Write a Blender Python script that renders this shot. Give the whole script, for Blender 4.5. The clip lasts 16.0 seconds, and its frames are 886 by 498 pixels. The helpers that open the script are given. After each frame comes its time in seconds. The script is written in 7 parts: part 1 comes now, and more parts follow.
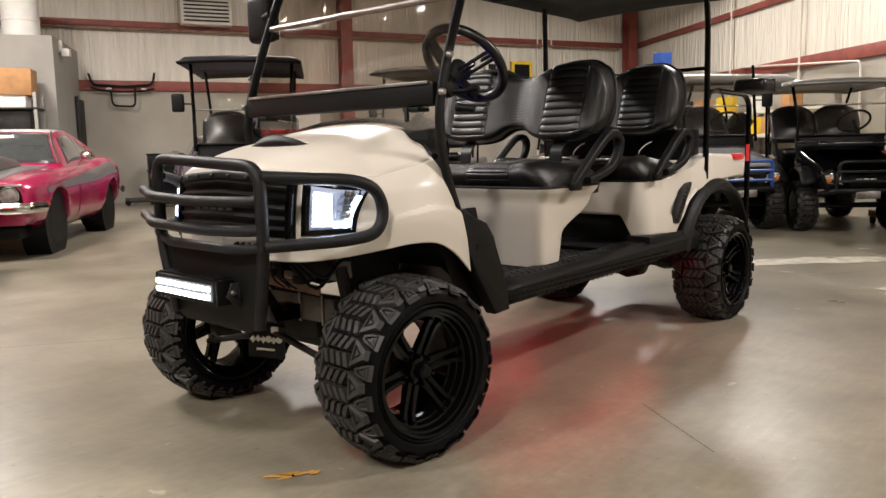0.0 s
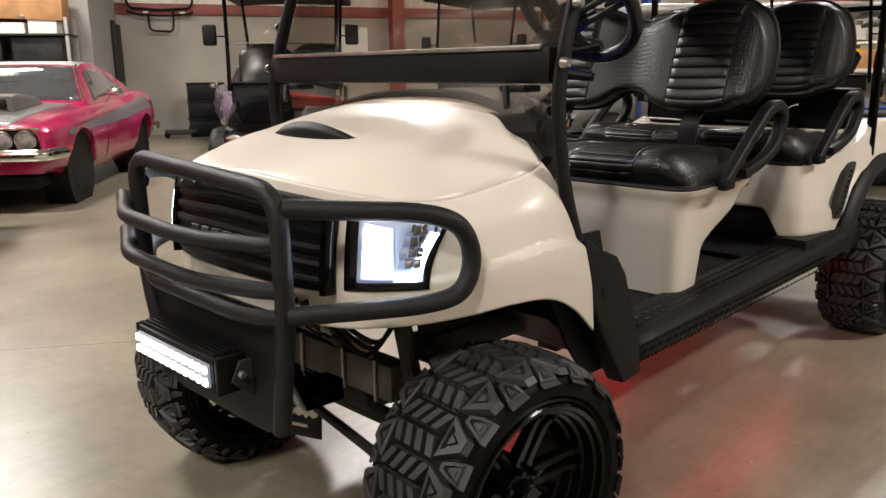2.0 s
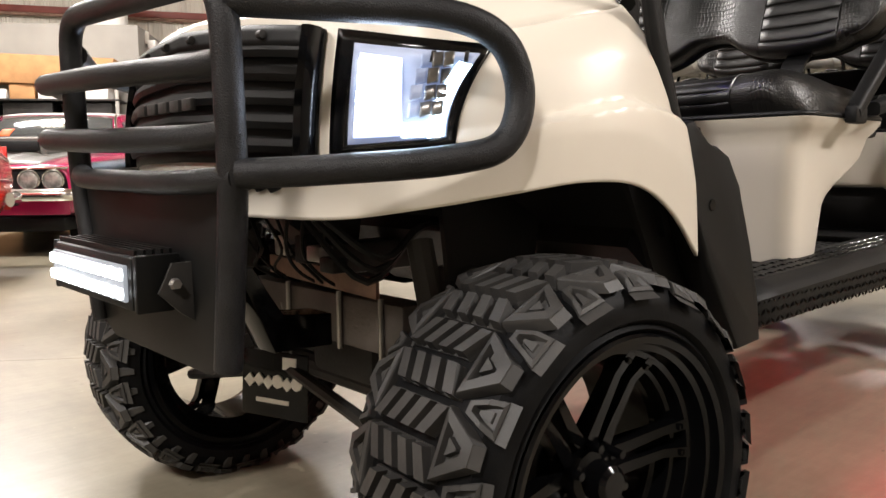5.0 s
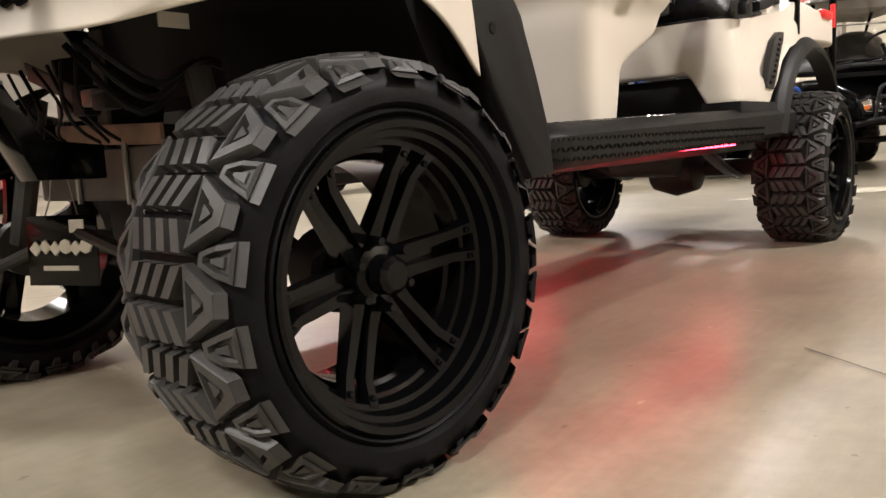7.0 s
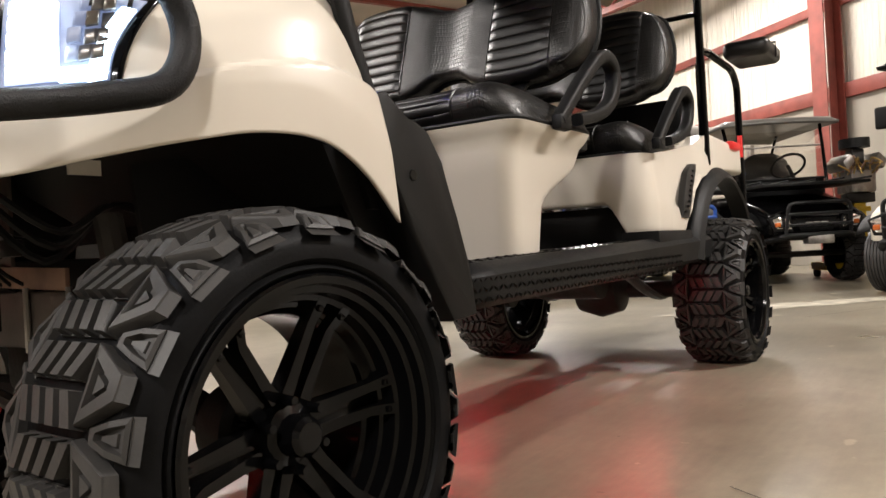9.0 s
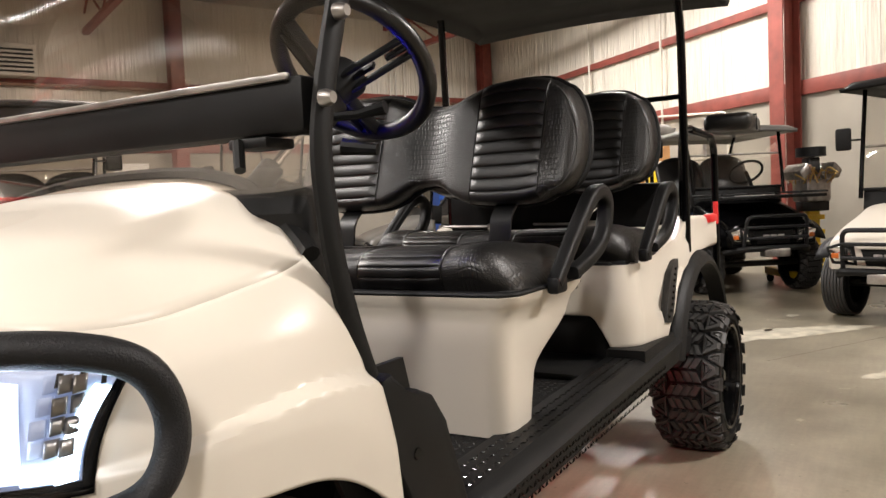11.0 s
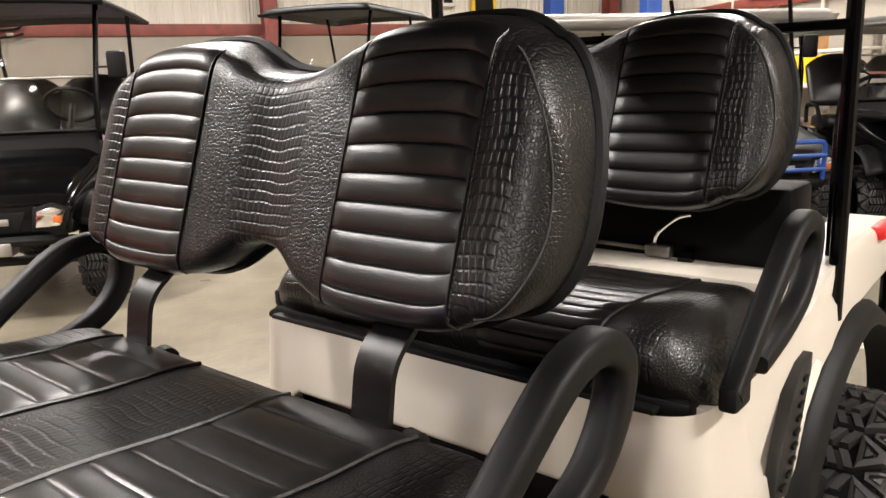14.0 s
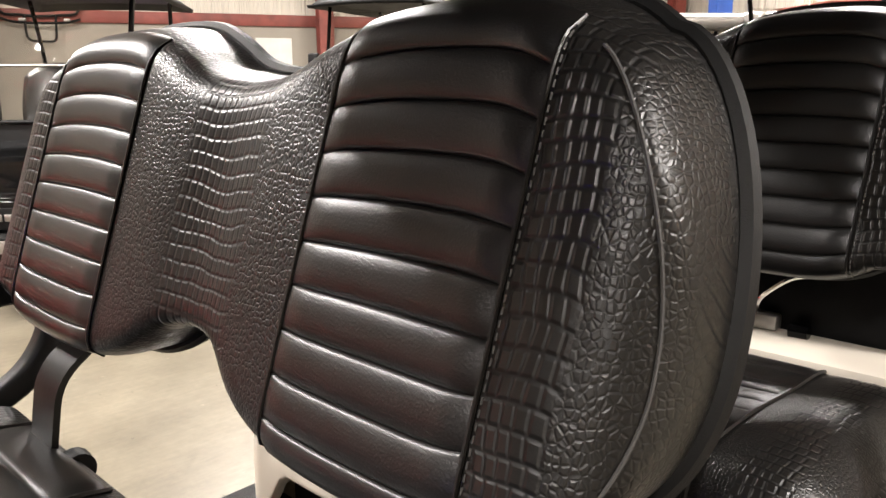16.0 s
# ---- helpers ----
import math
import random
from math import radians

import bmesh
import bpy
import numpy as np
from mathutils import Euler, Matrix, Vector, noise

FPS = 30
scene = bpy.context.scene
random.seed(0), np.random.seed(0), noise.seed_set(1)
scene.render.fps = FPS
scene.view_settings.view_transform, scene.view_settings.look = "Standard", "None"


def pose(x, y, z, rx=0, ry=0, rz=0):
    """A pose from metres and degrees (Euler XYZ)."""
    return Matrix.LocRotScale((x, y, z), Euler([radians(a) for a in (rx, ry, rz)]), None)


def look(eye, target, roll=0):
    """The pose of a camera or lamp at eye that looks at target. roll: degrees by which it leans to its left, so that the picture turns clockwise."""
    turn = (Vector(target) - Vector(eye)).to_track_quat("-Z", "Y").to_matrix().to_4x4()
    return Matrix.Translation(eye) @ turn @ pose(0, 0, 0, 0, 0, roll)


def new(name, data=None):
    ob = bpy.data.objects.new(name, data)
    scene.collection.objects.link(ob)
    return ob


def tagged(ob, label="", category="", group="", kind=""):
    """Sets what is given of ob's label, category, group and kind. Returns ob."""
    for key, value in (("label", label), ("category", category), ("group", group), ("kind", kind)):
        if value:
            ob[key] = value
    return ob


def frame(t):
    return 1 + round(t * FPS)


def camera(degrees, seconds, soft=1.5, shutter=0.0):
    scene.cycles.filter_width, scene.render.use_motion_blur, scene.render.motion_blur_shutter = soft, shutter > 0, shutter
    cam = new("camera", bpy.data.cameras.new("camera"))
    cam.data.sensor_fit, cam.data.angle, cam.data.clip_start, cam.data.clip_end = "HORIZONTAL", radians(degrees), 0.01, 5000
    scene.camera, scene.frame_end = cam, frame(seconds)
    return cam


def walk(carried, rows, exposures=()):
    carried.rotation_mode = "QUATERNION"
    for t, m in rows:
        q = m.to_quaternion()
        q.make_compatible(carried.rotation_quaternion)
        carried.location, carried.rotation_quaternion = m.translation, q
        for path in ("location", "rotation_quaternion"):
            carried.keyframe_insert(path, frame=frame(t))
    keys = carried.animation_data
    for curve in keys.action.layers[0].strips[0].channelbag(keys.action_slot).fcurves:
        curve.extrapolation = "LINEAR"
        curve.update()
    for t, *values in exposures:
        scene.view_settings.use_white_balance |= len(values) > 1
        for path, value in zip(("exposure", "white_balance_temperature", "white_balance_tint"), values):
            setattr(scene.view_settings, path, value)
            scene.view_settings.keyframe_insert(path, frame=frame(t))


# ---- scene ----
cam = camera(59.5, 16.0)
PATH = [
    (0, (-1.717, -1.598, 0.966), (-0.226, -0.295, 0.711), -1.1),
    (0.5, (-1.616, -1.484, 1.027), (-0.129, -0.189, 0.718), -1.0),
    (1, (-1.425, -1.29, 1.024), (0.051, 0.002, 0.662), -0.9),
    (1.5, (-1.295, -1.11, 1.096), (0.153, 0.201, 0.689), -0.7),
    (2, (-1.142, -0.899, 1.134), (0.243, 0.467, 0.69), -0.6),
    (2.5, (-1.007, -0.754, 1.113), (0.313, 0.666, 0.635), -0.5),
    (3, (-0.855, -0.667, 1.083), (0.373, 0.826, 0.58), -0.4),
    (3.2, (-0.81, -0.63, 1.071), (0.392, 0.883, 0.56), -0.4),
    (5.3, (-0.804, -0.589, 0.665), (0.538, 0.881, 0.468), -0.7),
    (5.5, (-0.773, -0.603, 0.654), (0.552, 0.878, 0.428), -1.7),
    (6, (-0.784, -0.652, 0.565), (0.609, 0.763, 0.321), -2.2),
    (6.5, (-0.761, -0.693, 0.498), (0.694, 0.648, 0.206), -2.6),
    (7, (-0.735, -0.695, 0.444), (0.808, 0.55, 0.184), -3.4),
    (7.5, (-0.718, -0.695, 0.432), (0.886, 0.486, 0.261), -3.7),
    (8, (-0.701, -0.691, 0.441), (0.947, 0.439, 0.354), -3.7),
    (8.5, (-0.698, -0.702, 0.471), (0.968, 0.405, 0.44), -3.5),
    (9, (-0.701, -0.7, 0.504), (0.966, 0.405, 0.509), -3.2),
    (9.5, (-0.701, -0.681, 0.553), (0.967, 0.423, 0.583), -2.8),
    (10, (-0.705, -0.651, 0.664), (0.973, 0.436, 0.69), -2.2),
    (10.2, (-0.704, -0.634, 0.729), (0.981, 0.444, 0.739), -2.0),
    (12.3, (-0.151, -0.439, 1.274), (1.609, 0.452, 0.946), -3.2),
    (12.5, (-0.045, -0.408, 1.278), (1.706, 0.494, 0.929), -3.1),
    (13, (0.208, -0.339, 1.295), (1.921, 0.617, 0.905), -2.6),
    (13.5, (0.486, -0.303, 1.29), (2.13, 0.759, 0.882), -2.2),
    (14, (0.718, -0.262, 1.283), (2.221, 0.989, 0.863), -2.0),
    (14.5, (0.858, -0.165, 1.275), (2.316, 1.14, 0.859), -0.9),
    (15, (0.942, -0.088, 1.271), (2.402, 1.22, 0.872), -0.7),
    (15.5, (0.998, -0.037, 1.275), (2.449, 1.279, 0.87), -0.5),
    (16, (1.039, -0.027, 1.299), (2.457, 1.318, 0.873), -0.3),
]
walk(cam, [(t, look(eye, target, roll)) for t, eye, target, roll in PATH],
     [(0, -0.15), (2.5, -0.2), (5.3, 0.4), (7, 0.66), (9, 0.34), (10.2, 0.3), (12.3, 0.22), (14, 0.5), (16, 0.85)])

LAMP_W, STEER = 380.0, -5.0


# ---- world and light ----
world = bpy.data.worlds.new("hall_air")
world.use_nodes = True
world.node_tree.nodes["Background"].inputs[0].default_value = (0.62, 0.58, 0.5, 1)
world.node_tree.nodes["Background"].inputs[1].default_value = 0.003
scene.world = world

CEIL = 5.4
FIXTURES = [(-0.6, 5.2, 60, 1.3), (5.2, 6.6, 60, 1.0), (9.6, 2.2, 60, 0.65), (-5.0, 1.6, 60, 0.95), (3.4, -4.2, 60, 1.3), (-4.0, -1.9, 60, 0.8), (11.3, 5.75, 60, 0.8), (1.4, 10.4, 60, 0.95)]


def lamp(name, where, target, energy, size, colour, spread=180):
    data = bpy.data.lights.new(name, "AREA")
    data.shape, data.size, data.size_y = "RECTANGLE", size[0], size[1]
    data.energy, data.color, data.spread = energy, colour, radians(spread)
    ob = new(name, data)
    ob.matrix_world = look(where, target)
    return ob


for fx, fy, turn, share in FIXTURES:
    lamp("high_bay_lamp", (fx, fy, CEIL - 0.62), (fx, fy + 0.001, 0), LAMP_W * share, (1.2, 0.35), (1.0, 0.94, 0.9))


# ---- materials ----
def material(name, colour, rough=0.5, metal=0.0, vary=0.12, scale=6.0, fine=120.0, bump=0.06, dist=0.002, coat=0.0, second=None, rough_vary=0.08, stretch=(1, 1, 1), spec=0.5):
    m = bpy.data.materials.new(name)
    m.use_nodes = True
    t = m.node_tree
    b = t.nodes["Principled BSDF"]
    b.inputs["Metallic"].default_value = metal
    b.inputs["Coat Weight"].default_value = coat
    b.inputs["Coat Roughness"].default_value = 0.06
    b.inputs["Specular IOR Level"].default_value = spec
    co = t.nodes.new("ShaderNodeTexCoord")
    mp = t.nodes.new("ShaderNodeMapping")
    mp.inputs["Scale"].default_value = stretch
    t.links.new(co.outputs["Object"], mp.inputs[0])
    big = t.nodes.new("ShaderNodeTexNoise")
    big.inputs["Scale"].default_value = scale
    big.inputs["Detail"].default_value = 5
    t.links.new(mp.outputs[0], big.inputs["Vector"])
    small = t.nodes.new("ShaderNodeTexNoise")
    small.inputs["Scale"].default_value = fine
    small.inputs["Detail"].default_value = 3
    t.links.new(mp.outputs[0], small.inputs["Vector"])
    mix = t.nodes.new("ShaderNodeMix")
    mix.data_type = "RGBA"
    other = second or tuple(max(0.0, c * (1 - 2 * vary)) for c in colour)
    top = colour if second else tuple(min(1.0, c * (1 + vary)) for c in colour)
    mix.inputs["A"].default_value = (*other, 1)
    mix.inputs["B"].default_value = (*top, 1)
    ramp = t.nodes.new("ShaderNodeMapRange")
    ramp.inputs["From Min"].default_value, ramp.inputs["From Max"].default_value = 0.3, 0.7
    t.links.new(big.outputs["Fac"], ramp.inputs["Value"])
    t.links.new(ramp.outputs[0], mix.inputs["Factor"])
    t.links.new(mix.outputs["Result"], b.inputs["Base Color"])
    rr = t.nodes.new("ShaderNodeMapRange")
    rr.inputs["To Min"].default_value, rr.inputs["To Max"].default_value = max(0.02, rough - rough_vary), min(1, rough + rough_vary)
    t.links.new(big.outputs["Fac"], rr.inputs["Value"])
    t.links.new(rr.outputs[0], b.inputs["Roughness"])
    if bump:
        bp = t.nodes.new("ShaderNodeBump")
        bp.inputs["Strength"].default_value, bp.inputs["Distance"].default_value = min(1, bump * 5), dist
        t.links.new(small.outputs["Fac"], bp.inputs["Height"])
        t.links.new(bp.outputs[0], b.inputs["Normal"])
    return m


def glow(name, colour, strength, base=(0.8, 0.8, 0.8)):
    m = bpy.data.materials.new(name)
    m.use_nodes = True
    b = m.node_tree.nodes["Principled BSDF"]
    b.inputs["Base Color"].default_value = (*base, 1)
    b.inputs["Emission Color"].default_value = (*colour, 1)
    b.inputs["Emission Strength"].default_value = strength
    return m


def clear(name, colour, rough=0.02, alpha=0.12):
    """Thin clear sheet: mostly see-through, with a glossy face."""
    m = bpy.data.materials.new(name)
    m.use_nodes = True
    t = m.node_tree
    t.nodes.remove(t.nodes["Principled BSDF"])
    see = t.nodes.new("ShaderNodeBsdfTransparent")
    see.inputs[0].default_value = (*colour, 1)
    shine = t.nodes.new("ShaderNodeBsdfGlossy")
    shine.inputs["Roughness"].default_value = rough
    face = t.nodes.new("ShaderNodeLayerWeight")
    power = t.nodes.new("ShaderNodeMath")
    power.operation = "POWER"
    power.inputs[1].default_value = 4.0
    t.links.new(face.outputs["Facing"], power.inputs[0])
    gain = t.nodes.new("ShaderNodeMath")
    gain.operation = "MULTIPLY_ADD"
    gain.inputs[1].default_value, gain.inputs[2].default_value = 0.4, 0.03
    t.links.new(power.outputs[0], gain.inputs[0])
    mixed = t.nodes.new("ShaderNodeMixShader")
    t.links.new(gain.outputs[0], mixed.inputs[0])
    t.links.new(see.outputs[0], mixed.inputs[1])
    t.links.new(shine.outputs[0], mixed.inputs[2])
    t.links.new(mixed.outputs[0], t.nodes["Material Output"].inputs[0])
    return m


def crocodile(name):
    """Black embossed vinyl: rows of square belly scales in bands, pebbles between them."""
    m = bpy.data.materials.new(name)
    m.use_nodes = True
    t = m.node_tree
    b = t.nodes["Principled BSDF"]
    b.inputs["Specular IOR Level"].default_value = 0.37

    def node(kind, **inputs):
        n = t.nodes.new(kind)
        for key, value in inputs.items():
            n.inputs[key].default_value = value
        return n

    def calc(op, a, c=None, clamp=False):
        n = t.nodes.new("ShaderNodeMath")
        n.operation, n.use_clamp = op, clamp
        for k, value in enumerate((a, c)):
            if value is None:
                continue
            if isinstance(value, (int, float)):
                n.inputs[k].default_value = value
            else:
                t.links.new(value, n.inputs[k])
        return n.outputs[0]

    co = t.nodes.new("ShaderNodeTexCoord")
    warp = node("ShaderNodeTexNoise", Scale=9.0, Detail=2.0)
    t.links.new(co.outputs["Object"], warp.inputs["Vector"])
    push = t.nodes.new("ShaderNodeVectorMath")
    push.operation = "MULTIPLY_ADD"
    push.inputs[1].default_value = (0.02, 0.02, 0.03)
    t.links.new(warp.outputs["Color"], push.inputs[0])
    t.links.new(co.outputs["Object"], push.inputs[2])
    sep = t.nodes.new("ShaderNodeSeparateXYZ")
    t.links.new(push.outputs[0], sep.inputs[0])
    along = calc("ADD", calc("MULTIPLY", sep.outputs["X"], 1.1), sep.outputs["Z"])

    def soft(value, limit):
        n = t.nodes.new("ShaderNodeMapRange")
        n.interpolation_type = "SMOOTHSTEP"
        n.inputs["From Max"].default_value = limit
        t.links.new(value, n.inputs["Value"])
        return n.outputs[0]

    row = calc("MULTIPLY", along, 50.0)
    shift = calc("MULTIPLY", calc("SINE", calc("MULTIPLY", calc("FLOOR", row), 7.3)), 0.35)
    column = calc("ADD", calc("MULTIPLY", sep.outputs["Y"], 96.0), shift)
    belly = calc("MULTIPLY", soft(calc("PINGPONG", row, 0.5), 0.2), soft(calc("PINGPONG", column, 0.5), 0.24))
    vor = node("ShaderNodeTexVoronoi", Scale=175.0, Randomness=0.75)
    vor.feature = "DISTANCE_TO_EDGE"
    squash = t.nodes.new("ShaderNodeMapping")
    squash.inputs["Scale"].default_value = (0.8, 1.25, 1.0)
    t.links.new(push.outputs[0], squash.inputs[0])
    t.links.new(squash.outputs[0], vor.inputs["Vector"])
    pebble = soft(vor.outputs["Distance"], 0.25)
    away = calc("ABSOLUTE", calc("SUBTRACT", sep.outputs["Y"], 0.03))
    band = None
    for mid, width in ((0.0, 0.075), (0.398, 0.03), (0.49, 0.02)):
        near = calc("SUBTRACT", 1.0, calc("DIVIDE", calc("ABSOLUTE", calc("SUBTRACT", away, mid)), width))
        near = calc("MULTIPLY", near, 4.0, True)
        band = near if band is None else calc("MAXIMUM", band, near)
    mix = t.nodes.new("ShaderNodeMix")
    t.links.new(band, mix.inputs["Factor"])
    t.links.new(calc("ADD", calc("MULTIPLY", pebble, 0.46), 0.42), mix.inputs["A"])
    t.links.new(belly, mix.inputs["B"])
    grain = node("ShaderNodeTexNoise", Scale=420.0, Detail=3.0)
    t.links.new(co.outputs["Object"], grain.inputs["Vector"])
    height = calc("ADD", mix.outputs["Result"], calc("MULTIPLY", grain.outputs["Fac"], 0.12))
    bp = node("ShaderNodeBump", Strength=0.7, Distance=0.001)
    t.links.new(height, bp.inputs["Height"])
    t.links.new(bp.outputs[0], b.inputs["Normal"])
    rough = t.nodes.new("ShaderNodeMapRange")
    rough.inputs["To Min"].default_value, rough.inputs["To Max"].default_value = 0.45, 0.31
    t.links.new(mix.outputs["Result"], rough.inputs["Value"])
    t.links.new(rough.outputs[0], b.inputs["Roughness"])
    # base colour drops in the grooves of the relief: crease shade put into colour
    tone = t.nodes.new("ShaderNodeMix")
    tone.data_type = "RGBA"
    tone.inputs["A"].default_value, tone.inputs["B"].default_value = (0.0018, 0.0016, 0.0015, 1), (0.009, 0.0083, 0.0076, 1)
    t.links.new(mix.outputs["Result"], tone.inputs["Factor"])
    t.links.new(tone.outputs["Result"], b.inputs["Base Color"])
    return m


def concrete(name):
    """Worn polished slab: broad stains, finer mottling, pale chips, dark pits and faint trowel streaks."""
    m = material(name, (0.255, 0.226, 0.168), 0.31, vary=0.2, scale=0.7, fine=30, bump=0.01, dist=0.002, second=(0.165, 0.145, 0.103), rough_vary=0.12)
    t = m.node_tree
    b = t.nodes["Principled BSDF"]
    src = b.inputs["Base Color"].links[0].from_socket
    co = t.nodes.new("ShaderNodeTexCoord")

    def spread(node, socket, lo, hi, a, z):
        r = t.nodes.new("ShaderNodeMapRange")
        for key, value in zip(("From Min", "From Max", "To Min", "To Max"), (lo, hi, a, z)):
            r.inputs[key].default_value = value
        t.links.new(node.outputs[socket], r.inputs["Value"])
        return r.outputs[0]

    def noise(scale, detail, rough, stretch=None):
        n = t.nodes.new("ShaderNodeTexNoise")
        n.inputs["Scale"].default_value, n.inputs["Detail"].default_value, n.inputs["Roughness"].default_value = scale, detail, rough
        if stretch:
            mp = t.nodes.new("ShaderNodeMapping")
            mp.inputs["Scale"].default_value = stretch
            mp.inputs["Rotation"].default_value = (0, 0, 0.6)
            t.links.new(co.outputs["Object"], mp.inputs[0])
            t.links.new(mp.outputs[0], n.inputs["Vector"])
        else:
            t.links.new(co.outputs["Object"], n.inputs["Vector"])
        return n

    def spots(scale):
        v = t.nodes.new("ShaderNodeTexVoronoi")
        v.inputs["Scale"].default_value = scale
        warp = noise(scale * 6, 2, 0.5)
        add = t.nodes.new("ShaderNodeVectorMath")
        add.operation = "MULTIPLY_ADD"
        add.inputs[1].default_value = (0.25 / scale,) * 3
        t.links.new(warp.outputs["Color"], add.inputs[0])
        t.links.new(co.outputs["Object"], add.inputs[2])
        t.links.new(add.outputs[0], v.inputs["Vector"])
        return v

    total = spread(noise(3.2, 8, 0.65), "Fac", 0.3, 0.72, 0.74, 1.16)
    for extra in (spread(noise(26, 6, 0.7), "Fac", 0.3, 0.7, 0.9, 1.08), spread(noise(5, 4, 0.6, (1, 9, 1)), "Fac", 0.35, 0.65, 0.93, 1.05),
                  spread(spots(2.3), "Distance", 0.03, 0.05, 1.6, 1.0), spread(spots(7.0), "Distance", 0.035, 0.06, 1.45, 1.0), spread(spots(11.0), "Distance", 0.04, 0.075, 0.55, 1.0)):
        mul = t.nodes.new("ShaderNodeMath")
        mul.operation = "MULTIPLY"
        t.links.new(total, mul.inputs[0])
        t.links.new(extra, mul.inputs[1])
        total = mul.outputs[0]
    vm = t.nodes.new("ShaderNodeVectorMath")
    vm.operation = "SCALE"
    t.links.new(src, vm.inputs[0])
    t.links.new(total, vm.inputs["Scale"])
    t.links.new(vm.outputs[0], b.inputs["Base Color"])
    return m


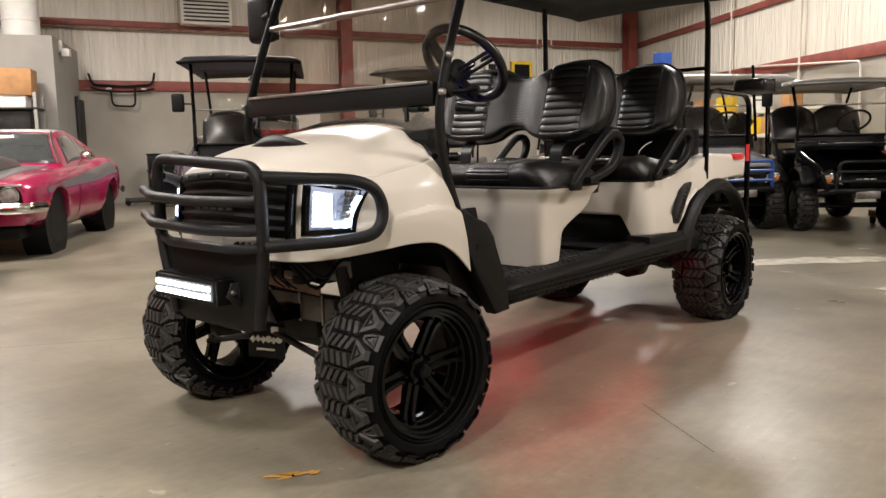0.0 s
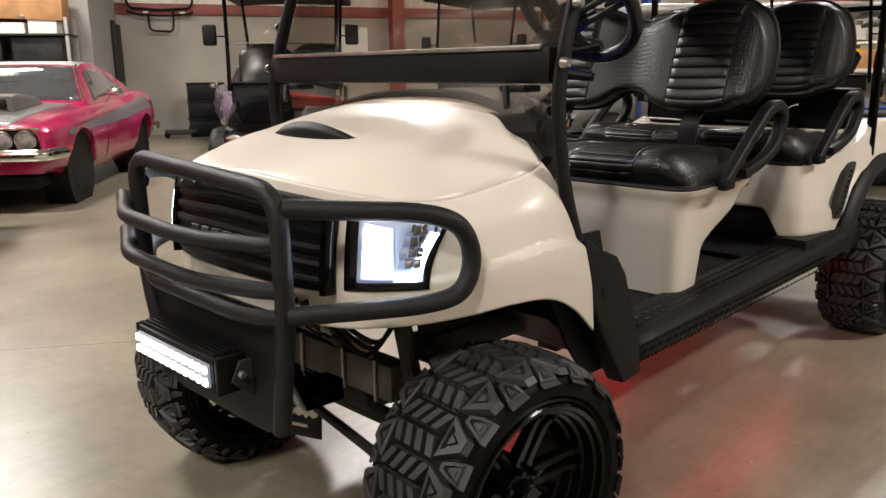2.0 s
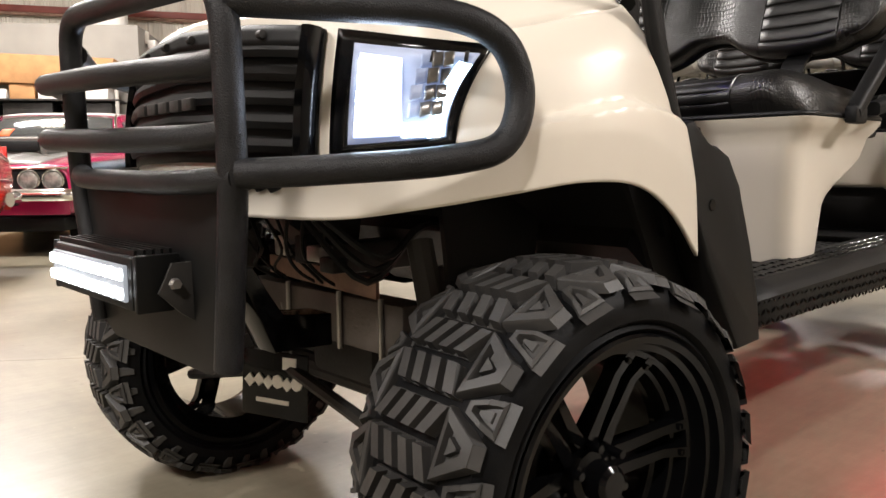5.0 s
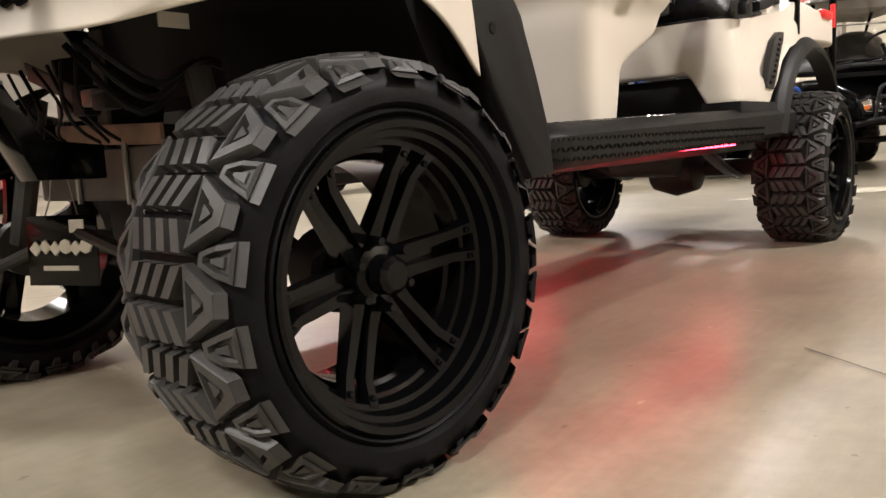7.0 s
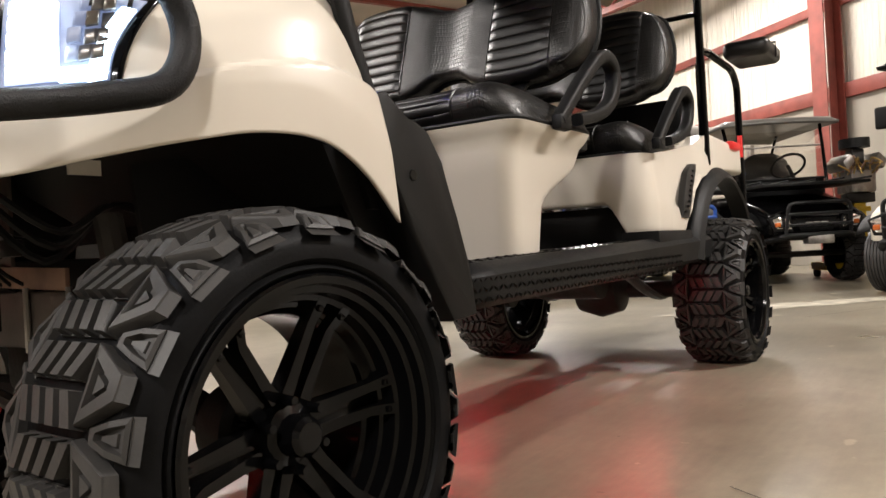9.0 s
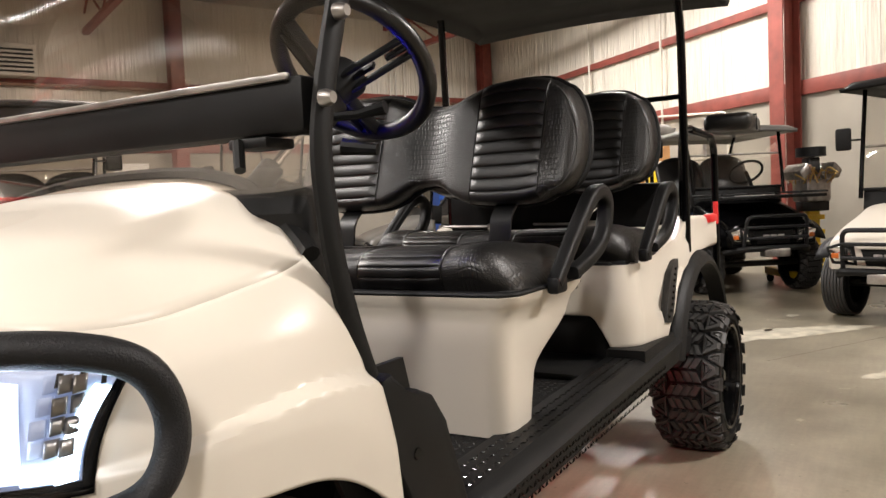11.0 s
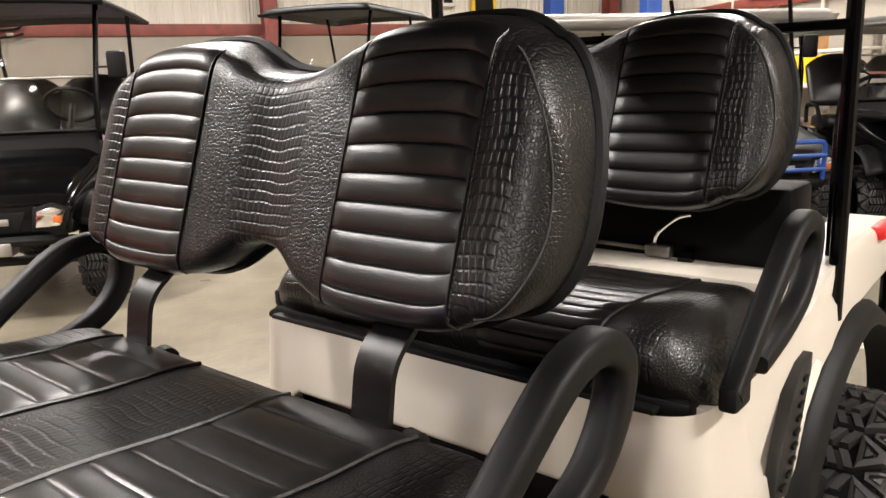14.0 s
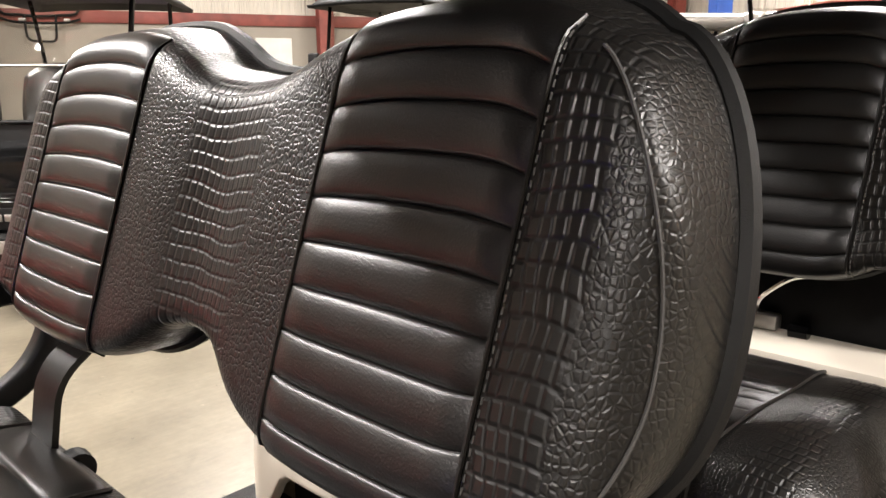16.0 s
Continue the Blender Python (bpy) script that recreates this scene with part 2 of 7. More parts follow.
M = {
    "floor": concrete("polished_concrete"),
    "floor_pale": material("worn_concrete", (0.42, 0.385, 0.3), 0.45, vary=0.22, scale=9, fine=50, bump=0.02),
    "joint": material("joint_filler", (0.06, 0.055, 0.05), 0.8),
    "wall": material("painted_panel", (0.33, 0.30, 0.25), 0.7, vary=0.06, scale=1.4, fine=60),
    "wall_dark": material("grey_partition", (0.3, 0.285, 0.255), 0.7, vary=0.06, scale=2, fine=60),
    "quilt": material("vinyl_insulation", (0.68, 0.635, 0.545), 0.45, vary=0.06, scale=1.2, fine=3.2, bump=0.2, dist=0.06, stretch=(6, 6, 0.35)),
    "redsteel": material("red_oxide_steel", (0.23, 0.055, 0.04), 0.55, vary=0.15, scale=5),
    "ceiling": material("ceiling_insulation", (0.55, 0.5, 0.42), 0.6, vary=0.08, scale=1, fine=4, bump=0.2, dist=0.03),
    "white": material("pearl_white_paint", (0.6, 0.552, 0.475), 0.36, vary=0.015, scale=2, fine=400, bump=0.0, coat=0.12, rough_vary=0.04),
    "matt": material("textured_black_plastic", (0.0045, 0.0045, 0.0045), 0.52, vary=0.2, scale=9, fine=900, bump=0.1, dist=0.0006, spec=0.2),
    "crinkle": material("crinkle_black_coat", (0.009, 0.009, 0.01), 0.45, vary=0.2, scale=20, fine=420, bump=0.2, dist=0.0012, spec=0.25),
    "gloss": material("gloss_black_enamel", (0.0022, 0.0022, 0.0024), 0.12, vary=0.1, scale=5, fine=300, bump=0.0, coat=0.04, spec=0.16, rough_vary=0.04),
    # carcass far darker than the tread, partly groove shade put into its colour
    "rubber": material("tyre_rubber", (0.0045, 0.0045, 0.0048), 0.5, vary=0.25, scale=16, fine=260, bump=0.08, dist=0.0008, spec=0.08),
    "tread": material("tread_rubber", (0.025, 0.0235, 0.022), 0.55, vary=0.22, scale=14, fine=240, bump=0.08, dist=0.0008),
    "steel": material("dull_steel", (0.34, 0.32, 0.3), 0.4, 0.9, vary=0.2, scale=12),
    "frame": material("dusty_black_steel", (0.03, 0.028, 0.026), 0.5, 0.2, vary=0.25, scale=8, spec=0.25),
    "rust": material("bare_bracket", (0.28, 0.17, 0.12), 0.6, 0.2, vary=0.25, scale=14),
    "chrome": material("chrome", (0.75, 0.74, 0.72), 0.12, 1.0, vary=0.04, scale=6, bump=0.0),
    "croc": crocodile("crocodile_vinyl"),
    "vinyl": material("smooth_black_vinyl", (0.0035, 0.003, 0.0028), 0.35, vary=0.2, scale=14, fine=520, bump=0.09, dist=0.0006, rough_vary=0.07, spec=0.5),
    "thread": material("grey_thread", (0.05, 0.048, 0.046), 0.75),
    "head": glow("lit_led", (0.72, 0.83, 1.0), 22.0),
    "diffuser": glow("lit_led_diffuser", (0.6, 0.68, 1.0), 1.15),
    # the bowl is no lamp: LED light reflected in it, put in as emission
    "bowl": glow("lamp_bowl_shine", (0.42, 0.55, 1.0), 0.22, (0.3, 0.32, 0.36)),
    "bar": glow("lit_bar_led", (0.92, 0.96, 1.0), 11.0),
    "drl": glow("lit_strip", (0.6, 0.8, 1.0), 9.0),
    "red": glow("red_led", (1.0, 0.02, 0.05), 22.0),
    "redlens": material("red_lens", (0.55, 0.02, 0.02), 0.15, vary=0.05, coat=0.5),
    "redlit": glow("red_lens_lit", (1.0, 0.02, 0.015), 0.2, (0.42, 0.01, 0.01)),
    "tube": glow("fluorescent_tube", (1.0, 0.9, 0.74), 16.0),
    "navy": glow("blue_led", (0.0, 0.0006, 1.0), 90.0),
    "lampglass": material("old_lamp_glass", (0.22, 0.21, 0.19), 0.12, 0.3, vary=0.3, scale=20, bump=0.0, coat=0.5),
    "dusty": material("dusty_grey_steel", (0.1, 0.085, 0.075), 0.55, 0.3, vary=0.25, scale=9),
    "satin": material("satin_black_steel", (0.005, 0.005, 0.005), 0.38, vary=0.15, scale=8, fine=300, bump=0.02, spec=0.3),
    "orange": material("orange_card", (0.75, 0.1, 0.02), 0.6, vary=0.05),
    "amber": material("amber_lens", (0.5, 0.12, 0.02), 0.15, vary=0.05, coat=0.5),
    "brass": material("brass_line", (0.5, 0.34, 0.12), 0.35, 0.8, vary=0.15, scale=12),
    "ledface": glow("led_lens_plate", (0.85, 0.92, 1.0), 0.3, (0.06, 0.06, 0.065)),
    "glass": clear("clear_acrylic", (0.93, 0.92, 0.9)),
    "tint": clear("smoked_acrylic", (0.84, 0.8, 0.76)),
    "lens": clear("lamp_lens", (0.95, 0.97, 1.0)),
    "carglass": material("car_glass", (0.05, 0.055, 0.055), 0.05, vary=0.1, bump=0.0, coat=1.0),
    "pink": material("magenta_paint", (0.31, 0.009, 0.062), 0.22, vary=0.08, scale=2, bump=0.0, coat=0.8),
    "greyp": material("satin_grey_paint", (0.12, 0.115, 0.105), 0.35, vary=0.1, scale=2, bump=0.0, coat=0.3),
    "redp": material("red_paint", (0.5, 0.02, 0.015), 0.2, vary=0.06, scale=2, bump=0.0, coat=0.8),
    "plum": material("plum_paint", (0.16, 0.1, 0.18), 0.25, vary=0.08, scale=2, bump=0.0, coat=0.6),
    "blue": material("blue_enamel", (0.02, 0.07, 0.3), 0.35, vary=0.15, scale=3),
    "yellow": material("yellow_enamel", (0.75, 0.5, 0.02), 0.4, vary=0.1, scale=4),
    "crayon": material("orange_crayon", (0.55, 0.3, 0.06), 0.7, vary=0.2, scale=30),
    "silver": material("silver_roof", (0.45, 0.44, 0.42), 0.3, 0.4, vary=0.08, scale=3),
    "ivory": material("ivory_plastic", (0.62, 0.58, 0.5), 0.4, vary=0.06, scale=3),
    "card": material("cardboard", (0.42, 0.22, 0.09), 0.8, vary=0.12, scale=5),
    "paper": material("white_paper", (0.75, 0.73, 0.68), 0.7, vary=0.05),
    "wood": material("pallet_wood", (0.3, 0.19, 0.09), 0.7, vary=0.3, scale=5, stretch=(1, 8, 8)),
}


# ---- shaping ----
def curve(points, x):
    """Smooth interpolation of sorted (x, a, b, ...) rows."""
    if x <= points[0][0]:
        return points[0][1:] if len(points[0]) > 2 else points[0][1]
    for i in range(len(points) - 1):
        if x <= points[i + 1][0]:
            break
    p1, p2 = points[i], points[i + 1]
    p0, p3 = points[max(0, i - 1)], points[min(len(points) - 1, i + 2)]
    t = min(1.0, (x - p1[0]) / (p2[0] - p1[0]))
    out = []
    for k in range(1, len(p1)):
        m1 = (p2[k] - p0[k]) / (p2[0] - p0[0]) * (p2[0] - p1[0])
        m2 = (p3[k] - p1[k]) / (p3[0] - p1[0]) * (p2[0] - p1[0])
        out.append((2 * t**3 - 3 * t**2 + 1) * p1[k] + (t**3 - 2 * t**2 + t) * m1 + (-2 * t**3 + 3 * t**2) * p2[k] + (t**3 - t**2) * m2)
    return tuple(out) if len(out) > 1 else out[0]


def rounded(points, n=6, closed=False):
    """A smooth line through the points."""
    pts = [Vector(p) for p in points]
    out, k = [], len(pts)
    for i in range(k if closed else k - 1):
        a, b, c, d = (pts[(i + j) % k] if closed else pts[max(0, min(k - 1, i + j))] for j in (-1, 0, 1, 2))
        for s in range(n):
            t = s / n
            out.append(0.5 * (2 * b + (c - a) * t + (2 * a - 5 * b + 4 * c - d) * t * t + (3 * b - a - 3 * c + d) * t**3))
    if not closed:
        out.append(pts[-1])
    return out


def bent(points, radius=0.06, n=5):
    """A line of straight legs with rounded corners."""
    pts = [Vector(p) for p in points]
    out = [pts[0]]
    for a, b, c in zip(pts, pts[1:], pts[2:]):
        u, v = (a - b), (c - b)
        r = min(radius, u.length * 0.45, v.length * 0.45)
        p, q = b + u.normalized() * r, b + v.normalized() * r
        for s in range(n + 1):
            t = s / n
            out.append((1 - t) ** 2 * p + 2 * t * (1 - t) * b + t * t * q)
    out.append(pts[-1])
    return out


def tube(bm, pts, r, seg=12, closed=False, flat=1.0, up=None, square=2.0):
    pts = [Vector(p) for p in pts]
    rings, k = [], len(pts)
    normal = None
    for i, p in enumerate(pts):
        a = pts[i - 1] if (i > 0 or closed) else p
        b = pts[(i + 1) % k] if (i < k - 1 or closed) else p
        d = (b - a).normalized()
        if normal is None:
            ref = Vector(up) if up else (Vector((0, 0, 1)) if abs(d.z) < 0.9 else Vector((1, 0, 0)))
            normal = (ref - d * ref.dot(d)).normalized()
        else:
            normal = (normal - d * normal.dot(d)).normalized()
        side = d.cross(normal)
        rad = r[i] if isinstance(r, (list, tuple)) else r
        ring = []
        for j in range(seg):
            ca, sa = math.cos(2 * math.pi * j / seg), math.sin(2 * math.pi * j / seg)
            grow = rad / (abs(ca) ** square + abs(sa) ** square) ** (1 / square)
            ring.append(bm.verts.new(p + grow * (ca * side * flat + sa * normal)))
        rings.append(ring)
    for i in range(k if closed else k - 1):
        a, b = rings[i], rings[(i + 1) % k]
        for j in range(seg):
            bm.faces.new((a[j], a[(j + 1) % seg], b[(j + 1) % seg], b[j]))
    if not closed:
        bm.faces.new(rings[0][::-1])
        bm.faces.new(rings[-1])
    return bm


def box(bm, x0, x1, y0, y1, z0, z1, bevel=0.0, m=None, seg=2):
    tmp = bmesh.ops.create_cube(bm, size=1)["verts"]
    bmesh.ops.scale(bm, verts=tmp, vec=(x1 - x0, y1 - y0, z1 - z0))
    bmesh.ops.translate(bm, verts=tmp, vec=((x0 + x1) / 2, (y0 + y1) / 2, (z0 + z1) / 2))
    if m is not None:
        bmesh.ops.transform(bm, matrix=m, verts=tmp)
    if bevel:
        edges = list({e for v in tmp for e in v.link_edges})
        bmesh.ops.bevel(bm, geom=edges, offset=bevel, segments=seg, affect="EDGES", profile=0.5)
    return bm


def slab(bm, outline, axis, a, b, bevel=0.0, inset=0.0):
    """A flat outline drawn out along an axis from a to b; inset narrows the end at b."""
    n = len(outline)
    cx, cy = sum(p[0] for p in outline) / n, sum(p[1] for p in outline) / n

    def at(p, h, k):
        u, v = cx + (p[0] - cx) * k, cy + (p[1] - cy) * k
        return {"x": (h, u, v), "y": (u, h, v), "z": (u, v, h)}[axis]

    va = [bm.verts.new(at(p, a, 1.0)) for p in outline]
    vb = [bm.verts.new(at(p, b, 1.0 - inset)) for p in outline]
    faces = [bm.faces.new(va), bm.faces.new(vb[::-1])]
    for i in range(n):
        faces.append(bm.faces.new((va[i], vb[i], vb[(i + 1) % n], va[(i + 1) % n])))
    if bevel:
        edges = list({e for f in faces[:2] for e in f.edges})
        bmesh.ops.bevel(bm, geom=edges, offset=bevel, segments=2, affect="EDGES", profile=0.5)
    return bm


def lathe(bm, profile, centre, seg=48, closed=False, caps=True):
    """A profile of (along y, radius) turned about the y axis through centre."""
    cx, cy, cz = centre
    rings = []
    for y, r in profile:
        rings.append([bm.verts.new((cx + r * math.cos(2 * math.pi * j / seg), cy + y, cz + r * math.sin(2 * math.pi * j / seg))) for j in range(seg)])
    last = len(rings) if closed else len(rings) - 1
    for i in range(last):
        a, b = rings[i], rings[(i + 1) % len(rings)]
        for j in range(seg):
            bm.faces.new((a[j], a[(j + 1) % seg], b[(j + 1) % seg], b[j]))
    if caps and not closed:
        for ring, (_, r) in ((rings[0], profile[0]), (rings[-1], profile[-1])):
            if r > 1e-3:
                bm.faces.new(ring)
    return bm


def sheet(bm, f, nu, nv):
    """A surface f(u, v), u and v from 0 to 1."""
    g = [[bm.verts.new(f(i / nu, j / nv)) for j in range(nv + 1)] for i in range(nu + 1)]
    for i in range(nu):
        for j in range(nv):
            bm.faces.new((g[i][j], g[i + 1][j], g[i + 1][j + 1], g[i][j + 1]))
    return bm


def thing(name, label, category, group="", where=None):
    ob = new(name)
    ob.empty_display_size = 0.2
    if where is not None:
        ob.matrix_world = where
    return tagged(ob, label, category, group)


def part(name, bm, mat, parent=None, label="", sharp=35, thick=0.0, shade=True, keep=False):
    if not keep:
        bmesh.ops.recalc_face_normals(bm, faces=bm.faces)
    data = bpy.data.meshes.new(name)
    bm.to_mesh(data)
    bm.free()
    if shade:
        data.shade_smooth()
        data.set_sharp_from_angle(angle=radians(sharp))
    data.materials.append(M[mat] if isinstance(mat, str) else mat)
    ob = new(name, data)
    if parent is not None:
        ob.parent = parent
    if thick:
        s = ob.modifiers.new("thickness", "SOLIDIFY")
        s.thickness, s.offset = thick, -1
    return tagged(ob, label)


def solo(name, bm, mat, label, category, kind="", group="", **more):
    return tagged(part(name, bm, mat, None, **more), label, category, group, kind)


B = bmesh.new


# ---- hall ----
CORNER, LEFT_END, RIGHT_END = Vector((17.5, 8.3)), Vector((1.2, 15.9)), Vector((7.6, -3.7))
BACK_DIR = (LEFT_END - CORNER).normalized()
RIGHT_DIR = (RIGHT_END - CORNER).normalized()
FRONT_END = RIGHT_END + Vector((-11.0, -7.0))
WEST_END = LEFT_END + Vector((-13.5, -11.0))
HALL = [CORNER, LEFT_END, WEST_END, FRONT_END, RIGHT_END]


def wall_frame(a, b):
    """Local x along the wall from a to b, local y out of the room, z up."""
    d = (b - a).normalized()
    return Matrix(((d.x, -d.y, 0, a.x), (d.y, d.x, 0, a.y), (0, 0, 1, 0), (0, 0, 0, 1))), (b - a).length


def wall_run(tag, a, b, flip):
    """Lower painted panels, quilted lining above, red girts and columns."""
    m, length = wall_frame(a, b)
    s = -1 if flip else 1
    low = part("wall_" + tag, box(B(), 0, length, min(0, s * 0.12), max(0, s * 0.12), 0, 2.3), "wall", None)
    low.matrix_world = m
    tagged(low, "grey-tan painted metal wall panels of the workshop", "wall", kind="structure")
    up = part("wall_" + tag + "_lining", box(B(), 0, length, min(s * 0.03, s * 0.12), max(s * 0.03, s * 0.12), 2.3, CEIL), "quilt", None)
    up.matrix_world = m
    tagged(up, "wrinkled white vinyl insulation on the upper wall", "wall", kind="structure")
    for k, (z, h) in enumerate(((2.25, 0.2), (3.5, 0.12))):
        g = part("girt_" + tag, box(B(), 0.05, length - 0.05, min(-s * 0.055, s * 0.02), max(-s * 0.055, s * 0.02), z, z + h, 0.008), "redsteel", None)
        g.matrix_world = m
        tagged(g, "red oxide steel girt running along the wall", "girt", kind="structure")
    return m, length


m_back, len_back = wall_run("back", LEFT_END, CORNER, False)
m_right, len_right = wall_run("right", CORNER, RIGHT_END, False)
wall_run("left", WEST_END, LEFT_END, False)
wall_run("front", FRONT_END, WEST_END, False)
wall_run("side", RIGHT_END, FRONT_END, False)


def column(x, m):
    bm = B()
    box(bm, x - 0.13, x + 0.13, -0.36, -0.345, 0, CEIL)
    box(bm, x - 0.13, x + 0.13, -0.075, -0.06, 0, CEIL)
    box(bm, x - 0.006, x + 0.006, -0.205, -0.075, 0, CEIL)
    box(bm, x - 0.2, x + 0.2, -0.28, -0.02, 0, 0.02)
    ob = solo("wall_column", bm, "redsteel", "red oxide steel wide-flange column standing against the wall", "column", "structure", "steel columns")
    ob.matrix_world = m


for x in (len_back - 0.35, 9.95):
    column(x, m_back)
for x in (10.1, 15.0):
    column(x, m_right)

bm = B()
bm.faces.new([bm.verts.new((x, y, 0)) for x, y in ((-40, -40), (40, -40), (40, 40), (-40, 40))])
solo("floor", bm, "floor", "polished grey-brown concrete workshop floor with stains", "floor", "structure")
bm = B()
bm.faces.new([bm.verts.new((p.x, p.y, CEIL)) for p in HALL])
solo("ceiling", bm, "ceiling", "insulated metal roof lining of the workshop", "ceiling", "structure", thick=0.1)
for k in range(9):
    bm = B()
    box(bm, -16, 22, -0.05, 0.05, CEIL - 0.2, CEIL - 0.02, 0.0, Matrix.Translation((1, -9 + 3.0 * k, 0)))
    solo("purlin", bm, "redsteel", "red oxide steel roof purlin", "purlin", "structure", "roof purlins").matrix_world = pose(0, 0, 0, 0, 0, -25)
for k, (cx, cy) in enumerate(((4.0, 2.0), (10.5, 0.5))):
    bm = B()
    for z in (CEIL - 0.9, CEIL - 0.25):
        box(bm, -0.06, 0.06, -14, 14, z - 0.05, z + 0.05)
    for j in range(14):
        y = -14 + 2 * j
        tube(bm, [(0, y, CEIL - 0.88), (0, y + 1, CEIL - 0.27), (0, y + 2, CEIL - 0.88)], 0.025, 6)
    solo("roof_truss", bm, "redsteel", "red steel open-web roof joist", "truss", "structure", "roof trusses").matrix_world = pose(cx, cy, 0, 0, 0, -25)

# saw-cut joints in the slab
for a, b in (((-3.4, 4.86), (1.6, 1.32)), ((0.89, -0.3), (0.6, -0.69)), ((1.9, -1.4), (4.2, -2.6)), ((3.0, -0.9), (6.4, -1.25)), ((4.2, 0.06), (5.45, -0.69))):
    d = Vector((b[0] - a[0], b[1] - a[1], 0))
    n = Vector((-d.y, d.x, 0)).normalized() * 0.0018
    bm = B()
    base = [Vector((*a, 0.0)), Vector((*b, 0.0))]
    vs = [bm.verts.new(p + Vector((0, 0, 0.003))) for p in (base[0] - n, base[1] - n, base[1] + n, base[0] + n)]
    bm.faces.new(vs)
    solo("floor_joint", bm, "joint", "thin dark saw-cut joint in the concrete", "joint", "structure")


CRAYON = (-0.38, 0.25)


def splash(cx, cy, rx, ry, turn, seed, mat="floor_pale"):
    rng = random.Random(seed)
    bm = B()
    pts = []
    waves = [(n, rng.uniform(0, 6.3), 0.5 / n) for n in (2, 3, 5, 7, 11, 17, 23, 31, 43)]
    for j in range(180):
        a = 2 * math.pi * j / 180
        k = 0.85 + sum(h * math.sin(n * a + ph) for n, ph, h in waves) * 0.62
        pts.append(bm.verts.new((rx * k * math.cos(a), ry * k * math.sin(a), 0.003)))
    bm.faces.new(pts)
    solo("floor_patch", bm, mat, "pale worn patch in the concrete floor", "patch", "structure").matrix_world = pose(cx, cy, 0, 0, 0, turn)


splash(5.0, 0.25, 0.95, 0.24, -45, 3)
for k, (dx, dy, r) in enumerate(((0.7, 0.5, 0.08), (-0.8, -0.35, 0.1), (0.2, -0.6, 0.06), (-0.3, 0.55, 0.07), (1.0, -0.2, 0.05), (-0.5, 1.0, 0.06), (1.4, 0.4, 0.09))):
    splash(4.6 + dx, -0.3 + dy, r, r * 0.5, 30 * k, 20 + k)
for k, (dx, dy, long) in enumerate(((0, 0, 0.05), (0.035, -0.012, 0.035), (0.06, -0.045, 0.045), (0.01, -0.03, 0.03), (0.09, -0.07, 0.025))):
    bm = B()
    rng = random.Random(60 + k)
    vs = []
    for j in range(22):
        w = 2 * math.pi * j / 22
        k2 = 0.75 + 0.3 * rng.random()
        vs.append(bm.verts.new((long * k2 * math.cos(w), 0.011 * k2 * math.sin(w), 0.003)))
    bm.faces.new(vs)
    solo("chalk_mark", bm, "crayon", "small orange-yellow crayon mark on the concrete floor", "mark", "structure").matrix_world = pose(CRAYON[0] + dx, CRAYON[1] + dy, 0, 0, 0, -38 + 9 * k)
splash(4.05, -0.55, 0.2, 0.07, -30, 4)
splash(3.5, -0.75, 0.16, 0.06, -50, 5)

for fx, fy, turn, share in FIXTURES:
    f = thing("high_bay_light", "white ceiling light fixture with lit tubes", "light fixture", "ceiling lights", pose(fx, fy, CEIL - 0.55, 0, 0, turn))
    part("housing", slab(B(), [(-0.22, 0), (0.22, 0), (0.16, 0.1), (-0.16, 0.1)], "x", -0.65, 0.65, 0.01), "ivory", f)
    for y in (-0.12, -0.04, 0.04, 0.12):
        part("tube", tube(B(), [(-0.6, y, -0.02), (0.6, y, -0.02)], 0.013, 8), "tube", f, "lit fluorescent tube")
    for x in (-0.5, 0.5):
        part("hanger", tube(B(), [(x, 0, 0.1), (x, 0, 0.5)], 0.006, 6), "steel", f)


# ---- wheels ----
def tyre_section(s, R, half):
    """Across the tread, s from -1.3 to 1.3: place along the axle and radius."""
    a = abs(s)
    if a <= 1:
        y, r = half * 0.9 * a, R - 0.012 * a**3
    else:
        k = (a - 1) / 0.3
        y, r = half * (0.9 + 0.1 * math.sin(k * math.pi / 2)), R - 0.012 - 0.034 * k
    return math.copysign(y, s), r


def lug(bm, corners, R, half, low, high, taper=0.9):
    """One tread block: corners of (angle, s), standing from low to high over the carcass."""
    n = len(corners)
    ca, cs = sum(c[0] for c in corners) / n, sum(c[1] for c in corners) / n
    rows = []
    for h, k in ((low, 1.0), (high, taper)):
        ring = []
        for ang, s in corners:
            a2, s2 = ca + (ang - ca) * k, cs + (s - cs) * k
            y, r = tyre_section(s2, R, half)
            grow = max(0.0, abs(s2) - 1) / 0.3
            ring.append(bm.verts.new(((r + h) * math.cos(a2), y + math.copysign(h * 0.6 * grow, s2), (r + h) * math.sin(a2))))
        rows.append(ring)
    bm.faces.new(rows[1])
    for i in range(n):
        bm.faces.new((rows[0][i], rows[0][(i + 1) % n], rows[1][(i + 1) % n], rows[1][i]))


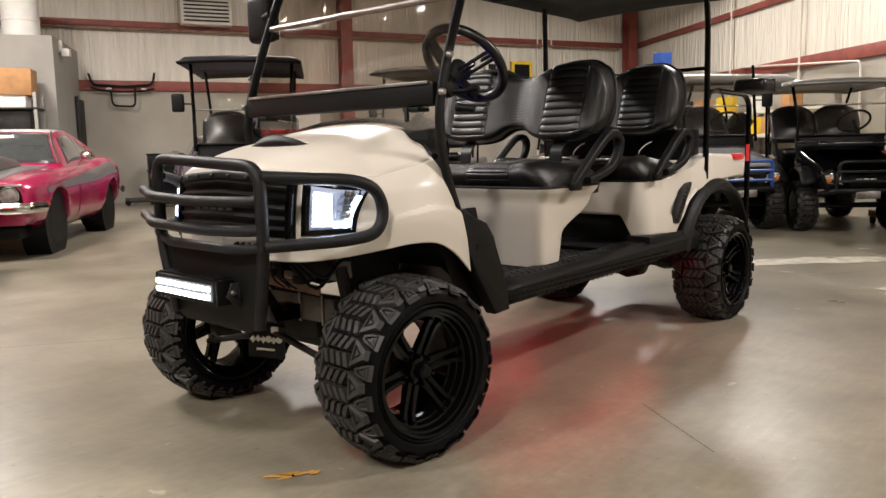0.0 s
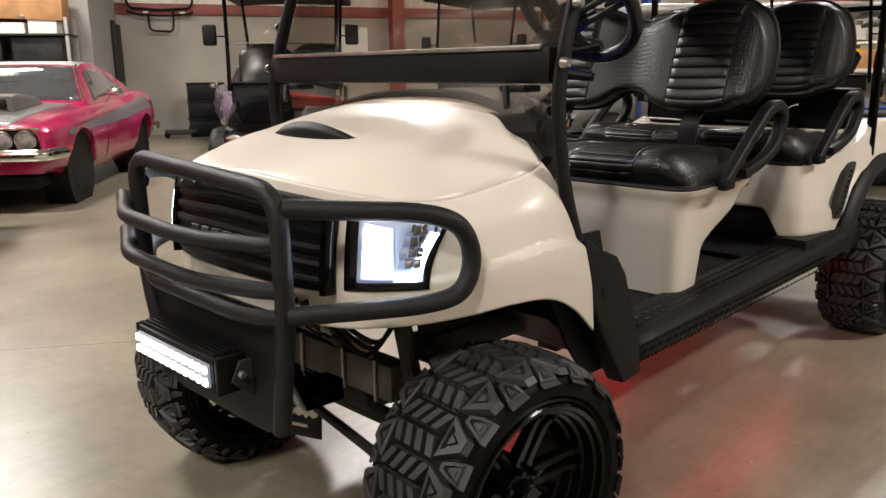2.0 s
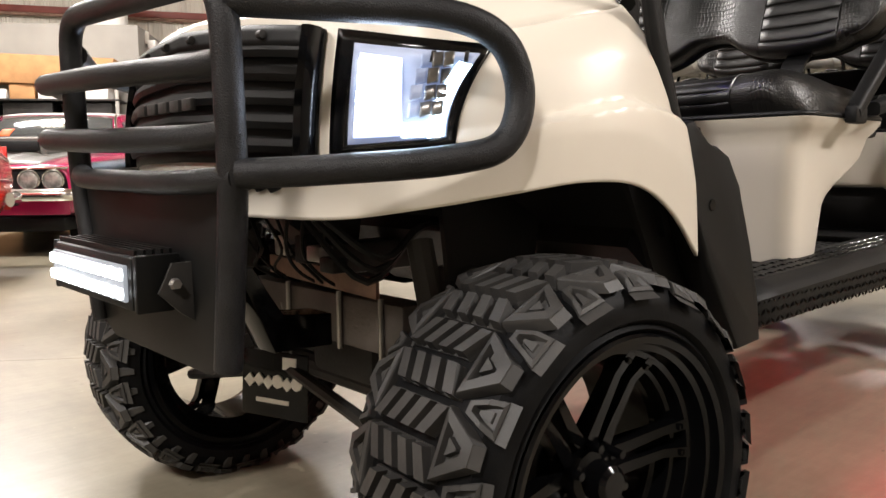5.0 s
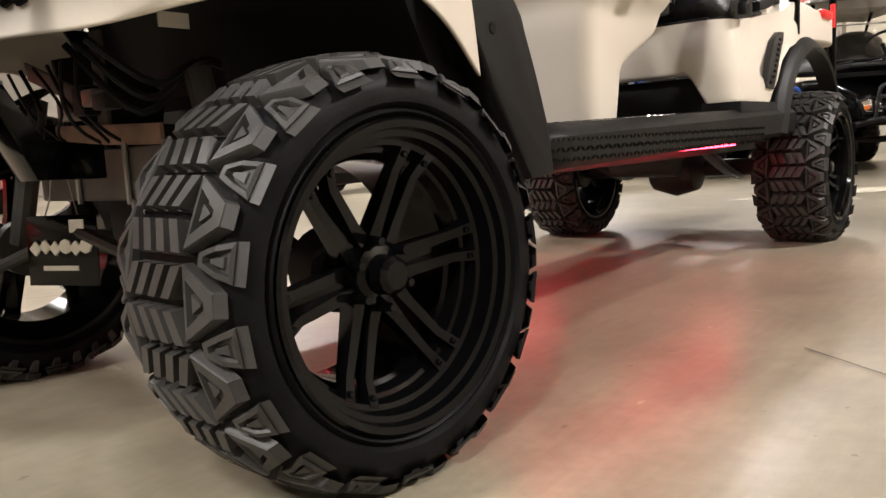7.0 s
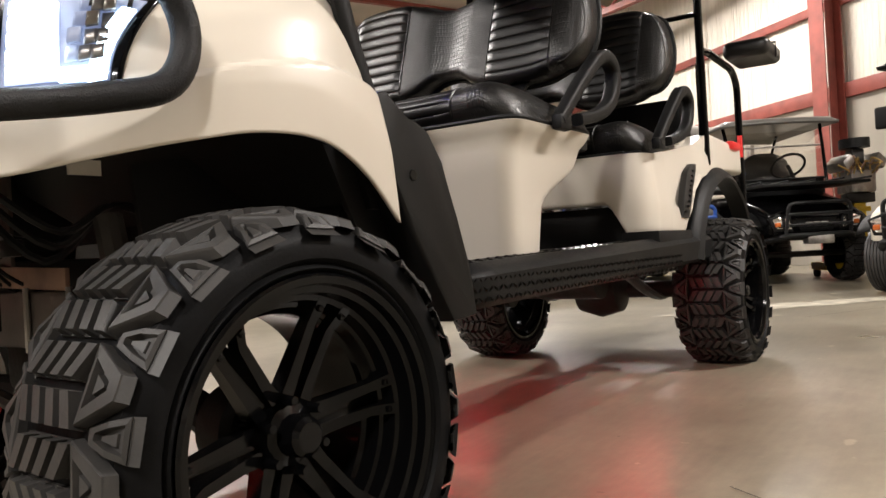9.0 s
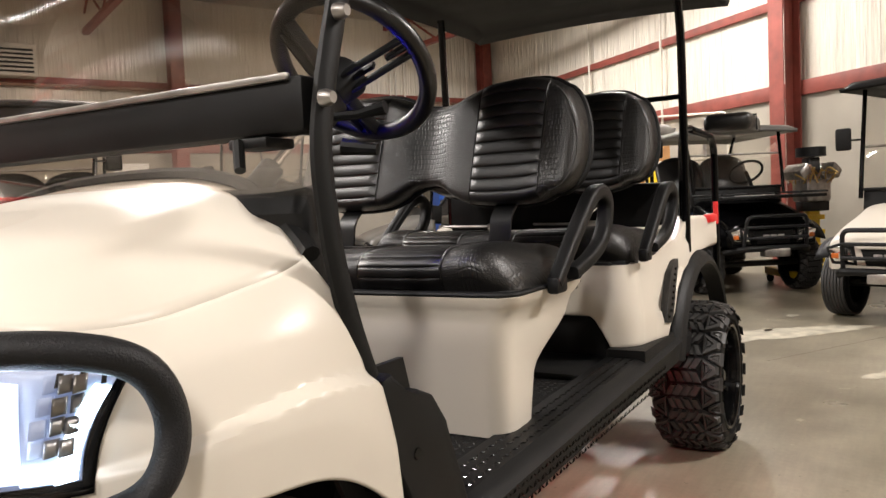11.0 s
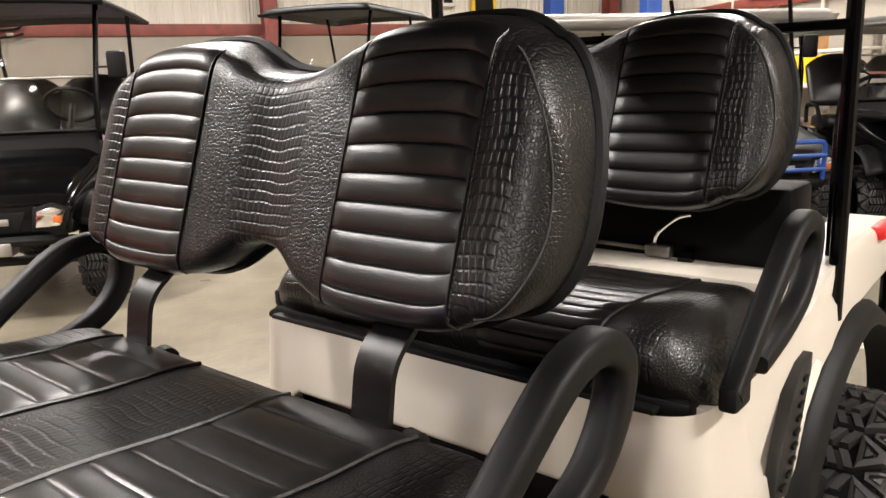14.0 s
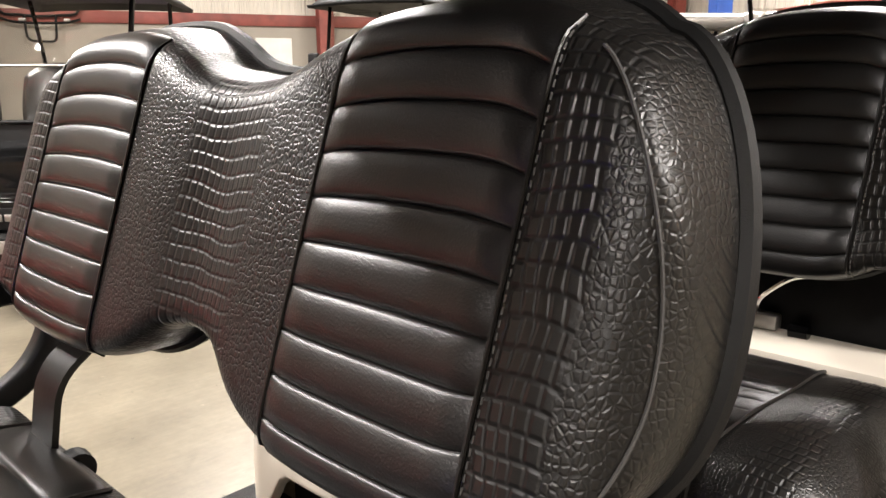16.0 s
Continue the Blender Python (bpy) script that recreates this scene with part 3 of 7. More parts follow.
def shoulder_block(bm, ring, R, half, side, pocket, drop=0.0):
    """A flat-topped four-cornered shoulder block with a deep three-sided pocket in its face."""
    ring, pocket = [(a, side * s) for a, s in ring], [(a, side * s) for a, s in pocket]
    n = len(ring)
    ca, cs = sum(r[0] for r in ring) / n, sum(r[1] for r in ring) / n
    rows = []
    for pts, h, k in ((ring, -0.02, 1.06), (ring, -0.0025, 1.0), (ring, 0.0, 0.95), (pocket, 0.0, 1.0), (pocket, -0.011, 0.86)):
        loop = []
        for ang, s in pts:
            a2, s2 = ca + (ang - ca) * k, cs + (s - cs) * k
            y, r = tyre_section(s2, R, half)
            turn = min(1.0, max(0.0, (abs(s2) - 0.92) / 0.14))       # the face turns from the tread to the sidewall
            rr, out = r - drop + h * (1 - 0.65 * turn), (h + 0.005) * 0.94 * turn
            loop.append(bm.verts.new((rr * math.cos(a2), y + math.copysign(out, s2), rr * math.sin(a2))))
        rows.append(loop)
    for a, b in zip(rows, rows[1:]):
        for i in range(n):
            bm.faces.new((a[i], a[(i + 1) % n], b[(i + 1) % n], b[i]))
    bm.faces.new(rows[-1])


def make_tread(R, half, pitches):
    bm = B()
    p = 2 * math.pi / pitches
    for k in range(pitches):
        a0 = k * p
        for j, lean in ((0, 0.2), (1, -0.16)):       # centre blocks in a zigzag, each with raised bars
            b0, b1 = a0 + p * (0.04 + 0.5 * j), a0 + p * (0.45 + 0.5 * j)
            o = -lean / 2
            lug(bm, [(b0, -0.52 + o), (b0, 0.52 + o), (b1, 0.52 + o + lean), (b1, -0.52 + o + lean)], R, half, -0.018, -0.011, 0.98)
            for q in range(4):
                s0 = -0.51 + 0.268 * q + o
                lug(bm, [(b0 + 0.01 * p, s0), (b0 + 0.01 * p, s0 + 0.165), (b1 - 0.01 * p, s0 + 0.165 + lean), (b1 - 0.01 * p, s0 + lean)], R, half, -0.014, 0.003, 0.92)
        for side in (-1, 1):
            o = a0 + (0.0 if side < 0 else 0.5 * p)
            # inner block, broad toward the middle; outer block, broad toward the sidewall; a zigzag groove between them
            shoulder_block(bm, [(o + 0.03 * p, 0.575), (o + 0.33 * p, 1.0), (o + 0.6 * p, 1.0), (o + 0.9 * p, 0.575)], R, half, side,
                           [(o + 0.2 * p, 0.645), (o + 0.42 * p, 0.9), (o + 0.51 * p, 0.9), (o + 0.72 * p, 0.645)])
            lug(bm, [(o + 0.34 * p, side * 0.69), (o + 0.45 * p, side * 0.83), (o + 0.48 * p, side * 0.83), (o + 0.59 * p, side * 0.69)], R, half, -0.016, -0.0035, 0.85)
            shoulder_block(bm, [(o + 0.89 * p, 0.76), (o + 0.79 * p, 0.97), (o + 0.72 * p, 1.13), (o + 1.24 * p, 1.13), (o + 1.16 * p, 0.97), (o + 1.05 * p, 0.76)], R, half, side,
                           [(o + 0.935 * p, 0.83), (o + 0.865 * p, 0.96), (o + 0.815 * p, 1.085), (o + 1.14 * p, 1.085), (o + 1.085 * p, 0.96), (o + 1.005 * p, 0.83)], 0.004)
            lug(bm, [(o + 0.95 * p, side * 0.9), (o + 0.9 * p, side * 1.06), (o + 1.06 * p, side * 1.06), (o + 1.0 * p, side * 0.9)], R, half, -0.016, -0.0055, 0.85)
            lug(bm, [(o + 0.36 * p, 1.07), (o + 0.58 * p, 1.07), (o + 0.54 * p, 1.2), (o + 0.4 * p, 1.2)], R, half, -0.02, -0.006, 0.92)
            lug(bm, [(o + 0.62 * p, 0.6), (o + 0.99 * p, 0.6), (o + 0.97 * p, 0.68), (o + 0.88 * p, 0.68)], R, half, -0.02, -0.013, 0.92)
    return bm


def make_carcass(R, half, rim):
    prof = [(-half * 0.72, rim - 0.004), (-half * 0.9, rim + 0.002), (-half * 0.98, rim + 0.012), (-half * 0.93, rim + 0.018), (-half * 1.0, rim + 0.024), (-half * 1.0, R - 0.05), (-half * 0.97, R - 0.04),
            (-half * 0.88, R - 0.026), (-half * 0.5, R - 0.017), (0, R - 0.016)]
    prof = prof + [(-y, r) for y, r in prof[-2::-1]]
    return lathe(B(), prof, (0, 0, 0), 64, caps=False)


def make_rim_barrel(rim, half):
    """Stepped deep-dish barrel, open in the middle."""
    f = -half
    prof = [(f * 0.97, rim + 0.006), (f * 1.0, rim + 0.002), (f * 0.98, rim - 0.007), (f * 0.88, rim - 0.01), (f * 0.86, rim - 0.018), (f * 0.68, rim - 0.021), (f * 0.66, rim - 0.028), (f * 0.5, rim - 0.031),
            (f * 0.48, rim - 0.037), (f * 0.3, rim - 0.04), (f * 0.26, rim - 0.046), (-f * 0.7, rim - 0.042), (-f * 0.85, rim - 0.012), (-f * 0.97, rim - 0.004), (-f * 0.97, rim + 0.006),
            (-f * 0.8, rim - 0.002), (f * 0.3, rim - 0.032), (f * 0.8, rim - 0.002)]
    return lathe(B(), prof, (0, 0, 0), 64, closed=True)


def make_spoke(rim, y0):
    """A twin-bar spoke along +x: two ridges with a sunken web between them."""
    bm = B()
    for s in (-1, 1):
        rows = []
        for x, w, o, y, d in ((0.03, 0.021, 0.016, y0 + 0.004, 0.03), (0.07, 0.016, 0.015, y0, 0.028), (rim - 0.06, 0.013, 0.017, y0 - 0.012, 0.022), (rim - 0.026, 0.016, 0.022, y0 - 0.03, 0.02)):
            rows.append([bm.verts.new((x, y + (d if j in (2, 3) else 0), s * o + (w / 2 if j in (1, 2) else -w / 2))) for j in range(4)])
        for a, b in zip(rows, rows[1:]):
            for j in range(4):
                bm.faces.new((a[j], a[(j + 1) % 4], b[(j + 1) % 4], b[j]))
        bm.faces.new(rows[0])
        bm.faces.new(rows[-1])
    box(bm, 0.03, rim - 0.04, y0 + 0.01, y0 + 0.02, -0.012, 0.012)
    for s in (-1, 1):
        box(bm, rim - 0.042, rim - 0.034, y0 - 0.028, y0 - 0.018, s * 0.02 - 0.004, s * 0.02 + 0.004, 0.0015)
    return bm


def mesh_of(bm, mat, sharp=35):
    bmesh.ops.recalc_face_normals(bm, faces=bm.faces)
    data = bpy.data.meshes.new("shared")
    bm.to_mesh(data)
    bm.free()
    data.shade_smooth()
    data.set_sharp_from_angle(angle=radians(sharp))
    data.materials.append(M[mat])
    return data


R, HALF, RIM = 0.292, 0.125, 0.2
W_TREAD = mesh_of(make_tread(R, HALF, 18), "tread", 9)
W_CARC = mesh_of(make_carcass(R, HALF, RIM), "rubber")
W_BARREL = mesh_of(make_rim_barrel(RIM, HALF), "gloss", 30)
W_SPOKE = mesh_of(make_spoke(RIM, -0.055), "gloss", 30)
W_HUB = mesh_of(lathe(B(), [(-0.096, 0.0001), (-0.096, 0.019), (-0.09, 0.026), (-0.064, 0.028), (-0.06, 0.04), (-0.035, 0.056), (-0.02, 0.056)], (0, 0, 0), 12), "gloss", 20)
W_NUT = mesh_of(lathe(B(), [(-0.078, 0.0001), (-0.078, 0.006), (-0.06, 0.008), (-0.055, 0.008)], (0, 0, 0), 6), "gloss", 20)
W_DRUM = mesh_of(lathe(B(), [(0.0, 0.0001), (0.0, 0.05), (0.012, 0.06), (0.06, 0.062), (0.065, 0.02), (0.12, 0.02)], (0, 0, 0), 32), "frame")


def wheel(cart, x, y, flip, spin, steer=0.0):
    w = new("wheel")
    w.parent = cart
    w.matrix_local = pose(x, y, R - 0.012, 0, 0, (180 if flip else 0) + steer) @ pose(0, 0, 0, 0, spin, 0)
    tagged(w, "lifted all-terrain wheel with chunky tread and gloss black twin-spoke rim")

    def child(name, data, m=None):
        o = new(name, data)
        o.parent = w
        if m is not None:
            o.matrix_local = m
        return o

    tagged(child("tyre", W_CARC), "black rubber tyre with smooth sidewall")
    tagged(child("tread", W_TREAD), "deep chevron and triangle tread lugs")
    tagged(child("rim", W_BARREL), "gloss black stepped rim barrel")
    for k in range(6):
        child("spoke", W_SPOKE, pose(0, 0, 0, 0, 60 * k, 0))
        child("lug_nut", W_NUT, Matrix.Rotation(radians(60 * k + 30), 4, "Y") @ Matrix.Translation((0.046, 0, 0)))
    tagged(child("hub_cap", W_HUB), "faceted gloss black hub cap")
    child("brake_drum", W_DRUM)
    return w


# ---- the white six-seat cart ----
C = 0.61
cart = thing("golf_cart", "lifted pearl white six-seat golf cart with black trim and lit headlights", "golf cart", where=pose(C, C, 0))
INV = Matrix.Translation((-C, -C, 0))
FRONT = [False]


def cp(name, bm, mat, parent=None, label="", **more):
    """A part of the cart, shaped in world coordinates; the front clip sits a little further back and inward."""
    if FRONT[0]:
        for v in bm.verts:
            k = min(1.0, max(0.0, (0.25 - v.co.x) / 0.3))
            v.co += Vector((0.012, 0.02, 0)) * (k * k * (3 - 2 * k)) - Vector((0, 0, 0.03)) * min(1.0, max(0.0, (0.5 - v.co.x) / 0.2))
    bmesh.ops.transform(bm, matrix=INV, verts=bm.verts)
    return part(name, bm, mat, parent or cart, label, **more)


def mirrored(bm):
    """Adds the far side's half."""
    old = list(bm.verts)
    geo = bmesh.ops.duplicate(bm, geom=list(bm.verts) + list(bm.edges) + list(bm.faces))["geom"]
    for v in geo:
        if isinstance(v, bmesh.types.BMVert):
            v.co.y = C + (C - v.co.y) * 1.07
    bmesh.ops.remove_doubles(bm, verts=bm.verts, dist=0.0005)
    return bm


FAR = 2 * C
TY = 0.095        # axle place of the near tyres' middle
WB = 2.54
wheel(cart, 0.018 - C, TY - 0.014 - C, False, -8, STEER)
wheel(cart, 0.018 - C, FAR - TY - C, True, 20, STEER)
wheel(cart, WB - C, TY - C, False, 25)
wheel(cart, WB - C, FAR - TY - C, True, 50)

# front shell: a wrap from the nose round to the door opening, and the hood over it
LIP = [(0, -0.285, 0.0, 0.655), (1, -0.268, 0.18, 0.655), (2, -0.218, 0.33, 0.655), (3, -0.15, 0.45, 0.672), (4, -0.07, 0.525, 0.69), (5, 0.02, 0.565, 0.704), (6, 0.12, 0.575, 0.697), (7, 0.21, 0.57, 0.655), (8, 0.3, 0.56, 0.583)]
SHO = [(0, -0.255, 0.0, 0.96), (1, -0.242, 0.18, 0.948), (2, -0.195, 0.33, 0.93), (3, -0.125, 0.435, 0.915), (4, -0.045, 0.485, 0.915), (5, 0.035, 0.51, 0.928), (6, 0.1, 0.525, 0.942), (7, 0.16, 0.528, 0.954), (8, 0.215, 0.52, 0.968)]


def wrap(a, t, out=0.0):
    """Near side of the front shell; a runs from the nose (0) to the door (8), t from lip to shoulder."""
    lx, ld, lz = curve(LIP, a)
    sx, sd, sz = curve(SHO, a)
    side = min(1, max(0, (a - 2.6) / 2))
    flare = side * (0.02 * (lambda k: k * k * (3 - 2 * k))(min(1, max(0, (0.41 + 0.17 * min(1, max(0, (a - 4.2) / 3.6)) - t) / 0.055))) * (0.55 + 0.45 * min(1, t / 0.3)) - 0.003) + 0.012 * math.sin(math.pi * t)
    flare -= 0.034 * min(1, max(0, (a - 2.9) / 1.3)) * max(0.0, (t - 0.72) / 0.28) ** 2
    x, d, z = lx + (sx - lx) * t, ld + (sd - ld) * t, lz + (sz - lz) * t
    x0, d0, _ = curve(LIP, max(0, a - 0.1))
    x1, d1, _ = curve(LIP, min(8, a + 0.1))
    n = Vector((-(d1 - d0), (x1 - x0)))
    n.normalize()
    return Vector((x + n.x * (flare + out), C - d - n.y * (flare + out), z))


FRONT[0] = True
bm = B()
sheet(bm, lambda u, v: wrap(8 * u, v), 80, 48)
mirrored(bm)
fender = cp("front_shell", bm, "white", label="glossy pearl white front fenders and nose", thick=0.006, sharp=32)

HC = [(-0.255, 0.96), (-0.1, 1.003), (0.0, 1.02), (0.15, 1.052), (0.34, 1.088)]


def hood(u, v):
    a = 8 * u
    edge = wrap(a, 1.0)
    sx, sd, sz = edge.x, C - edge.y, edge.z
    q = 1 - v
    x = sx + (0.115 * max(0, u - 0.25) / 0.75) * (1 - q**2)
    zc = curve(HC, x)
    dome = 0.012 * min(1, max(0, (0.36 - abs(sd * q)) / 0.05)) * min(1, max(0, (x + 0.12) / 0.1))
    return (x, C - sd * q, sz + (zc - sz) * (1 - q**3.6) + dome)


bm = B()
sheet(bm, hood, 48, 26)
mirrored(bm)
cp("hood", bm, "white", label="glossy pearl white hood", thick=0.006, sharp=50)
# black gasket along the rear edge of the hood
line = [Vector(hood(1.0, j / 20)) for j in range(21)]
line += [Vector((p.x, FAR - p.y, p.z)) for p in line[-2::-1]]
cp("cowl_seal", tube(B(), [p + Vector((0.012, 0, 0.004)) for p in line], 0.014, 8), "matt")
# scoop in the hood
bm = B()


def scoop(u, v):
    a = (u - 0.5) * 2
    x = -0.055 + 0.02 * a * a + v * 0.26
    h = 0.03 * (1 - a * a) * (1 - v) ** 1.5
    return (x, C + a * 0.165, curve(HC, x) + 0.006 + h - 0.003 * v)


sheet(bm, scoop, 20, 10)
cp("hood_scoop", bm, "white", thick=0.004)
bm = B()
n = 20
top = [(-0.058 + 0.02 * (2 * j / n - 1) ** 2, C + (2 * j / n - 1) * 0.16, curve(HC, -0.05) + 0.008 + 0.034 * (1 - (2 * j / n - 1) ** 2)) for j in range(n + 1)]
bot = [(x - 0.012, y, z - 0.034 * (1 - ((y - C) / 0.16) ** 2) - 0.004) for x, y, z in top]
tv, bv = [bm.verts.new(p) for p in top], [bm.verts.new(p) for p in bot]
for j in range(n):
    bm.faces.new((tv[j], tv[j + 1], bv[j + 1], bv[j]))
cp("scoop_mouth", bm, "matt", label="black hood scoop opening", thick=0.004)

# grille between the headlights
bm = B()


def grille(u, v):
    q = wrap(abs(2 * u - 1) * 1.8, 0.27 + 0.66 * v, 0.006)
    return (q.x, C + (C - q.y) * 1.07 if u > 0.5 else q.y, q.z)


sheet(bm, grille, 36, 10)
cp("grille_panel", bm, "matt", label="black plastic grille panel", thick=0.02)
for k in range(5):
    t = 0.36 + 0.115 * k
    pts = [wrap(1.7 * (1 - j / 10), t, 0.016) for j in range(11)]
    pts += [Vector((p.x, FAR - p.y, p.z)) for p in pts[-2::-1]]
    cp("grille_slat", tube(B(), pts, 0.011, 6, flat=0.6), "matt", label="black grille slat")
for s in (-1, 1):
    pts = [wrap(1.76, 0.27 + 0.066 * j, 0.014) for j in range(11)]
    if s > 0:
        pts = [Vector((p.x, FAR - p.y, p.z)) for p in pts]
    cp("grille_frame", tube(B(), pts, 0.02, 8, flat=0.7), "gloss")
bm = B()
sheet(bm, lambda u, v: (lambda q: (q.x, C + (C - q.y) * 1.07 if u > 0.5 else q.y, q.z))(wrap(abs(2 * u - 1) * 1.72, 0.84 + 0.1 * v, 0.022)), 30, 3)
cp("grille_bar", bm, "matt", label="black upper bar of the grille with bolts", thick=0.014)
for k in range(6):
    p = wrap(abs(k - 2.5) * 0.5, 0.89, 0.026)
    cp("grille_bolt", lathe(B(), [(-0.006, 0.0001), (-0.006, 0.006), (0.006, 0.006), (0.006, 0.0001)], (p.x, p.y if k < 3 else FAR - p.y, p.z), 10), "frame")
for k in range(5):
    p = wrap(0.0, 0.55, 0.03)
    cp("badge_bar", box(B(), p.x - 0.004, p.x + 0.006, C - 0.1 + 0.045 * k, C - 0.068 + 0.045 * k, p.z - 0.009, p.z + 0.009, 0.002), "frame")


# headlights
def patch(corners, out, mirror, n=6, flare=1.0):
    """A four-sided patch on the front shell; corners of (a, t); its upright edges may curve outward at the top."""
    bm = B()
    (a0, t0), (a1, t1), (a2, t2), (a3, t3) = corners

    def f(u, v):
        w = v**flare
        a = (a0 * (1 - u) + a1 * u) * (1 - w) + (a3 * (1 - u) + a2 * u) * w
        t = (t0 * (1 - u) + t1 * u) * (1 - v) + (t3 * (1 - u) + t2 * u) * v
        p = wrap(a, t, out)
        return (p.x, C + (C - p.y) * 1.07, p.z) if mirror else p

    return sheet(bm, f, n * 2, n)


for far in (False, True):
    lamp_ob = new("headlight")
    lamp_ob.parent = cart
    tagged(lamp_ob, "lit headlight with black bezel and bright white LEDs")
    cp("bezel", patch([(1.97, 0.3), (3.3, 0.31), (3.86, 0.89), (1.97, 0.94)], 0.004, far, 12, 2.0), "gloss", lamp_ob, "thick gloss black bezel", thick=0.014)
    cp("reflector", patch([(2.18, 0.37), (3.2, 0.38), (3.62, 0.83), (2.18, 0.87)], 0.008, far, 12, 2.0), "bowl", lamp_ob, "lamp bowl with reflected blue-white LED light as glow", thick=0.004)
    cp("led_block", patch([(2.25, 0.40), (2.74, 0.40), (2.7, 0.8), (2.27, 0.82)], 0.013, far, 8), "diffuser", lamp_ob, "bright blue-white lit LED block", thick=0.004)
    for k in range(15):
        a, t = 2.28 + 0.15 * (k % 3), 0.42 + 0.078 * (k // 3)
        cp("led_cell", patch([(a, t), (a + 0.12, t), (a + 0.12, t + 0.055), (a, t + 0.055)], 0.018, far, 2), "head", lamp_ob, thick=0.003)
    cp("running_light", patch([(3.0, 0.38), (3.18, 0.39), (3.5, 0.76), (3.34, 0.78)], 0.014, far, 10, 1.9), "drl", lamp_ob, "lit hockey-stick running light", thick=0.004)
    cp("running_light", patch([(2.74, 0.39), (3.16, 0.39), (3.2, 0.46), (2.74, 0.46)], 0.014, far), "drl", lamp_ob, thick=0.004)
    # every third facet glows like the bowl, for reflected LED light
    for k in range(12):
        a, t = 2.78 + 0.13 * (k % 3) + 0.04 * (k // 3), 0.49 + 0.088 * (k // 3)
        cp("projector", patch([(a, t), (a + 0.12, t + 0.01), (a + 0.13, t + 0.082), (a + 0.01, t + 0.075)], 0.011 + 0.003 * (k * 5 % 4), far, 2), "steel" if k % 3 else "bowl", lamp_ob, thick=0.006)
    for k in range(3):
        a = 3.0 + 0.2 * k
        cp("divider", patch([(a, 0.78), (a + 0.05, 0.78), (a + 0.07, 0.84), (a + 0.02, 0.84)], 0.016, far, 2), "frame", lamp_ob, thick=0.006)
    lens = cp("lens", patch([(2.08, 0.34), (3.24, 0.35), (3.74, 0.86), (2.08, 0.9)], 0.02, far, 12, 2.0), "lens", lamp_ob, "clear lamp lens")
    lens.visible_shadow = False
for k in range(7):
    pts = [wrap(0.35 + 0.16 * k, 0.15, 0.002), wrap(0.45 + 0.16 * k, 0.17, 0.002)]
    cp("nose_vent", tube(B(), pts, 0.007, 6), "matt", label="black vent slot")

# brush guard
GX = -0.37
guard = new("brush_guard")
guard.parent = cart
tagged(guard, "textured black tubular brush guard")
YN, YF = 0.262, 0.838
pts = bent([(GX + 0.006, YN + 0.055, 0.465), (GX, YN + 0.01, 0.70), (GX - 0.01, YN, 0.955), (GX - 0.01, YF, 0.985), (GX, YF + 0.01, 0.70), (GX + 0.006, YF - 0.055, 0.465)], 0.07, 6)
cp("hoop", tube(B(), pts, 0.019, 12), "crinkle", guard)
for z, bow in ((0.862, 0.075), (0.775, 0.075)):
    line = [(GX, YN, z - 0.004), (GX - 0.02, YN + 0.05, z - 0.01), (GX - bow, C - 0.12, z - 0.01), (GX - bow, C + 0.16, z), (GX - 0.03, YF + 0.03, z + 0.01), (GX + 0.02, YF + 0.15, z + 0.012)]
    cp("cross_bar", tube(B(), bent(line, 0.08), 0.017, 12), "crinkle", guard)
for s in (0, 1):
    def fl(p):
        return (p[0], FAR - p[1], p[2]) if s else p
    y0 = YN if not s else FAR - YF
    line = [(GX, y0, 0.925), (-0.27, 0.175, 0.918), (-0.17, 0.095, 0.908), (-0.108, 0.066, 0.878), (-0.083, 0.06, 0.815), (-0.108, 0.064, 0.755), (-0.17, 0.095, 0.735), (-0.27, 0.18, 0.725), (GX, y0, 0.72)]
    cp("headlight_loop", tube(B(), rounded([fl(p) for p in line], 6), 0.019, 12), "crinkle", guard)
plate = [(YN + 0.005, 0.715), (YF - 0.005, 0.715), (YF - 0.03, 0.54), (YF - 0.07, 0.462), (YF - 0.11, 0.446), (YN + 0.11, 0.446), (YN + 0.07, 0.462), (YN + 0.045, 0.52)]
bm = slab(B(), plate, "x", -0.004, 0.004, 0.002)
for v in bm.verts:
    v.co.x += GX + 0.004 + max(0, 0.70 - v.co.z) * 0.02
cp("cross_bar", tube(B(), bent([(GX, YN, 0.715), (GX - 0.035, YN + 0.1, 0.708), (GX - 0.035, YF - 0.1, 0.712), (GX, YF, 0.722)], 0.06), 0.016, 12), "crinkle", guard)
cp("skid_plate", bm, "matt", guard, "flat black steel plate below the guard")

# light bar
bar = new("light_bar")
bar.parent = cart
tagged(bar, "lit white LED light bar in a black finned housing")
LBX, LY0, LY1 = -0.415, 0.43, 0.768
cp("housing", box(B(), LBX - 0.028, LBX + 0.035, LY0, LY1, 0.535, 0.61, 0.006), "matt", bar)
for k in range(5):
    cp("fin", box(B(), LBX - 0.02 + k * 0.012, LBX - 0.016 + k * 0.012, LY0 + 0.006, LY1 - 0.006, 0.61, 0.618), "matt", bar)
cp("led_face", box(B(), LBX - 0.034, LBX - 0.026, LY0 + 0.012, LY1 - 0.012, 0.548, 0.598, 0.002), "ledface", bar, "bright white lit LED face")
for k in range(24):
    y = LY0 + 0.02 + (LY1 - LY0 - 0.04) * (k % 12) / 11
    z = 0.56 if k < 12 else 0.586
    cp("led_cell", box(B(), LBX - 0.04, LBX - 0.033, y - 0.008, y + 0.008, z - 0.008, z + 0.008, 0.004), "bar", bar)
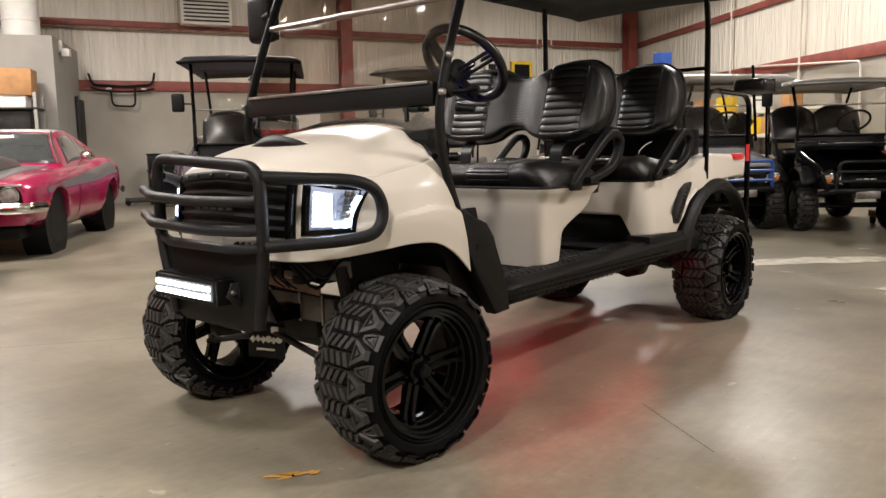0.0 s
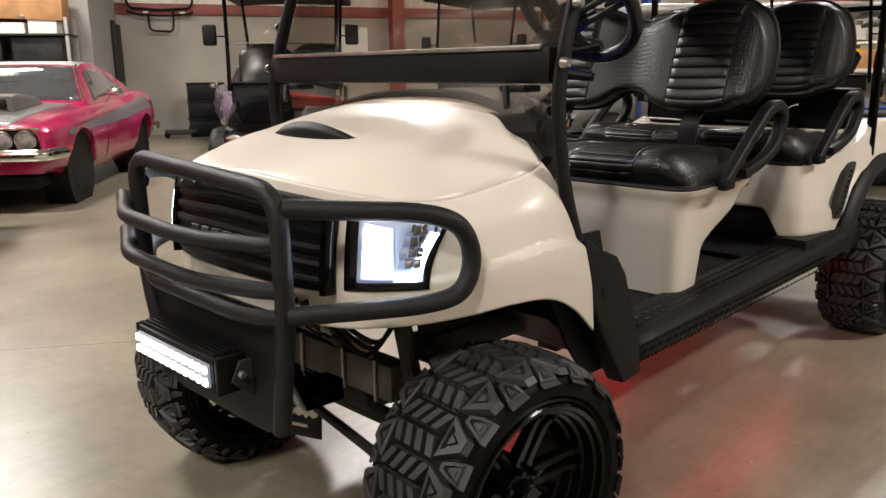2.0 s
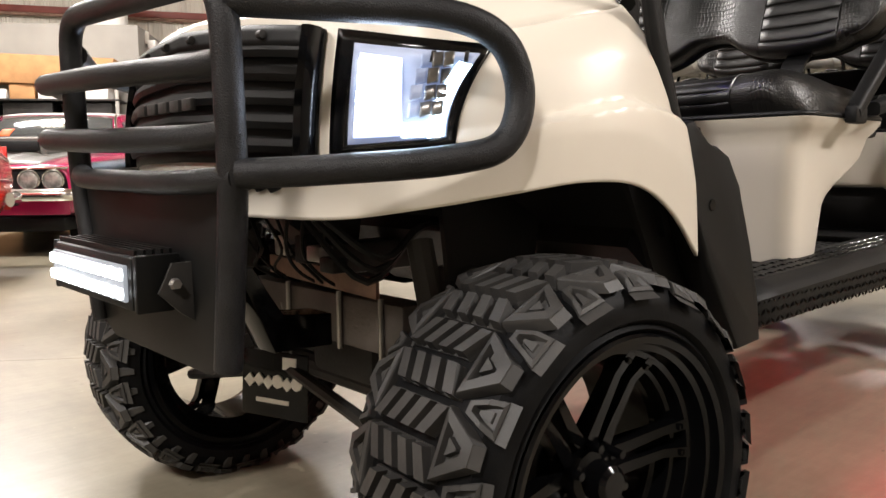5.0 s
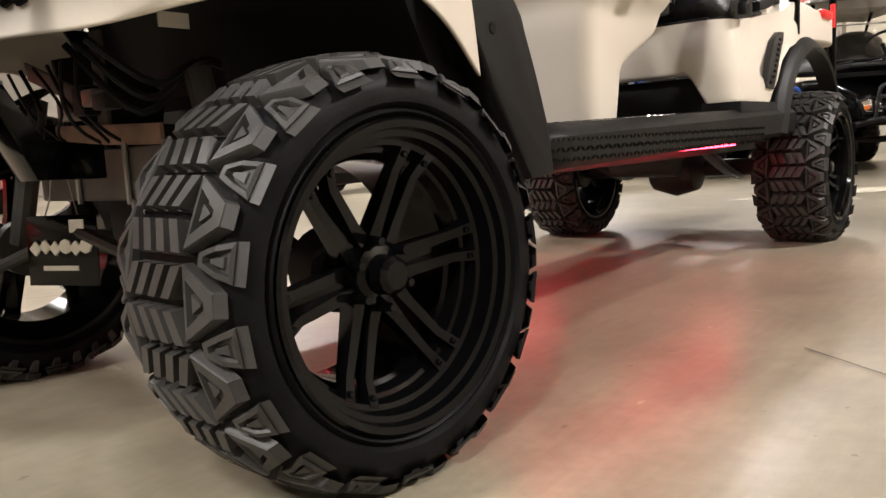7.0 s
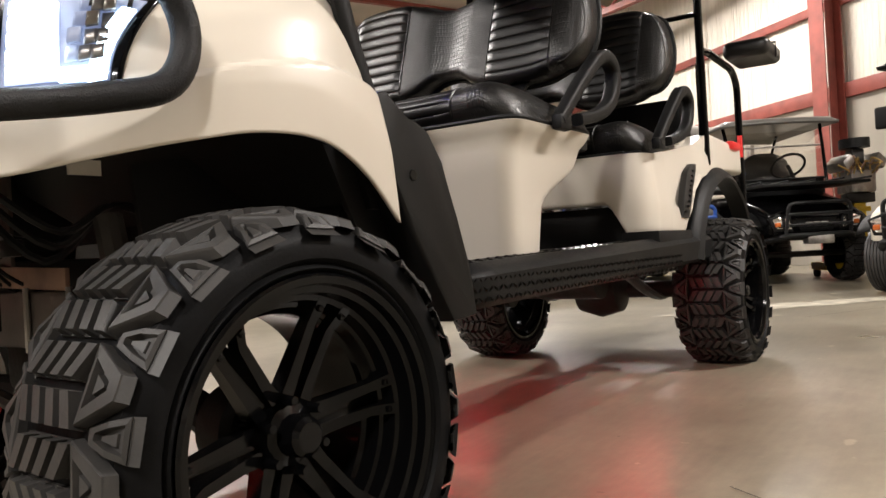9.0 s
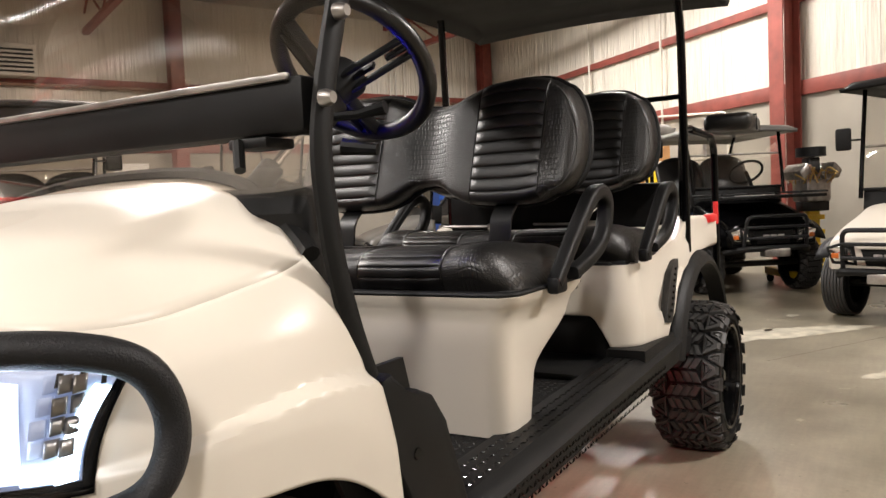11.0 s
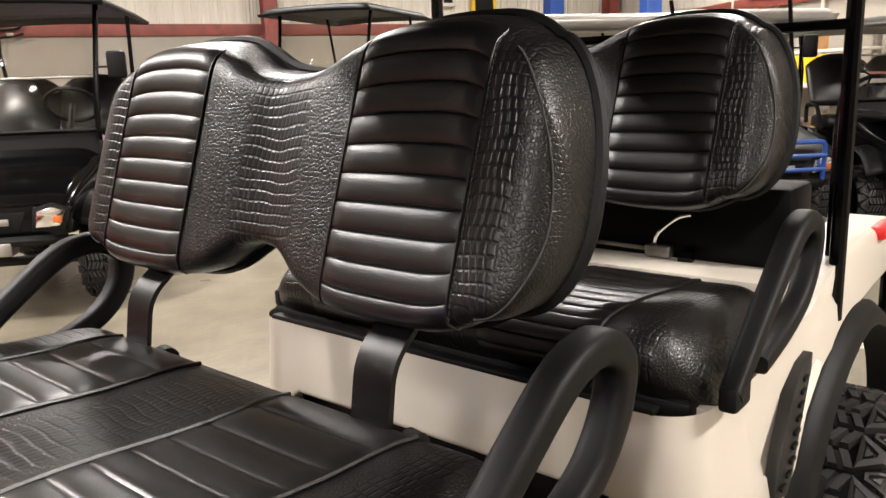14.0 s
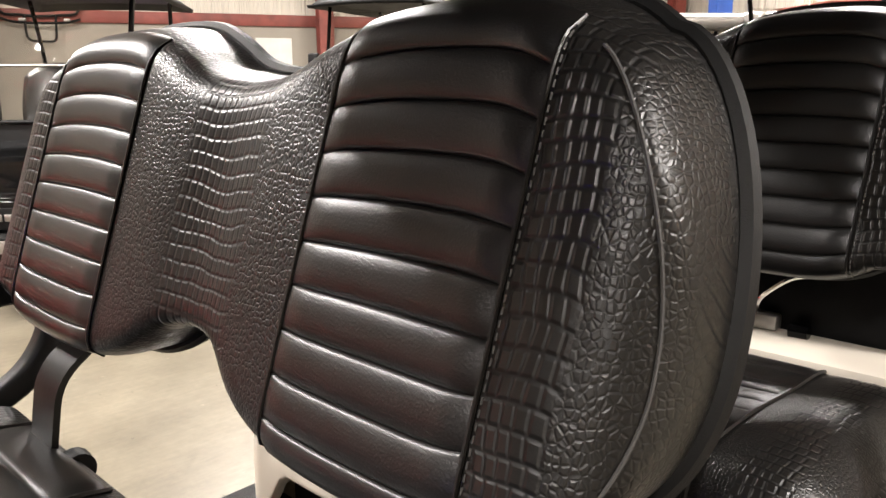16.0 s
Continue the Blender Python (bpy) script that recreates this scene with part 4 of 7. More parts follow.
for y in (LY0 - 0.006, LY1 + 0.006):
    cp("end_cap", box(B(), LBX - 0.026, LBX + 0.036, y - 0.006, y + 0.006, 0.533, 0.612, 0.003), "matt", bar)
    s = -1 if y < C else 1
    cp("bracket", slab(B(), [(LBX, 0.56), (LBX + 0.02, 0.6), (LBX + 0.075, 0.6), (LBX + 0.075, 0.5), (LBX + 0.03, 0.53)], "y", y + s * 0.01, y + s * 0.016, 0.001), "frame", bar)
    cp("bolt", lathe(B(), [(-0.012, 0.0001), (-0.012, 0.007), (0.0, 0.009), (0.004, 0.009)], (LBX + 0.022, y + s * 0.014, 0.572), 6), "steel", bar)

FRONT[0] = False

# hanging dealer plate with plain shapes for its lettering
tag = new("hanging_plate")
tag.parent = cart
tagged(tag, "black hanging plate with white shapes, hung on wires")
PM = INV @ Matrix.Translation((-0.117, 0.632, 0.348)) @ Matrix.Rotation(radians(20), 4, "Z") @ Matrix.Rotation(radians(4), 4, "Y")


def tag_part(name, bm, mat, label=""):
    bmesh.ops.transform(bm, matrix=PM, verts=bm.verts)
    return part(name, bm, mat, tag, label)


tag_part("plate", box(B(), -0.002, 0.002, -0.075, 0.075, -0.1, 0.02, 0.0015), "gloss")
for k in range(6):
    y = 0.054 - 0.0215 * k
    tag_part("mark", lathe(B(), [(-0.004, 0.0001), (-0.004, 0.0125), (0.0, 0.0125)], (0, 0, 0), 8 if k in (3, 5) else 4), "paper", "white shape")
    bpy.context.scene.collection.objects[-1].matrix_local = PM @ Matrix.Translation((-0.002, y, -0.036 + 0.003 * (k % 2))) @ Matrix.Rotation(radians(-90), 4, "Z") @ PM.inverted()
tag_part("mark", box(B(), -0.004, -0.001, -0.035, 0.04, -0.074, -0.066), "paper")
tag_part("mark", box(B(), -0.004, -0.001, -0.05, -0.02, -0.01, 0.012), "paper")
for y in (-0.04, 0.04):
    tag_part("wire", tube(B(), [(0, y, 0.005), (0.004, y * 0.6, 0.05), (0.0, y * 0.3, 0.11)], 0.0015, 5), "steel")

# chassis, axles and linkages
chassis = new("chassis")
chassis.parent = cart
tagged(chassis, "dusty black steel chassis with suspension parts")
for y in (0.36, FAR - 0.36):
    cp("frame_rail", box(B(), 0.06, 0.6, y - 0.035, y + 0.035, 0.46, 0.53, 0.006), "frame", chassis)
    cp("frame_rail", box(B(), 0.55, 3.0, y - 0.035, y + 0.035, 0.36, 0.44, 0.006), "frame", chassis)
    s = -1 if y < C else 1
    cp("control_arm", tube(B(), [(0.02, y + s * -0.02, 0.36), (0.0, y + s * 0.2, 0.28)], 0.018, 8), "frame", chassis)
    cp("tie_rod", tube(B(), [(-0.1, C, 0.34), (-0.09, y + s * 0.19, 0.24)], 0.012, 8), "frame", chassis)
    cp("shock", tube(B(), [(-0.04, y + s * 0.12, 0.3), (-0.02, y + s * 0.02, 0.58)], 0.022, 10), "frame", chassis)
    cp("leaf_spring", tube(B(), rounded([(2.15, y, 0.38), (2.56, y, 0.26), (2.95, y, 0.38)], 6), 0.016, 8, flat=1.6), "frame", chassis)
cp("cross_beam", box(B(), -0.04, 0.02, 0.36, FAR - 0.36, 0.385, 0.475, 0.006), "dusty", chassis, "dusty grey steel cross beam")
cp("strap", slab(B(), [(0.44, 0.475), (0.44, 0.51), (0.79, 0.525), (0.79, 0.49)], "x", -0.032, -0.024, 0.001), "rust", chassis, "bare rusty strap")
cp("strut", slab(B(), [(0.615, 0.5), (0.65, 0.5), (0.65, 0.68), (0.615, 0.68)], "x", -0.022, -0.014, 0.001), "dusty", chassis)
cp("strut", slab(B(), [(0.61, 0.535), (0.63, 0.57), (0.86, 0.65), (0.85, 0.615)], "x", -0.044, -0.036, 0.001), "dusty", chassis)
cp("guard_mount", slab(B(), [(-0.312, 0.56), (-0.284, 0.56), (-0.243, 0.482), (-0.156, 0.477), (-0.156, 0.428), (-0.255, 0.431)], "y", 0.385, 0.45, 0.004), "gloss", chassis, "black guard mounting bracket")
for k, (y, z) in enumerate(((0.53, 0.47), (0.41, 0.47), (0.7, 0.47))):
    cp("bolt", tube(B(), [(-0.045, y, z - 0.09), (-0.045, y, z + 0.012)], 0.005, 8), "steel", chassis)
rng = random.Random(21)
for k in range(6):
    y = 0.55 + 0.05 * k
    cp("cable", tube(B(), rounded([(-0.1, y, 0.62), (-0.1 + 0.04 * rng.random(), y + rng.uniform(-0.04, 0.04), 0.55), (-0.05, y + rng.uniform(-0.06, 0.06), 0.5), (0.02, y, 0.46)], 5), 0.0025 + 0.002 * rng.random(), 6), "matt", chassis)
for k in range(5):
    cp("connector", box(B(), -0.13 + 0.02 * k, -0.1 + 0.02 * k, 0.42 + 0.07 * k, 0.46 + 0.07 * k, 0.53 + 0.01 * (k % 2), 0.555 + 0.012 * (k % 3), 0.004), ("frame", "steel", "matt")[k % 3], chassis)
cp("axle_beam", tube(B(), [(0.03, 0.22, 0.3), (0.03, FAR - 0.22, 0.3)], 0.024, 10), "frame", chassis)
cp("rear_axle", tube(B(), [(WB, 0.2, 0.292), (WB, FAR - 0.2, 0.292)], 0.035, 12), "frame", chassis)
cp("differential", lathe(B(), [(-0.12, 0.03), (-0.09, 0.1), (0.0, 0.125), (0.09, 0.1), (0.12, 0.03)], (WB - 0.02, C, 0.3), 20), "frame", chassis)
cp("motor", lathe(B(), [(-0.13, 0.02), (-0.13, 0.09), (0.13, 0.09), (0.13, 0.02)], (WB - 0.22, C + 0.05, 0.36), 20), "frame", chassis)
cp("steering_box", box(B(), 0.0, 0.1, 0.5, 0.7, 0.3, 0.4, 0.02), "frame", chassis)
cp("under_tray", slab(B(), [(0.28, 0.56), (0.5, 0.40), (2.2, 0.40), (2.2, 0.43), (0.52, 0.43), (0.3, 0.6)], "y", 0.16, FAR - 0.16), "matt", chassis)
cp("firewall", slab(B(), [(0.18, 0.9), (0.3, 0.58), (0.33, 0.58), (0.24, 0.9)], "y", 0.1, FAR - 0.1), "matt", chassis)
for s in (0, 1):
    f = (lambda y: FAR - y) if s else (lambda y: y)
    bm = slab(B(), [(0.02, 0.66), (0.12, 0.68), (0.26, 0.6), (0.24, 0.48), (0.04, 0.5)], "y", f(0.335), f(0.345))
    cp("wheel_liner", bm, "matt", chassis)
    cp("inner_fender", slab(B(), [(0.16, 0.76), (0.42, 0.76), (0.53, 0.4), (0.38, 0.4), (0.3, 0.5)], "y", f(0.112), f(0.122)), "matt", chassis, "black inner fender panel")
    cp("data_sticker", box(B(), -0.085, -0.035, f(0.327), f(0.331), 0.64, 0.662), "ivory", chassis)
    for k in range(3):
        cp("cable", tube(B(), rounded([(-0.18, f(0.36 + 0.03 * k), 0.62), (-0.1, f(0.33 + 0.02 * k), 0.56 - 0.02 * k), (0.0, f(0.36), 0.6), (0.12, f(0.4), 0.58)], 5), 0.006, 6), "matt", chassis)

# red underglow strips below the rockers
for y in (0.23, FAR - 0.23):
    cp("underglow_strip", box(B(), 0.62, 2.1, y - 0.006, y + 0.006, 0.389, 0.398), "red", chassis, "lit red LED strip under the rocker")


# floor and rockers
bm = B()
box(bm, 0.44, 1.75, 0.1, FAR - 0.1, 0.44, 0.472, 0.004)
cp("footwell_floor", bm, "matt", label="black floor mat")
for s in (0, 1):
    f = (lambda y: FAR - y) if s else (lambda y: y)
    bm = B()

    def rocker(u, v):
        x = 0.5 + 1.76 * u
        low, high = 0.385 + 0.03 * u, 0.462 + 0.045 * u
        ring = [(0.2, low), (0.085, low), (0.066, low + 0.014), (0.06, high - 0.014), (0.075, high), (0.1, high + 0.012), (0.2, high + 0.012)]
        k = v * (len(ring) - 1)
        i = min(len(ring) - 2, int(k))
        w = k - i
        return (x, f(ring[i][0] * (1 - w) + ring[i + 1][0] * w), ring[i][1] * (1 - w) + ring[i + 1][1] * w)

    sheet(bm, rocker, 12, 12)
    cp("rocker_panel", bm, "matt", label="black diamond-plate rocker panel", thick=0.006, sharp=25)
    bm = B()      # raised diamonds on top and on the side
    for i in range(64):
        for j in range(3):
            x = 0.54 + 0.021 * i + 0.0105 * (j % 2)
            u = (x - 0.5) / 1.76
            zz, yy = 0.462 + 0.045 * u + 0.0125, f(0.115 + 0.028 * j)
            t = radians(35 if (i + j) % 2 else -35)
            c, sn = 0.009 * math.cos(t), 0.009 * math.sin(t)
            vs = [bm.verts.new((x + c, yy + sn, zz)), bm.verts.new((x - sn * 0.3, yy + c * 0.3, zz)), bm.verts.new((x - c, yy - sn, zz)), bm.verts.new((x + sn * 0.3, yy - c * 0.3, zz))]
            top = bm.verts.new((x, yy, zz + 0.003))
            for q in range(4):
                bm.faces.new((vs[q], vs[(q + 1) % 4], top))
    for i in range(68):
        for j in range(3):
            x, zz = 0.53 + 0.02 * i, 0.405 + 0.02 * j
            yy = f(0.0622)
            o = -0.0045 if not s else 0.0045
            t = radians(40 if (i + j) % 2 else -40)
            c, sn = 0.0098 * math.cos(t), 0.0098 * math.sin(t)
            vs = [bm.verts.new((x + c, yy, zz + sn)), bm.verts.new((x - sn * 0.3, yy, zz + c * 0.3)), bm.verts.new((x - c, yy, zz - sn)), bm.verts.new((x + sn * 0.3, yy, zz - c * 0.3))]
            top = bm.verts.new((x, yy + o, zz))
            for q in range(4):
                bm.faces.new((vs[q], vs[(q + 1) % 4], top))
    tread_plate = cp("tread_plate", bm, "gloss", label="raised diamond tread on the rocker", shade=False)
    tagged(tread_plate, kind="stuff")
    bm = B()
    for i in range(50):
        for j in range(18):
            x, yy, zz = 0.52 + 0.0245 * i, f(0.205 + 0.0225 * j), 0.4725
            t = radians(45 if (i + j) % 2 else -45)
            c, sn = 0.0095 * math.cos(t), 0.0095 * math.sin(t)
            vs = [bm.verts.new((x + c, yy + sn, zz)), bm.verts.new((x - sn * 0.3, yy + c * 0.3, zz)), bm.verts.new((x - c, yy - sn, zz)), bm.verts.new((x + sn * 0.3, yy - c * 0.3, zz))]
            top = bm.verts.new((x, yy, zz + 0.0028))
            for q in range(4):
                bm.faces.new((vs[q], vs[(q + 1) % 4], top))
    tagged(cp("floor_tread", bm, "matt", label="raised diamond pattern of the floor mat", shade=False), kind="stuff")
    # lower strut shoe and A-pillar
    shoe = [(0.45, 0.378), (0.53, 0.382), (0.515, 0.47), (0.475, 0.56), (0.44, 0.66), (0.4, 0.71), (0.36, 0.727), (0.325, 0.722), (0.29, 0.765), (0.265, 0.76), (0.27, 0.70), (0.3, 0.62), (0.335, 0.54)]
    bm = slab(B(), shoe, "y", f(0.045), f(0.1), 0.008)
    cp("strut_shoe", bm, "matt", label="black plastic strut shoe")
    cp("shoe_bolt", lathe(B(), [(-0.002, 0.0001), (-0.002, 0.009), (0.003, 0.012)], (0.345, f(0.045), 0.632), 12), "gloss")
    line = [(0.3, f(0.075), 0.70), (0.235, f(0.078), 0.86), (0.207, f(0.082), 1.0), (0.213, f(0.085), 1.14), (0.3, f(0.087), 1.4), (0.468, f(0.09), 1.8)]
    cp("a_pillar", tube(B(), rounded(line, 5), 0.02, 10, flat=0.62, up=(1, 0, 0)), "matt", label="black steel A-pillar")
    for z, x in ((1.15, 0.2), (1.27, 0.24)):
        cp("pillar_bolt", lathe(B(), [(-0.014, 0.0001), (-0.014, 0.008), (-0.004, 0.012), (0.004, 0.012)] if not s else [(0.014, 0.0001), (0.014, 0.008), (0.004, 0.012), (-0.004, 0.012)], (x, f(0.07), z), 12), "steel", label="steel bolt head")

# windshield: lower pane, black hinge panel, folded upper pane
ws = new("windshield")
ws.parent = cart
tagged(ws, "fold-down smoked acrylic windshield with black hinge panel")


def pane(x0, z0, x1, z1, y0, y1, mat, name, thick=0.005):
    bm = B()
    bm.faces.new([bm.verts.new(p) for p in ((x0, y0, z0), (x0, y1, z0), (x1, y1, z1), (x1, y0, z1))])
    ob = cp(name, bm, mat, ws, thick=thick)
    ob.visible_shadow = False
    return ob


pane(0.26, 0.97, 0.235, 1.12, 0.11, FAR - 0.11, "tint", "lower_pane")
pane(0.225, 1.18, 0.46, 1.78, 0.11, FAR - 0.11, "tint", "upper_pane")
cp("hinge_panel", box(B(), 0.19, 0.24, 0.1, FAR - 0.1, 1.108, 1.185, 0.01), "matt", ws, "flat black hinge panel")
cp("trim_strip", box(B(), 0.182, 0.192, 0.12, FAR - 0.12, 1.178, 1.188, 0.002), "steel", ws)
cp("top_rail", tube(B(), [(0.33, 0.1, 1.475), (0.33, FAR - 0.1, 1.475)], 0.012, 8), "steel", ws, "polished alloy windshield rail")
for y in (0.2, FAR - 0.2):
    cp("latch", box(B(), 0.17, 0.23, y - 0.05, y + 0.02, 1.09, 1.105, 0.004), "matt", ws)
    cp("latch", tube(B(), [(0.17, y, 1.1), (0.15, y - 0.02, 1.06)], 0.008, 8), "matt", ws)

# mirrors
for s in (0, 1):
    f = (lambda y: FAR - y) if s else (lambda y: y)
    mir = new("side_mirror")
    mir.parent = cart
    tagged(mir, "black plastic side mirror on a short arm")
    mx, my, mz = 0.39, f(-0.05), 1.54
    cp("shell", box(B(), mx - 0.03, mx + 0.045, my - 0.075, my + 0.075, mz - 0.1, mz + 0.1, 0.03, seg=4), "matt", mir)
    cp("mirror_glass", box(B(), mx + 0.045, mx + 0.048, my - 0.065, my + 0.065, mz - 0.088, mz + 0.088), "chrome", mir)
    cp("arm", tube(B(), [(mx, my, mz), (0.335, f(0.087), mz)], 0.012, 8), "matt", mir)

# dash, steering column and wheel
bm = slab(B(), [(0.25, 0.9), (0.235, 1.0), (0.26, 1.04), (0.29, 1.02), (0.3, 0.96), (0.29, 0.88), (0.27, 0.8)], "y", 0.15, FAR - 0.15, 0.015)
cp("dashboard", bm, "matt", label="black moulded dashboard")
st = new("steering")
st.parent = cart
tagged(st, "black steering wheel on a tilted column")
HUB, BASE = Vector((0.745, 0.42, 1.302)), Vector((0.33, 0.475, 0.92))
AX = (HUB - BASE).normalized()
BOSS = HUB - AX * 0.062      # the hub lies deep behind the rim
cp("column", tube(B(), [BASE - AX * 0.08, BASE + (HUB - BASE) * 0.3, BOSS - AX * 0.03], [0.016, 0.009, 0.008], 12), "matt", st)
cp("chrome_tube", tube(B(), [BASE + (HUB - BASE) * 0.42, BOSS - AX * 0.04], 0.0095, 12), "chrome", st, "bare steel column tube")
cp("boot", tube(B(), rounded([BASE + AX * 0.02, BASE + AX * 0.12, BASE + AX * 0.25], 4), 0.024, 12), "matt", st)
U = Vector((0, 1, 0))
V = AX.cross(U).normalized()
RW = 0.173
cp("rim", tube(B(), [HUB + RW * (math.cos(a) * U + math.sin(a) * V) for a in [2 * math.pi * k / 48 for k in range(48)]], 0.0195, 14, closed=True), "vinyl", st, "black padded steering wheel rim")
for ang in (50, 168, 282):
    a = radians(ang)
    d = math.cos(a) * U + math.sin(a) * V
    w = AX.cross(d).normalized()
    bm = B()
    for side in (-1, 1):        # two rails with an open slot between them, joined at both ends
        tube(bm, [BOSS + d * 0.03 + w * side * 0.019, BOSS + d * 0.1 + w * side * 0.018 + AX * 0.03, HUB + d * (RW - 0.004) + w * side * 0.018], 0.0145, 12, flat=0.4, up=AX, square=4)
    for r0, r1 in ((0.03, 0.085), (0.115, RW - 0.008)):
        p0, p1 = (BOSS + (HUB - BOSS) * min(1, r / RW) + d * r for r in (r0, r1))
        tube(bm, [p0, p1], 0.013, 8, flat=0.35, up=AX, square=4)
    cp("spoke", bm, "matt", st, "slotted flat spoke")
bm = lathe(B(), [(-0.045, 0.0001), (-0.045, 0.024), (-0.038, 0.034), (-0.005, 0.042), (0.03, 0.05), (0.04, 0.046), (0.046, 0.03), (0.05, 0.0001)], (0, 0, 0), 24)
bmesh.ops.transform(bm, matrix=Matrix.Translation(BOSS) @ AX.to_track_quat("Y", "Z").to_matrix().to_4x4(), verts=bm.verts)
cp("horn_cap", bm, "matt", st)
bm = box(B(), -0.035, 0.035, -0.05, 0.05, -0.03, 0.03, 0.012, Matrix.Translation(BASE + (HUB - BASE) * 0.72 + Vector((0.01, 0, 0.01))) @ AX.to_track_quat("X", "Z").to_matrix().to_4x4())
cp("switch_box", bm, "satin", st, "black switch box with screen")
p0 = BASE + (HUB - BASE) * 0.7
cp("stalk", tube(B(), [p0, p0 + Vector((0.02, -0.1, 0.0)), p0 + Vector((0.03, -0.16, 0.01))], [0.008, 0.01, 0.014], 8), "matt", st)
cp("ignition", tube(B(), [p0 + Vector((0.02, -0.06, -0.06)), p0 + Vector((0.04, -0.13, -0.07))], [0.018, 0.012], 10), "matt", st)

LED = BASE + (HUB - BASE) * 0.8 - V * 0.04
cp("column_led", box(B(), -0.004, 0.004, -0.03, 0.03, -0.006, 0.006, 0.001, Matrix.Translation(LED) @ AX.to_track_quat("X", "Z").to_matrix().to_4x4()), "navy", st, "lit blue LED on the steering column")

# seat tub under the front bench
tub = new("front_seat_tub")
tub.parent = cart
tagged(tub, "pearl white moulded tub under the front bench")


def tub_ring(k):
    """Outline at height share k: narrow foot to flared lip."""
    z = 0.475 + 0.315 * k
    x0 = 0.905 - 0.03 * k
    w = min(1, max(0, (k - 0.4) / 0.42))
    x1 = 1.1 + 0.03 * k + 0.2 * w * w * (3 - 2 * w)
    y0 = 0.165 - 0.02 * k - 0.02 * max(0, (k - 0.85) / 0.15)
    pts = []
    for r, sx, sy, a0 in ((0.085, 1, 0, 270), (0.085, 1, 1, 0), (0.05, 0, 1, 90), (0.05, 0, 0, 180)):
        cx, cy = x1 - r if sx else x0 + r, FAR - y0 - r if sy else y0 + r
        for j in range(6):
            a = radians(a0 + 18 * j)
            pts.append((cx + r * math.cos(a), cy + r * math.sin(a), z))
    return pts


rings = [tub_ring(k) for k in (0, 0.06, 0.25, 0.4, 0.47, 0.54, 0.61, 0.68, 0.75, 0.82, 0.9)]
for z, o in ((0.772, 0.008), (0.786, 0.016), (0.797, 0.02), (0.8, 0.016)):
    base = tub_ring(0.92)
    rings.append([(x + (o if x > 1.1 else -o), y + (o if y > C else -o), z) for x, y, _ in base])
bm = B()
vs = [[bm.verts.new(p) for p in r] for r in rings]
for a, b in zip(vs, vs[1:]):
    for j in range(len(a)):
        bm.faces.new((a[j], a[(j + 1) % len(a)], b[(j + 1) % len(b)], b[j]))
bm.faces.new(vs[-1])
bm.faces.new(vs[0][::-1])
cp("tub_shell", bm, "white", tub, sharp=45)
bm = B()
bm.faces.new([bm.verts.new((x + (-0.008 if x > 1.1 else 0.008), y + (-0.008 if y > C else 0.008), 0.803)) for x, y, _ in rings[-1]])
cp("tub_lid", bm, "matt", tub, "black lid under the cushion", thick=0.004)
cp("lip_trim", tube(B(), [(x, y, 0.803) for x, y, _ in rings[-1]], 0.0065, 8, closed=True), "matt", tub, "black rubber edge trim")
bm = lathe(B(), [(-0.004, 0.0001), (-0.004, 0.05), (0.004, 0.055), (0.01, 0.055)], (0, 0, 0), 24)
bmesh.ops.transform(bm, matrix=Matrix.Translation((0.878, 0.637, 0.678)) @ Matrix.Rotation(radians(-90), 4, "Z"), verts=bm.verts)
cp("port_cover", bm, "matt", tub, "round black port cover")

# rear body
FARB = 1.275
body = new("rear_body")
body.parent = cart
tagged(body, "pearl white rear body with flared sides and black vents")
SIDE = [(1.8, 0.788), (1.8, 0.54), (1.815, 0.515), (2.0, 0.512), (2.06, 0.6), (2.13, 0.69), (2.25, 0.745), (2.5, 0.77), (2.95, 0.77), (3.0, 0.9), (2.5, 0.915), (2.4, 0.9), (2.2, 0.845), (1.95, 0.805), (1.86, 0.793)]


def side_face(x, z):
    """How far inward the near side lies at a place on it."""
    return 0.128 - 0.058 * min(1, max(0, (x - 1.72) / 0.3)) + 0.03 * min(1, max(0, (z - 0.62) / 0.25))


def box_front(u, v):
    """The white box below the rear bench: one side, a round corner, and the front to its middle."""
    low = 0.516 + 0.108 * min(1, max(0, (u - 0.5) / 0.07))
    z = low + (0.788 - low) * v
    r, y0 = 0.085, side_face(1.82, z) - 0.001
    curl = 0.014 * max(0.0, 1 - v / 0.08) ** 2
    if u < 0.12:
        x = 1.9 - 0.08 * u / 0.12
        return (x, side_face(x, z) - 0.001 + curl, z)
    if u < 0.5:
        a = math.pi / 2 * (u - 0.12) / 0.38
        return (1.735 + r + curl - r * math.sin(a), y0 + r - (r - curl) * math.cos(a), z)
    return (1.735 + curl, y0 + r + (FARB / 2 - y0 - r) * ((u - 0.5) / 0.5), z)


